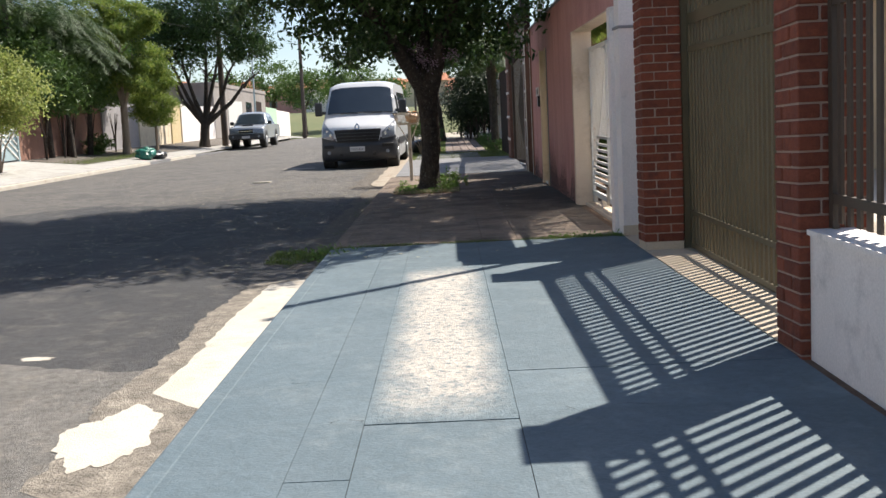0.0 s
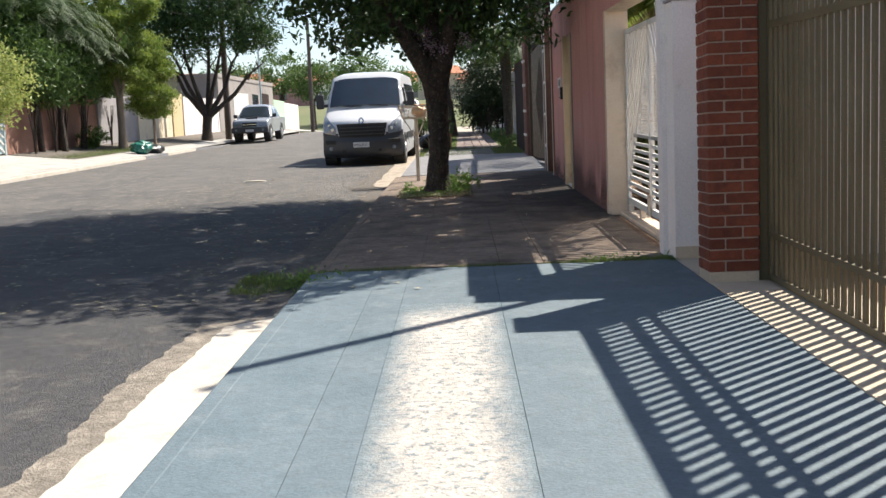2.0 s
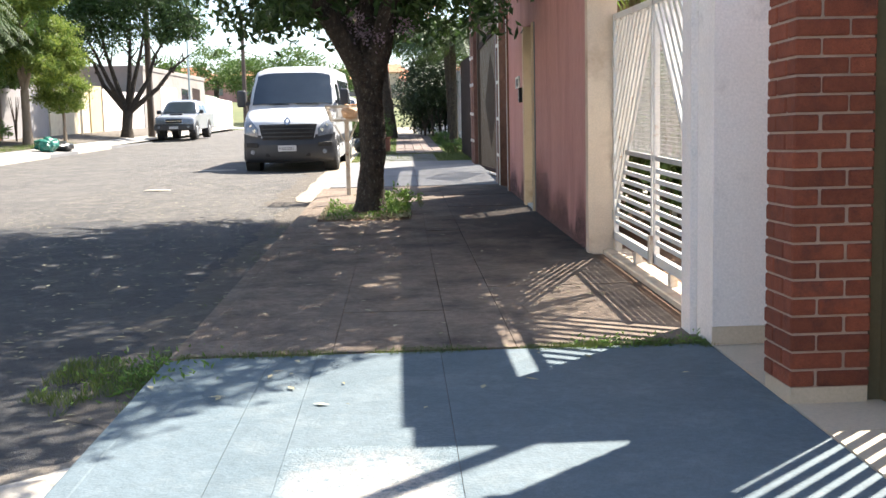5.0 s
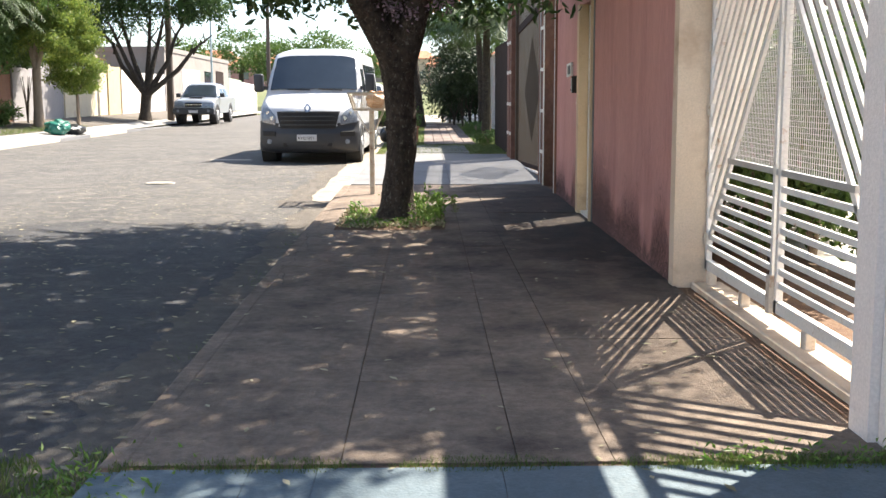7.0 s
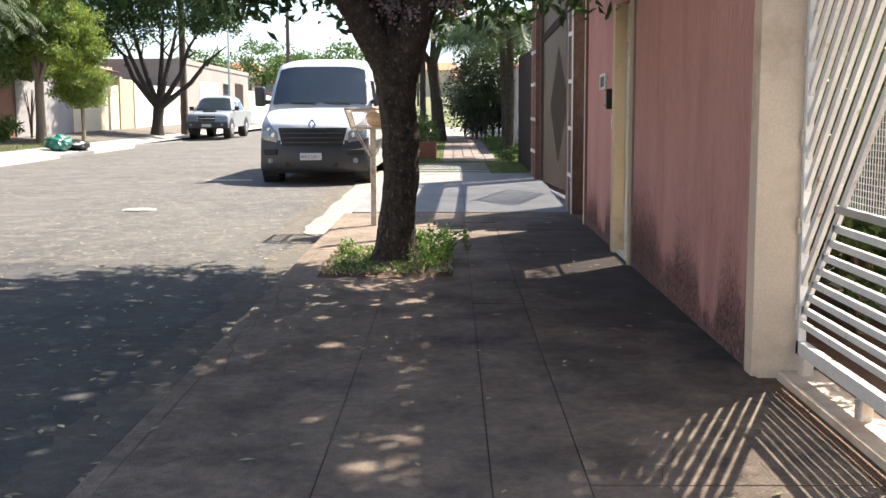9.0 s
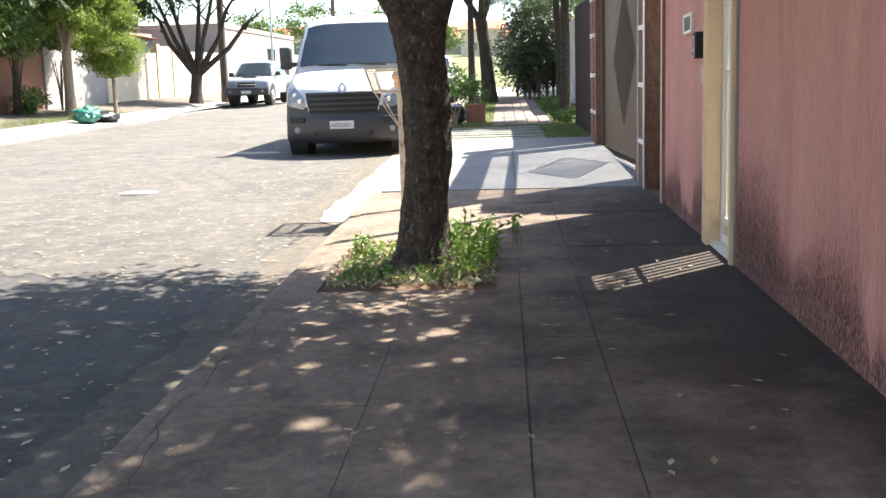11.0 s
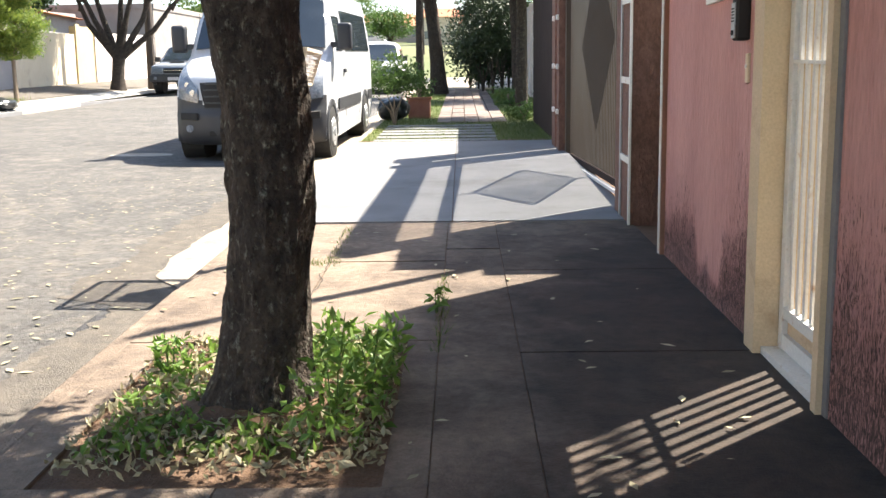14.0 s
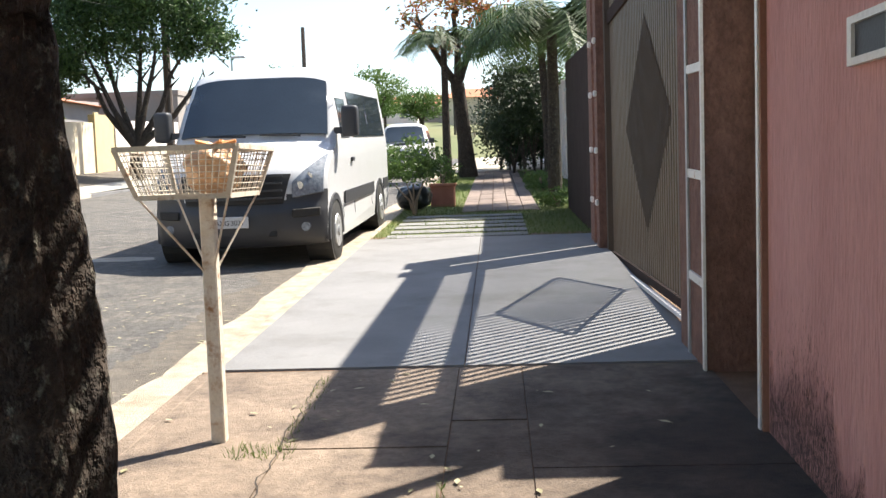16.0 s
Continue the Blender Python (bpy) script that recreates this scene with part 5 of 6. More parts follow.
# ---- vehicles ----
def vehicle(name, label, at, yaw, profile, half, top_half, roof_from, curve, paint, bands, wheels, wheel_r, wheel_x):
    """A shell lofted across a side profile of (y, z), narrower above roof_from, with its nose bowed back at the sides."""
    t = thing(name, (0, 0, 0), label, name)
    n = 24
    zmax = max(p[1] for p in profile)
    ymin = min(p[0] for p in profile)
    fine = []
    for a, b in zip(profile, profile[1:]):
        k = max(1, int(math.hypot(b[0] - a[0], b[1] - a[1]) / 0.07))
        fine += [(a[0] + (b[0] - a[0]) * i / k, a[1] + (b[1] - a[1]) * i / k) for i in range(k)]
    fine.append(profile[-1])

    def shell(v, y, z):
        w = half if z < roof_from else half + (top_half - half) * ((z - roof_from) / (zmax - roof_from)) ** 1.3
        w -= 0.05 * max(0, (0.5 - z) / 0.5)
        yy = y + curve * abs(v) ** 2.3 * max(0.0, 1 - (y - ymin) / 1.9)
        zz = z - (0.10 * abs(v) ** 5 if z > zmax - 0.45 else 0.04 * abs(v) ** 4 * (z > 0.8))
        return Vector((v * w, yy, zz))

    def col(z, v):
        """Dark plastic below the paint line, which climbs towards the wings."""
        return 0 if z > bands[0] + (bands[2] if len(bands) > 2 else 0.0) * abs(v) ** 2.5 else 1

    bm = B()
    grid = [[bm.verts.new(shell(-1 + 2 * j / n, y, z)) for j in range(n + 1)] for y, z in fine]
    for i in range(len(grid) - 1):
        for j in range(n):
            f = bm.faces.new((grid[i][j], grid[i][j + 1], grid[i + 1][j + 1], grid[i + 1][j]))
            f.material_index = col((fine[i][1] + fine[i + 1][1]) / 2, -1 + (2 * j + 1) / n) if fine[i][0] < bands[1] else 0
    for j in (0, n):
        bm.faces.new([g[j] for g in grid])
    bmesh.ops.holes_fill(bm, edges=bm.edges[:], sides=0)
    body = part("body", bm, [paint, PLASTIC], t)
    for e in body.data.polygons:
        e.use_smooth = len(e.vertices) == 4

    def front(z):
        """The profile's y at height z on its front and windscreen."""
        for a, b in zip(profile[1:], profile[2:]):
            if a[1] <= z <= b[1]:
                return a[0] + (b[0] - a[0]) * (z - a[1]) / (b[1] - a[1])
        return profile[1][0]

    def on(x, y, z, out=0.0):
        return shell(max(-1, min(1, x / half)), front(z), z) + Vector((0, -out, 0))

    def skin(pname, quad_rows, material, lab="", parent=None):
        b2 = B()
        g = [[b2.verts.new(p) for p in r] for r in quad_rows]
        for i in range(len(g) - 1):
            for j in range(len(g[0]) - 1):
                b2.faces.new((g[i][j], g[i][j + 1], g[i + 1][j + 1], g[i + 1][j]))
        r = bmesh.ops.extrude_face_region(b2, geom=b2.faces[:])
        bmesh.ops.translate(b2, verts=[q for q in r["geom"] if isinstance(q, bmesh.types.BMVert)], vec=(0, 0.03, -0.01))
        return part(pname, b2, material, parent or t, lab, True)

    for wy in wheels:
        for sx in (-1, 1):
            w = tube(B(), (sx * (wheel_x - 0.20), wy, wheel_r), (sx * wheel_x, wy, wheel_r), wheel_r, seg=28)
            bevel(w, 0.03, 2)
            tyre = part("wheel", w, BLACK, t, "black tyre", True)
            rim = tube(B(), (sx * (wheel_x - 0.02), wy, wheel_r), (sx * (wheel_x + 0.012), wy, wheel_r), wheel_r * 0.62, wheel_r * 0.56, 20)
            for k in range(6):
                a = k * math.pi / 3
                tube(rim, (sx * (wheel_x + 0.012), wy + wheel_r * 0.36 * math.cos(a), wheel_r + wheel_r * 0.36 * math.sin(a)), (sx * (wheel_x + 0.016), wy + wheel_r * 0.36 * math.cos(a), wheel_r + wheel_r * 0.36 * math.sin(a)), wheel_r * 0.09, seg=8)
            tube(rim, (sx * wheel_x, wy, wheel_r), (sx * (wheel_x + 0.03), wy, wheel_r), wheel_r * 0.18, seg=10)
            part("rim", rim, GREY_METAL, tyre, "grey steel wheel rim")
            arch = B()
            pts = [(math.cos(a), math.sin(a)) for a in span(-0.15, math.pi + 0.15, 16)]
            for (c0, s0), (c1, s1) in zip(pts, pts[1:]):
                r0, r1 = wheel_r + 0.03, wheel_r + 0.11
                xs = (sx * (half - 0.12), sx * (half + 0.012))
                hexa(arch, [(xs[0], wy + r0 * c0, wheel_r + r0 * s0), (xs[0], wy + r1 * c0, wheel_r + r1 * s0), (xs[0], wy + r1 * c1, wheel_r + r1 * s1), (xs[0], wy + r0 * c1, wheel_r + r0 * s1), (xs[1], wy + r0 * c0, wheel_r + r0 * s0), (xs[1], wy + r1 * c0, wheel_r + r1 * s0), (xs[1], wy + r1 * c1, wheel_r + r1 * s1), (xs[1], wy + r0 * c1, wheel_r + r0 * s1)])
            part("wheel_arch", arch, PLASTIC, t)
            part("wheel_well", tube(B(), (sx * (half - 0.3), wy, wheel_r + 0.01), (sx * (half + 0.004), wy, wheel_r + 0.01), wheel_r + 0.05, seg=24), BLACK, t)
    return t, on, skin, shell


def settle(t, at, yaw, pitch):
    t.matrix_basis = pose(*at, pitch, 0, yaw)
    for o in t.children_recursive:
        o.matrix_parent_inverse = Matrix.Identity(4)


def van():
    prof = [(0.30, 0.22), (0.10, 0.25), (0.02, 0.33), (0.0, 0.45), (0.015, 0.66), (0.05, 0.70), (0.09, 0.98), (0.17, 1.12), (0.30, 1.20), (0.52, 1.29), (0.95, 1.44), (1.30, 1.86), (1.62, 2.24), (1.80, 2.35), (2.3, 2.40), (3.5, 2.42), (5.4, 2.40), (5.52, 2.30), (5.56, 1.2), (5.56, 0.45), (5.45, 0.28)]
    t, on, skin, shell = vehicle("van", "white passenger van with a dark grey bumper and tinted windows", None, 0, prof, 1.02, 0.88, 1.3, 0.40, VAN_WHITE, (0.74, 0.8, 0.22), (0.88, 4.55), 0.345, 1.035)
    xs = span(-0.93, 0.93, 12)
    ws = []
    for i in range(9):
        z = 1.50 + 0.70 * i / 8
        ws.append([on(x, 0, z, 0.03) + Vector((0, 0, 0.03)) for x in xs])
    screen = skin("windscreen", ws, DARK_GLASS, "large dark windscreen")
    for x in (-0.55, 0.12):
        part("wiper", beam(B(), on(x, 0, 1.52, 0.06), on(x + 0.5, 0, 1.50, 0.06), 0.02, 0.012, (0, -1, 0.6)), BLACK, t)
    # grille, lamps and bumper details
    skin("grille", [[on(x, 0.0 + 0.16 * (z - 0.66), z, 0.02) for x in span(-0.56 - (z - 0.74) * 0.25, 0.56 + (z - 0.74) * 0.25, 8)] for z in (0.74, 0.85, 0.96, 1.07)], BLACK, "black honeycomb grille")
    for z in (0.80, 0.885, 0.97, 1.05):
        bar = B()
        pts = [on(x, 0.0 + 0.16 * (z - 0.66), z, 0.045) for x in span(-0.56, 0.56, 10)]
        for a, b in zip(pts, pts[1:]):
            beam(bar, a, b, 0.022, 0.02, (0, 1, 0))
        part("grille_bar", bar, PLASTIC, t)
    for sx in (-1, 1):
        rows = []
        for i in range(7):
            s = i / 6
            z0, z1 = 0.80 + 0.08 * s, 0.98 + 0.34 * s
            x = sx * (0.66 + 0.31 * s)
            rows.append([on(x, 0.03 + 0.25 * (z - 0.8) + 0.10 * s, z, 0.025) + Vector((sx * 0.012 * s, 0, 0)) for z in span(z0, z1, 4)])
        skin("headlight", rows, LENS, "large swept-back clear headlight")
        for lx, lz_, lr in ((0.74, 0.94, 0.06), (0.84, 1.05, 0.05)):
            part("lamp", tube(B(), on(sx * lx, 0, lz_, 0.035), on(sx * lx, 0, lz_, 0.026), lr * 0.7, lr * 0.75, 16), CHROME, t, "round chrome lamp reflector")
        part("fog_light", tube(B(), on(sx * 0.80, 0.0, 0.46, 0.03), on(sx * 0.80, 0.0, 0.46, -0.03), 0.05, seg=16), LENS, t, "round fog light")
        part("bumper_recess", bevel(beam(B(), on(sx * 0.66, 0.0, 0.62, 0.015), on(sx * 0.95, 0.03, 0.62, 0.015), 0.10, 0.03, (0, 1, 0)), 0.01), BLACK, t)
        arm = B()
        box(arm, min(sx * 0.98, sx * 1.12), max(sx * 0.98, sx * 1.12), 1.22, 1.30, 1.50, 1.58)
        arm_ob = part("mirror_arm", arm, PLASTIC, t)
        mb = B()
        box(mb, min(sx * 1.08, sx * 1.28), max(sx * 1.08, sx * 1.28), 1.16, 1.34, 1.46, 1.84)
        part("mirror", bevel(mb, 0.05, 3), PLASTIC, arm_ob, "dark grey door mirror", True)
        # side glass, door lines and rubbing strip
        def side(pname, ys, z0, z1, material, lab="", out=0.012):
            b2 = B()
            for a, b in zip(ys, ys[1:]):
                p = [shell(sx, a, z0), shell(sx, b, z0), shell(sx, b, z1), shell(sx, a, z1)]
                q = [v + Vector((sx * out, 0, 0)) for v in p]
                hexa(b2, p + q)
            part(pname, b2, material, t, lab)
        side("side_window", span(1.45, 2.15, 2), 1.50, 2.05, DARK_GLASS, "dark tinted side window")
        side("side_window", span(2.40, 3.75, 2), 1.50, 2.16, DARK_GLASS, "dark tinted side window")
        side("side_window", span(3.80, 5.30, 2), 1.50, 2.16, DARK_GLASS, "dark tinted side window")
        side("rubbing_strip", span(1.42, 3.95, 2), 0.62, 0.82, PLASTIC, "dark grey side rubbing strip")
        side("rubbing_strip", span(4.98, 5.5, 1), 0.62, 0.82, PLASTIC)
        for y in (1.32, 2.28, 3.78):
            side("door_seam", (y, y + 0.012), 0.45, 2.1, PLASTIC, out=0.004)
        side("door_handle", (2.08, 2.22), 1.18, 1.23, PLASTIC, out=0.035)
    # plain diamond-ring badge
    b = B()
    c = on(0, 0.10, 1.13, 0.03)
    ring = [(0, 0.085), (0.06, 0), (0, -0.085), (-0.06, 0)]
    for (x0, z0), (x1, z1) in zip(ring, ring[1:] + ring[:1]):
        beam(b, c + Vector((x0, z0 * 0.35, z0)), c + Vector((x1, z1 * 0.35, z1)), 0.03, 0.03, (0, 1, -0.35))
    part("badge", b, CHROME, t, "chrome badge")
    part("lower_grille", bevel(beam(B(), on(-0.5, 0.0, 0.40, 0.012), on(0.5, 0.0, 0.40, 0.012), 0.07, 0.03, (0, 1, 0)), 0.008), BLACK, t)
    pl = part("number_plate", bevel(box(B(), -0.20, 0.20, -0.04, -0.02, 0.48, 0.61), 0.006), PLATE, t, "grey number plate with black characters")
    writing("AXG", (-0.10, -0.043, 0.515), 0.066, pl)
    writing("3021", (0.075, -0.043, 0.515), 0.066, pl)
    part("antenna", tube(B(), (-0.45, 1.75, 2.4), (-0.62, 1.55, 2.62), 0.008, seg=5), BLACK, t)
    settle(t, (-2.40, 26.5, road_z(-2.4, 28.6) - 0.038 * 2.25 - 0.005), -1.6, math.degrees(math.atan(0.038)))
    return t


def writing(text, at, size, parent):
    cu = bpy.data.curves.new("characters", "FONT")
    cu.body, cu.size, cu.align_x, cu.extrude = text, size * 1.2, "CENTER", 0.001
    tmp = bpy.data.objects.new("characters", cu)
    scene.collection.objects.link(tmp)
    me = bpy.data.meshes.new_from_object(tmp.evaluated_get(bpy.context.evaluated_depsgraph_get()))
    bpy.data.objects.remove(tmp)
    me.transform(pose(*at, 90, 0, 0))
    me.materials.append(INK)
    ob = new("characters", me)
    ob.parent = parent
    return tagged(ob, "black plate characters")


van()


def pickup(name, label, at, yaw, paint, tall=1.8):
    prof = [(0.35, 0.42), (0.05, 0.40), (0.0, 0.62), (0.03, 0.86), (0.12, 1.02), (0.6, 1.10), (1.25, 1.14), (1.75, 1.55), (1.98, tall - 0.06), (2.3, tall), (3.15, tall - 0.03), (3.35, tall - 0.12), (3.62, 1.16), (5.0, 1.14), (5.05, 0.6), (4.95, 0.45)]
    t, on, skin, shell = vehicle(name, label, None, 0, prof, 0.88, 0.68, 1.12, 0.16, paint, (0.72, 0.5), (0.82, 3.78), 0.37, 0.895)
    ws = [[on(x, 0, 1.19 + (tall - 1.32) * s, 0.025) + Vector((0, 0, 0.025)) for x in span(-0.76, 0.76, 8)] for s in span(0, 1, 5)]
    skin("windscreen", ws, DARK_GLASS, "dark windscreen")
    skin("grille", [[on(x, 0.06, z, 0.06) for x in span(-0.36, 0.36, 6)] for z in (0.74, 0.82, 0.92)], BLACK, "dark grille")
    part("grille_bar", beam(B(), on(-0.36, 0.06, 0.83, 0.075), on(0.36, 0.06, 0.83, 0.075), 0.03, 0.02, (0, 1, 0)), CHROME, t)
    part("bumper", bevel(box(B(), -0.90, 0.90, -0.06, 0.22, 0.42, 0.68), 0.05, 2), PLASTIC, t, "dark grey bumper", True)
    part("number_plate", bevel(box(B(), -0.2, 0.2, -0.085, -0.062, 0.47, 0.59), 0.005), PLATE, t)
    part("bonnet_scoop", bevel(box(B(), -0.28, 0.28, 0.55, 1.0, 1.06, 1.17), 0.03, 2), PLASTIC, t)
    for sx in (-1, 1):
        skin("headlight", [[on(sx * x, 0.05 + 0.1 * (x - 0.42), z, 0.04) for z in (0.75, 0.84, 0.93)] for x in (0.42, 0.58, 0.72, 0.84)], LENS, "clear headlight")
        part("fog_light", tube(B(), (sx * 0.66, -0.075, 0.56), (sx * 0.66, -0.05, 0.56), 0.06, seg=14), LENS, t)
        mb = B()
        box(mb, min(sx * 0.88, sx * 1.08), max(sx * 0.88, sx * 1.08), 1.40, 1.52, 1.14, 1.32)
        part("mirror", bevel(mb, 0.03, 2), PLASTIC, t, "dark door mirror", True)
        for y0, y1 in ((1.85, 2.5), (2.6, 3.3)):
            b2 = B()
            p = [shell(sx, y0, 1.2), shell(sx, y1, 1.2), shell(sx, y1 - 0.05, tall - 0.17), shell(sx, y0 + 0.1, tall - 0.17)]
            hexa(b2, p + [v + Vector((sx * 0.012, 0, 0)) for v in p])
            part("side_window", b2, DARK_GLASS, t)
    settle(t, (at[0], at[1], road_z(at[0], at[1]) - 0.005 + (0.1 if at[0] < -9 else 0)), yaw, math.degrees(math.atan(0.038)))
    return t


pickup("pickup_truck", "silver double-cab pickup truck with a dark bumper", (-10.15, 50.0), 0, SILVER)
pickup("pickup_truck", "white pickup truck parked behind the van", (-2.6, 48.5), 0, VAN_WHITE, 1.85)

# ---- things beyond the driveway on the right ----
shrub("garden_shrub", (-0.85, 32.7, gz(32.7)), (0.72, 0.7, 0.42), 75, 26, 0.09, 0.085, 0.045, MID_LEAF, "small round garden shrub with forked stems on the lawn", 5, PALE_BARK, 0.5)
lump("rubbish_bag", (-0.95, 33.9, gz(33.9) - 0.01), (0.32, 0.3, 0.24), BLACK_BAG, "black plastic rubbish bag on the lawn", "bag", 0.2)
pot = thing("planter", (-0.45, 34.6, gz(34.6)), "square terracotta planter on the lawn", "planter")
part("box", bevel(box(B(), -0.68, -0.22, 34.4, 34.85, gz(34.4) - 0.03, gz(34.4) + 0.42), 0.02), TERRACOTTA, pot)
part("rim", bevel(box(B(), -0.71, -0.19, 34.37, 34.88, gz(34.4) + 0.38, gz(34.4) + 0.44), 0.01), TERRACOTTA, pot)
shrub("garden_plant", (-0.45, 34.62, gz(34.4) + 0.43), (0.3, 0.3, 0.25), 16, 20, 0.07, 0.1, 0.04, MID_LEAF, "leafy plant in the planter", 3, PALE_BARK, 0.0)


def tree(name, at, height, trunk_r, forks, crown, leaf, material, bark, label, lean=(0, 0), trunk_h=0.4, seed=1, droop=0.3, group=""):
    """A tapered trunk with limbs and a crown of leaf clumps given as (centre, radii, count, per, spread)."""
    r = random.Random(seed)
    x, y, z = at
    t = thing(name, at, label, "tree", group)
    top = Vector((x + lean[0], y + lean[1], z + height * trunk_h))
    bm = limb(B(), [(x, y, z - 0.1), (x + lean[0] * 0.2, y, z + height * trunk_h * 0.35), (x + lean[0] * 0.6, y + lean[1] * 0.6, z + height * trunk_h * 0.7), top], (trunk_r * 1.35, trunk_r, trunk_r * 0.92, trunk_r * 0.95), 12)
    part("trunk", bm, bark, t, smooth=True)
    for dx, dy, dz in forks:
        b2 = B()
        e = top + Vector((dx, dy, dz))
        m = top + Vector((dx * 0.45 + r.uniform(-0.1, 0.1), dy * 0.45, dz * 0.4))
        limb(b2, [top - Vector((0, 0, 0.1)), m, m.lerp(e, 0.5) + Vector((r.uniform(-0.2, 0.2), 0, 0.1)), e], (trunk_r * 0.6, trunk_r * 0.42, trunk_r * 0.3, trunk_r * 0.1), 8)
        for _ in range(3):
            o = m.lerp(e, r.uniform(0.2, 0.9))
            limb(b2, [o, o + Vector((r.uniform(-0.8, 0.8), r.uniform(-0.6, 0.6), r.uniform(0.3, 1.0)))], (trunk_r * 0.2, trunk_r * 0.05), 5)
        part("limb", b2, bark, t, smooth=True)
    pts = [clumps((x + c[0], y + c[1], z + c[2]), rad, cnt, per, sp, z + c[2] - rad[2] * 1.02, 0.3) for c, rad, cnt, per, sp in crown]
    leaves("crown", np.concatenate(pts), leaf[0], leaf[1], material, t, "", droop)
    return t


tree("roadside_tree", (-0.3, 47.0, gz(47)), 7.0, 0.24, ((-1.2, 0, 2.2), (1.0, 0.3, 2.6), (0.1, -0.4, 2.9)),
     [((-0.6, 0, 4.9), (1.5, 1.4, 1.0), 26, 30, 0.22), ((0.9, 0, 5.6), (1.2, 1.3, 1.0), 24, 30, 0.22)], (0.20, 0.09), RED_LEAF, BARK, "sparse roadside tree with reddening leaves", (-0.25, 0), 0.42, 4)


def palm(at, h, fronds, length, label, r=0.13, lean=0.0, seed=2, leaf=0.45, name="palm", group="", lift=0.7):
    x, y, z = at
    t = thing(name, at, label, "palm", group)
    part("trunk", limb(B(), [(x, y, z - 0.1), (x + lean * 0.3, y, z + h * 0.4), (x + lean, y, z + h)], (r * 1.3, r, r * 0.8), 10), BARK, t)
    palm_crown(t, (x + lean, y, z + h), fronds, length, lift, leaf, seed)
    return t


palm((1.72, 34.6, gz(34.6)), 3.3, 64, 2.2, "palm with arching fronds beside the dark wall", 0.12, 0.0, 5, 0.6, lift=1.0)
palm((2.1, 43.0, gz(43)), 4.0, 56, 2.6, "palm with arching fronds over the path", 0.12, -0.2, 6, 0.6, lift=1.0)
palm((-0.9, 46.0, gz(46)), 4.3, 30, 2.0, "palm with hanging fronds by the kerb", 0.12, 0.0, 9, 0.55)
for bx_, by_, rx_, rz_, lo_ in ((1.5, 52.0, 0.9, 1.2, 0.1), (0.8, 53.0, 0.8, 0.9, 0.9), (1.9, 49.0, 0.7, 1.0, 1.9), (1.5, 46.8, 0.6, 0.9, 1.3), (2.2, 50.5, 0.8, 1.6, 0.3), (1.2, 48.5, 0.6, 0.7, 2.2), (1.1, 51.0, 0.8, 1.3, 0.0)):
    shrub("dark_bush", (bx_, by_, gz(by_)), (rx_, rx_ * 1.3, rz_), 95, 34, 0.34, 0.17, 0.07, SHADED_LEAF, "straggling green bush beside the pale wall, leaves darkened for palm shade", 5, BARK, lo_, group="dark bushes")
shrub("low_plant", (1.7, 33.6, gz(33.6)), (0.4, 0.5, 0.16), 30, 20, 0.07, 0.1, 0.04, MID_LEAF, "low green plant at the foot of the dark wall", 3, PALE_BARK, 0.0)
shrub("low_plant", (1.65, 38.5, gz(38.5)), (0.5, 0.7, 0.25), 30, 20, 0.07, 0.12, 0.04, MID_LEAF, "low green plant at the foot of the pale wall", 3, PALE_BARK, 0.0)


# ---- cracks and sprouts in the pavement ----
CRACK = mat("dark_crack_dirt", (0.03, 0.025, 0.022), (0.05, 0.04, 0.035), 20, 0.95, 0.3, 90)


def crack(x0, y0, x1, y1, w, seed):
    bm = B()
    prev = None
    n = max(6, int(math.hypot(x1 - x0, y1 - y0) / 0.06))
    for i in range(n + 1):
        s = i / n
        p = Vector((x0 + (x1 - x0) * s, y0 + (y1 - y0) * s, 0))
        p.x += 0.09 * noise.noise(Vector((s * 5, seed, 0))) + 0.03 * noise.noise(Vector((s * 22, seed, 4)))
        p.y += 0.06 * noise.noise(Vector((s * 6, seed, 9)))
        z = gz(p.y) + 0.0045
        k = w * (0.35 + 0.65 * abs(noise.noise(Vector((s * 13, seed, 2))))) * (0.3 if i in (0, n) else 1)
        cur = (bm.verts.new((p.x - k, p.y, z)), bm.verts.new((p.x + k, p.y + k * 0.5, z)))
        if prev:
            bm.faces.new((prev[0], prev[1], cur[1], cur[0]))
        prev = cur
    solid("pavement_crack", bm, CRACK, "thin jagged crack in the pavement", "crack")


for i, (x0, y0, x1, y1, w) in enumerate(((-1.1, 13.4, -1.15, 16.4, 0.004), (-1.14, 4.9, -0.68, 4.93, 0.006), (-0.66, 4.24, -0.43, 4.25, 0.006), (-0.42, 4.2, 0.26, 4.18, 0.005), (0.27, 4.31, 0.9, 4.33, 0.005), (-1.1, 12.2, -0.4, 12.5, 0.005), (0.05, 18.12, 0.33, 18.3, 0.006), (-0.4, 18.2, -0.45, 21.2, 0.006), (0.9, 11.0, 1.1, 12.6, 0.003))):
    crack(x0, y0, x1, y1, w, i * 3.7)
blades("grass", -0.65, -0.35, 19.75, 19.95, 160, 0.04, GRASS, 0, "small grass tuft by the basket post")
blades("grass", -0.47, -0.38, 19.9, 21.2, 160, 0.03, GRASS, 0, "sparse grass in a pavement joint")
blades("grass", 0.30, 0.36, 17.9, 19.4, 120, 0.05, GRASS, 0, "sparse grass in a pavement joint")


# ---- left side of the street ----
def side_h(x):
    """Height of the far pavement above the street datum: it rises from its kerb to the house walls."""
    return 0.02 + 0.36 * (FAR_KERB - x) / (FAR_KERB - FAR_WALL)


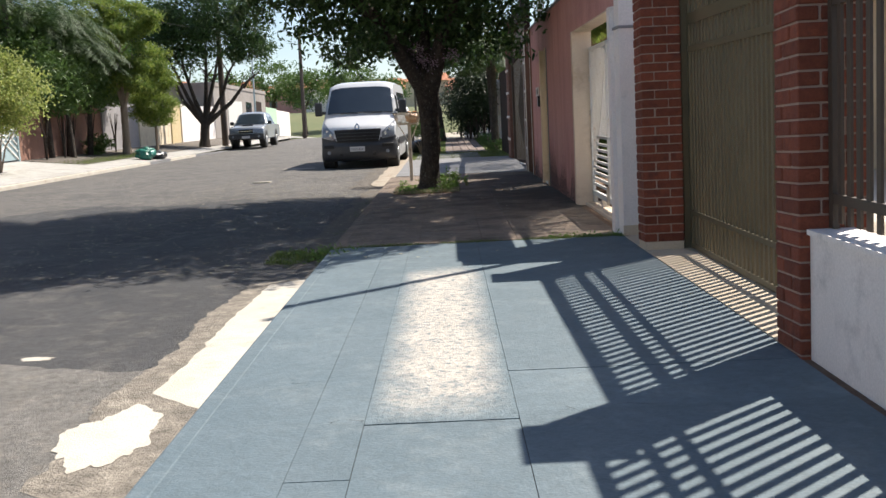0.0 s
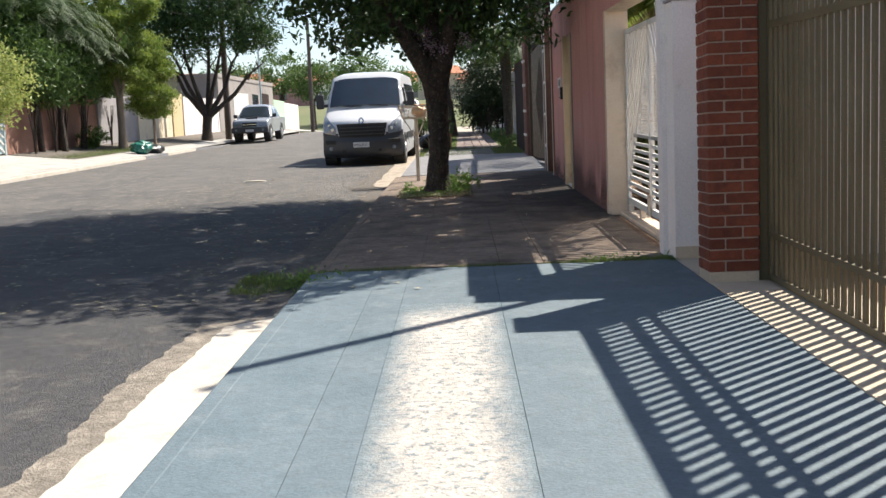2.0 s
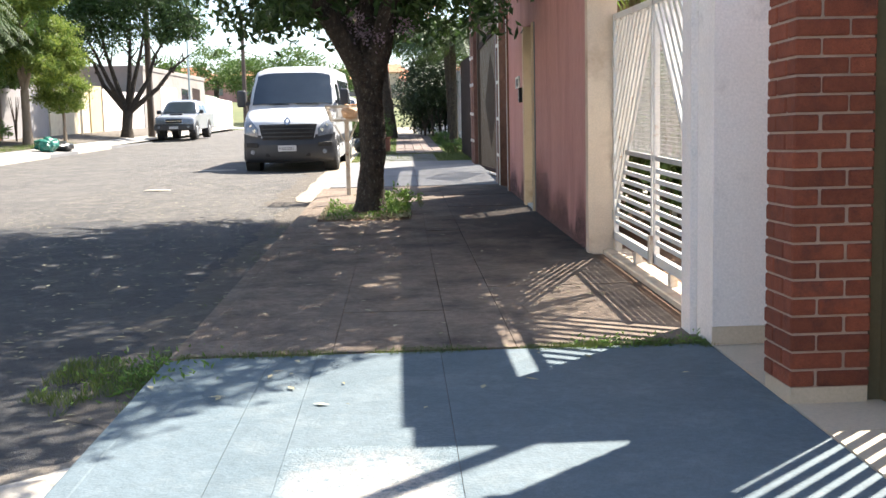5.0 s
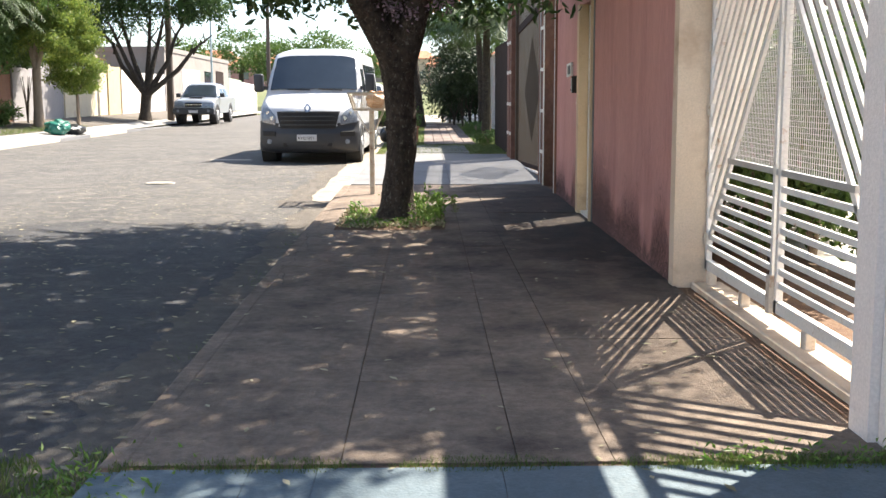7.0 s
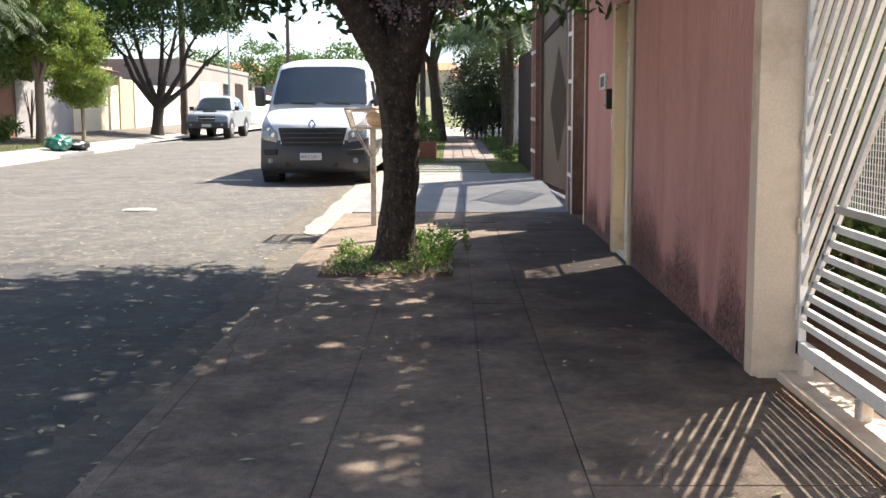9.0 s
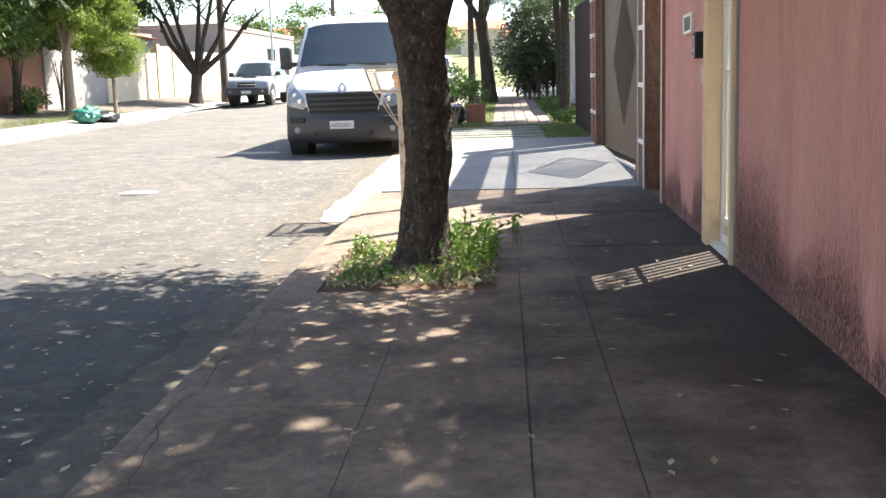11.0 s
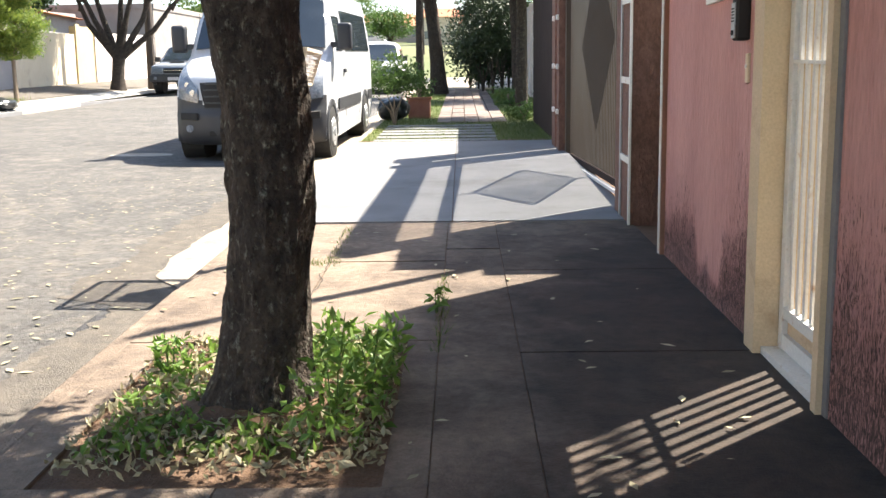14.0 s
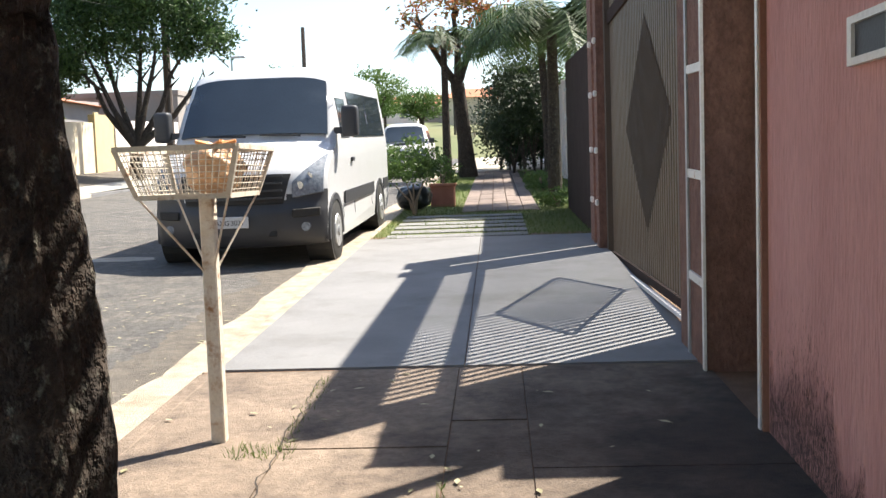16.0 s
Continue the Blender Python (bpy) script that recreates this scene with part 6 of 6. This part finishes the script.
left = B()
ys = span(-30, 92, 122)
strip(left, [FAR_WALL - 0.3, FAR_WALL + 1.0, FAR_KERB - 1.0, FAR_KERB - 0.15], ys, lambda x, y: gz(y) + side_h(x))
solid("pavement_far", left, FAR_CONCRETE, "pale concrete pavement across the street", "pavement")
verge = strip(B(), span(FAR_WALL - 0.2, -12.3, 6), span(33.3, 80, 90), lambda x, y: gz(y) + side_h(x) + 0.012 + 0.02 * noise.noise(Vector((x * 2, y * 2, 0))))
solid("verge_soil", verge, DIRT, "brown earth verge under the far trees", "soil", True)
for y0, y1, m in ((-30, 36.5, WHITE_CEMENT), (36.5, 39.2, GREY_CONCRETE), (39.2, 43.2, WHITE_CEMENT), (43.2, 92, GREY_CONCRETE)):
    solid("kerb_far", bevel(sbox(B(), FAR_KERB - 0.16, FAR_KERB + 0.02, y0, y1 - 0.01, -0.4, 0.03), 0.015, 2), m, "painted concrete kerb across the street", "kerb")


def lbox(bm, x0, x1, y0, y1, h0, h1):
    return sbox(bm, x0, x1, y0, y1, h0 + 0.38, h1 + 0.38)


for i, (y0, y1, h, m, lab) in enumerate(((-30, 29.5, 2.4, CREAM, "cream boundary wall"), (33.2, 37.2, 2.3, OCHRE_WALL, "reddish brown boundary wall behind palms"), (37.2, 41.5, 2.3, OCHRE_WALL, "reddish brown boundary wall"), (41.5, 46.5, 1.9, GREY_WALL, "grey weathered boundary wall"), (46.5, 52.0, 1.9, CREAM, "sunlit cream boundary wall"), (52.0, 54.0, 2.2, YELLOW, "yellow boundary wall"), (54.0, 62.0, 2.0, WHITE_WALL, "white boundary wall"), (80, 85, 2.3, GREEN_WALL, "pale green boundary wall"), (85, 92, 2.2, WHITE_WALL, "white boundary wall"))):
    solid("wall_%d" % (20 + i), lbox(B(), FAR_WALL - 0.2, FAR_WALL, y0, y1 - 0.01, -0.6, h), m, lab, "wall")
    if 33 < y0 < 60:
        solid("wall_pier", lbox(B(), FAR_WALL + 0.002, FAR_WALL + 0.06, y0, y0 + 0.35, -0.6, h + 0.08), m, "rendered pier of the boundary wall", "wall")

tg = thing("driveway_gate", (FAR_WALL + 0.05, 31.4, gz(31.4) + 0.38), "grey teal metal gate with crossing diagonal bars", "gate")
for y in (29.5, 31.3, 33.1):
    part("post", lbox(B(), FAR_WALL, FAR_WALL + 0.08, y, y + 0.1, 0, 2.3), TEAL_GATE, tg)
for k, (y0, y1) in enumerate(((29.6, 31.3), (31.4, 33.1))):
    part("panel", lbox(B(), FAR_WALL + 0.01, FAR_WALL + 0.03, y0, y1, 0.05, 2.2), TEAL_GATE, tg)
    for a in span(0, 1.2, 4):
        for d in (1, -1):
            p0 = (FAR_WALL + 0.05, y0 if d > 0 else y1, gz(y0) + 0.38 + 0.15 + a * 0.8)
            p1 = (FAR_WALL + 0.05, y1 if d > 0 else y0, gz(y0) + 0.38 + 0.15 + a * 0.8 + 0.9)
            part("bar", beam(B(), p0, p1, 0.05, 0.03), WHITE_METAL, tg)


def flat_house(name, x0, x1, y0, y1, h, material, label, wins=(), roof=None, base=0.38):
    t = thing(name, ((x0 + x1) / 2, (y0 + y1) / 2, gz(y0) + base), label, "house", "far houses")
    part("wall", sbox(B(), x0, x1, y0, y1, base - 0.6, base + h), material, t)
    z0 = gz((y0 + y1) / 2) + base + h
    if roof:
        part("roof", hexa(B(), [(x0 - 0.4, y0 - 0.4, z0 + 0.02), (x1 + 0.4, y0 - 0.4, z0 + 0.02), (x1 + 0.4, y1 + 0.4, z0 + 0.02), (x0 - 0.4, y1 + 0.4, z0 + 0.02), ((x0 + x1) / 2 - 0.2, y0 + 1.0, z0 + roof), ((x0 + x1) / 2 + 0.2, y0 + 1.0, z0 + roof), ((x0 + x1) / 2 + 0.2, y1 - 1.0, z0 + roof), ((x0 + x1) / 2 - 0.2, y1 - 1.0, z0 + roof)]), ROOF_TILE, t)
    else:
        part("parapet", sbox(B(), x0 - 0.05, x1 + 0.05, y0 - 0.05, y1 + 0.05, base + h + 0.002, base + h + 0.25), material, t)
    for (face, a, b, h0, h1, m) in wins:
        w = B()
        if face == "street":
            sbox(w, x1 + 0.002, x1 + 0.03, a, b, base + h0, base + h1)
        else:
            z = gz(y0) + base
            box(w, a, b, y0 - 0.03, y0 - 0.002, z + h0, z + h1)
        part("window" if h0 > 0.3 else "garage_door", w, m, t)
    return t


flat_house("house", -24, FAR_WALL, 62.1, 79.9, 3.3, TAUPE_WALL, "low taupe house with a flat roof and garage doors", (("street", 66, 70.5, 0.05, 2.4, WHITE_METAL), ("street", 72, 74, 0.6, 2.4, DARK_GLASS), ("street", 75.5, 78, 0.3, 2.6, BROWN_PANEL), ("end", -20, -17, 0.9, 2.2, DARK_GLASS)))
flat_house("house", -30, -17.5, 46, 60, 3.0, GREY_WALL, "grey house with a clay tiled roof", (("end", -26, -23, 0.9, 2.2, DARK_GLASS),), 1.6)
flat_house("house", -32, -18, 27, 44, 5.6, OCHRE_WALL, "tall brown house with a flat roof among trees", (("street", 36, 39, 3.4, 4.8, DARK_GLASS),))
flat_house("house", -32, -18, 81, 95, 3.0, WHITE_WALL, "white house with a clay tiled roof", (), 1.5)
flat_house("house", -28, -17, 6, 24, 3.2, CREAM, "cream house with a clay tiled roof", (), 1.6)
flat_house("house", -28, -17, -24, 2, 3.2, TAUPE_WALL, "taupe house with a clay tiled roof", (), 1.6)
flat_house("house", 3.4, 10, 64, 78, 3.0, CREAM, "cream house with a clay tiled roof", (), 1.5, 0.0)
flat_house("house", 3.4, 10, 40, 60, 3.0, WHITE_WALL, "pale house with a clay tiled roof", (), 1.5, 0.0)


def lz(x, y):
    return gz(y) + side_h(x)


# conifer, small round tree, forked tree, pale bush
tree("conifer_tree", (-13.0, 40.0, lz(-13, 40)), 6.5, 0.15, ((-0.6, 0, 1.8), (0.5, 0, 2.0), (0, 0.3, 2.6)),
     [((0.0, 0, 4.3), (1.7, 1.7, 1.4), 62, 330, 0.2), ((-1.2, 0, 3.1), (1.2, 1.4, 0.8), 32, 330, 0.18), ((1.1, 0, 3.1), (1.1, 1.3, 0.7), 30, 330, 0.18), ((-0.6, 0, 5.7), (1.1, 1.1, 0.8), 28, 280, 0.17), ((0.8, 0, 5.4), (0.8, 1.0, 0.7), 20, 280, 0.17)], (0.14, 0.045), CONIFER, PALE_BARK, "bushy yellow-green conifer on the far pavement", (0, 0), 0.3, 2, -0.6)
tree("small_street_tree", (-12.2, 41.5, lz(-12.2, 41.5)), 3.2, 0.06, ((-0.4, 0, 0.7), (0.4, 0, 0.8), (0, 0.2, 1.0)),
     [((0.0, 0, 2.05), (0.95, 0.95, 0.85), 46, 300, 0.15)], (0.11, 0.038), CONIFER, PALE_BARK, "small bushy street tree with a thin trunk", (0, 0), 0.4, 3, -0.4)
tree("forked_street_tree", (-12.4, 50.5, lz(-12.4, 50.5)), 6.0, 0.24, ((-2.2, 0, 3.0), (-1.1, 0.2, 3.9), (0.9, 0, 3.6), (3.0, -0.2, 2.5), (0.2, 0.5, 4.2), (1.9, 0.3, 3.4), (-1.6, -0.3, 3.4)),
     [((-2.2, 0, 5.4), (2.9, 2.4, 1.9), 170, 84, 0.36), ((0.9, 0, 6.7), (3.3, 2.6, 2.2), 190, 84, 0.36), ((2.6, 0, 4.9), (1.3, 1.3, 0.8), 44, 60, 0.22), ((-2.9, 0, 3.8), (1.1, 1.2, 0.9), 50, 60, 0.22)], (0.19, 0.085), DARK_LEAF, BARK, "dark forked street tree with open spreading limbs", (0.1, 0), 0.2, 8)
shrub("pale_bush", (-12.9, 28.3, lz(-12.9, 28.3)), (1.35, 1.5, 1.25), 300, 50, 0.19, 0.12, 0.06, PALE_LEAF, "pale variegated clipped bush on the far pavement", 5, PALE_BARK, 1.0)
for i, (x, y, h, ln) in enumerate(((-15.3, 35.6, 3.3, 2.4), (-14.9, 36.6, 2.6, 2.2), (-15.8, 37.4, 4.0, 2.6), (-15.0, 38.6, 2.2, 2.0), (-15.9, 34.4, 4.2, 2.5), (-15.2, 37.0, 3.0, 2.3))):
    palm((x + 1.0, y, lz(-14, y)), h + 1.2, 26, ln, "slender palm with arching fronds by the brown wall", 0.09, random.uniform(-0.3, 0.3), 10 + i, 0.5, group="far palms", lift=1.5)
for x, y, lo_ in ((-14.1, 34.6, 1.7), (-14.0, 36.0, 1.5), (-14.15, 37.3, 1.8), (-13.9, 38.6, 1.6), (-14.0, 41.6, 1.9)):
    shrub("tall_shrub", (x, y, lz(-14, y)), (0.6, 0.95, 1.25), 120, 30, 0.26, 0.24, 0.07, MID_LEAF, "tall dark leggy shrub among the palms", 6, BARK, lo_, group="tall shrubs")
shrub("garden_plant", (-13.8, 38.9, lz(-13.8, 38.9)), (0.5, 0.6, 0.4), 30, 20, 0.1, 0.3, 0.05, MID_LEAF, "bright green spiky plant at the foot of the wall", 3, PALE_BARK, 0.0)
blades("verge_grass", -14.2, -12.0, 33, 42, 5000, 0.12, GRASS, 0.2, "patchy grass verge on the far pavement")
for i, (x, y, z, r) in enumerate(((-17.2, 36, 5.2, 2.3), (-17.5, 44, 5.5, 2.6), (-19, 50, 5.6, 2.6), (-17.5, 31, 5.0, 2.2), (-16.8, 39.5, 4.6, 2.0), (-16.6, 33.5, 4.4, 1.9), (-16.5, 42, 6.0, 2.2), (-15.9, 35.2, 5.6, 1.5), (-15.8, 38.0, 5.4, 1.5), (-15.7, 40.4, 5.2, 1.5), (-15.6, 43.4, 5.6, 1.6), (-16.2, 46.0, 5.0, 1.8))):
    tree("garden_tree", (x, y, gz(y) + 0.4), z, 0.18, ((-0.8, 0, 1.6), (0.8, 0, 1.8)), [((0, 0, z * 0.72), (r, r, r * 0.95), 220, 50, 0.28)], (0.2, 0.09), DARK_LEAF if i % 3 == 0 else MID_LEAF, BARK, "leafy garden tree behind the wall", (0, 0), 0.4, 20 + i, group="garden trees")
lump("rubbish_bag", (-11.6, 37.9, lz(-11.6, 37.9) - 0.01), (0.34, 0.34, 0.23), GREEN_BAG, "green plastic rubbish bag on the far kerb", "bag", 0.45)
lump("rubbish_bag", (-11.45, 38.9, lz(-11.45, 38.9) - 0.01), (0.35, 0.6, 0.16), BLACK_BAG, "flattened black rubbish bag on the far kerb", "bag", 0.2)


def utility_pole(x, y, h, r, label, arm=True):
    t = thing("utility_pole", (x, y, gz(y)), label, "utility pole", "utility poles")
    part("pole", tube(B(), (x, y, gz(y) - 0.1), (x, y, gz(y) + h), r * 1.15, r * 0.8, 12), WOOD_POLE, t)
    if not arm:
        return t
    part("crossarm", box(B(), x - 0.9, x + 0.9, y - 0.06, y + 0.06, gz(y) + h - 0.7, gz(y) + h - 0.58), WOOD_POLE, t)
    for dx in (-0.8, -0.3, 0.3, 0.8):
        part("insulator", tube(B(), (x + dx, y, gz(y) + h - 0.58), (x + dx, y, gz(y) + h - 0.42), 0.05, seg=8), PLATE, t)
    return t


for x, y, h, r, lab in ((-11.9, 53.0, 8.5, 0.15, "brown utility pole by the forked tree"), (-10.6, 74, 8.0, 0.14, "distant brown utility pole"), (-11.8, 14, 9.0, 0.14, "utility pole on the far pavement"), (-3.5, 118, 6.0, 0.12, "utility pole on the far slope")):
    utility_pole(x, y, h, r, lab, y < 20)
lampost = thing("street_lamp", (-12.3, 64, gz(64)), "slim green lamp post by the low house", "street lamp")
part("pole", tube(B(), (-12.3, 64, gz(64) - 0.1), (-12.3, 64, gz(64) + 5.5), 0.07, 0.05, 10), TEAL_GATE, lampost)
part("head", bevel(box(B(), -12.3, -11.6, 63.9, 64.1, gz(64) + 5.45, gz(64) + 5.55), 0.02), GREY_METAL, lampost)
cables = thing("overhead_cable", (-11.9, 40, gz(40) + 8), "thin dark overhead cables along the far pavement", "cable")
for dx, dz in ((-0.8, 0), (-0.3, 0), (0.3, 0), (0.8, 0), (0, -1.6)):
    cb = B()
    pts = [(-11.85 + dx, y, (gz(14) + 8.45) + (gz(53) + 7.95 - gz(14) - 8.45) * s + dz - 1.0 * 4 * s * (1 - s)) for s, y in ((s, 14 + 39 * s) for s in span(0, 1, 14))]
    for a, b in zip(pts, pts[1:]):
        tube(cb, a, b, 0.007, seg=4, cap=False)
    part("strand", cb, BLACK, cables)

# distance: trees at the end of the street and houses on the hill
for i, (x, y, s) in enumerate(((-14, 98, 1.0), (-10, 104, 1.1), (-18, 104, 1.2), (-6.5, 112, 0.8), (-22, 96, 1.0), (6, 96, 1.0), (10, 90, 1.1))):
    tree("distant_tree", (x, y, gz(y) - 0.25), 6.5 * s, 0.25, ((-1, 0, 2), (1, 0, 2)), [((0, 0, 4.6 * s), (2.8 * s, 2.6 * s, 2.0 * s), 90, 34, 0.4)], (0.34, 0.16), MID_LEAF, BARK, "leafy tree at the end of the street", (0, 0), 0.4, 40 + i, group="distant trees")
house_mats = (WHITE_WALL, CREAM, TAUPE_WALL, PINK_WALL)
r = random.Random(11)
for i in range(46):
    x, y = r.uniform(-70, 45), r.uniform(150, 230)
    w, d, h = r.uniform(5, 10), r.uniform(5, 9), r.uniform(2.6, 4.5)
    z = land(x, y) - 0.3
    t = thing("hillside_house", (x, y, z), "small distant house with a clay tiled roof", "house", "hillside houses")
    part("wall", box(B(), x - w / 2, x + w / 2, y - d / 2, y + d / 2, z - 1, z + h), house_mats[i % 4], t)
    part("roof", hexa(B(), [(x - w / 2 - 0.4, y - d / 2 - 0.4, z + h), (x + w / 2 + 0.4, y - d / 2 - 0.4, z + h), (x + w / 2 + 0.4, y + d / 2 + 0.4, z + h), (x - w / 2 - 0.4, y + d / 2 + 0.4, z + h), (x - w / 2 + 1, y - 0.2, z + h + 1.5), (x + w / 2 - 1, y - 0.2, z + h + 1.5), (x + w / 2 - 1, y + 0.2, z + h + 1.5), (x - w / 2 + 1, y + 0.2, z + h + 1.5)]), ROOF_TILE, t)
    for k in range(2):
        wx = x - w / 4 + k * w / 2
        part("window", box(B(), wx - 0.6, wx + 0.6, y - d / 2 - 0.03, y - d / 2 - 0.002, z + 1.0, z + 2.1), DARK_GLASS, t)
for i in range(14):
    x, y = r.uniform(-60, 40), r.uniform(135, 210)
    tree("hillside_tree", (x, y, land(x, y) - 0.2), 5, 0.2, ((-0.8, 0, 1.4), (0.8, 0, 1.4)), [((0, 0, 3.4), (2.4, 2.2, 1.6), 50, 26, 0.45)], (0.5, 0.25), MID_LEAF, BARK, "leafy tree among the hillside houses", (0, 0), 0.35, 60 + i, group="hillside trees")
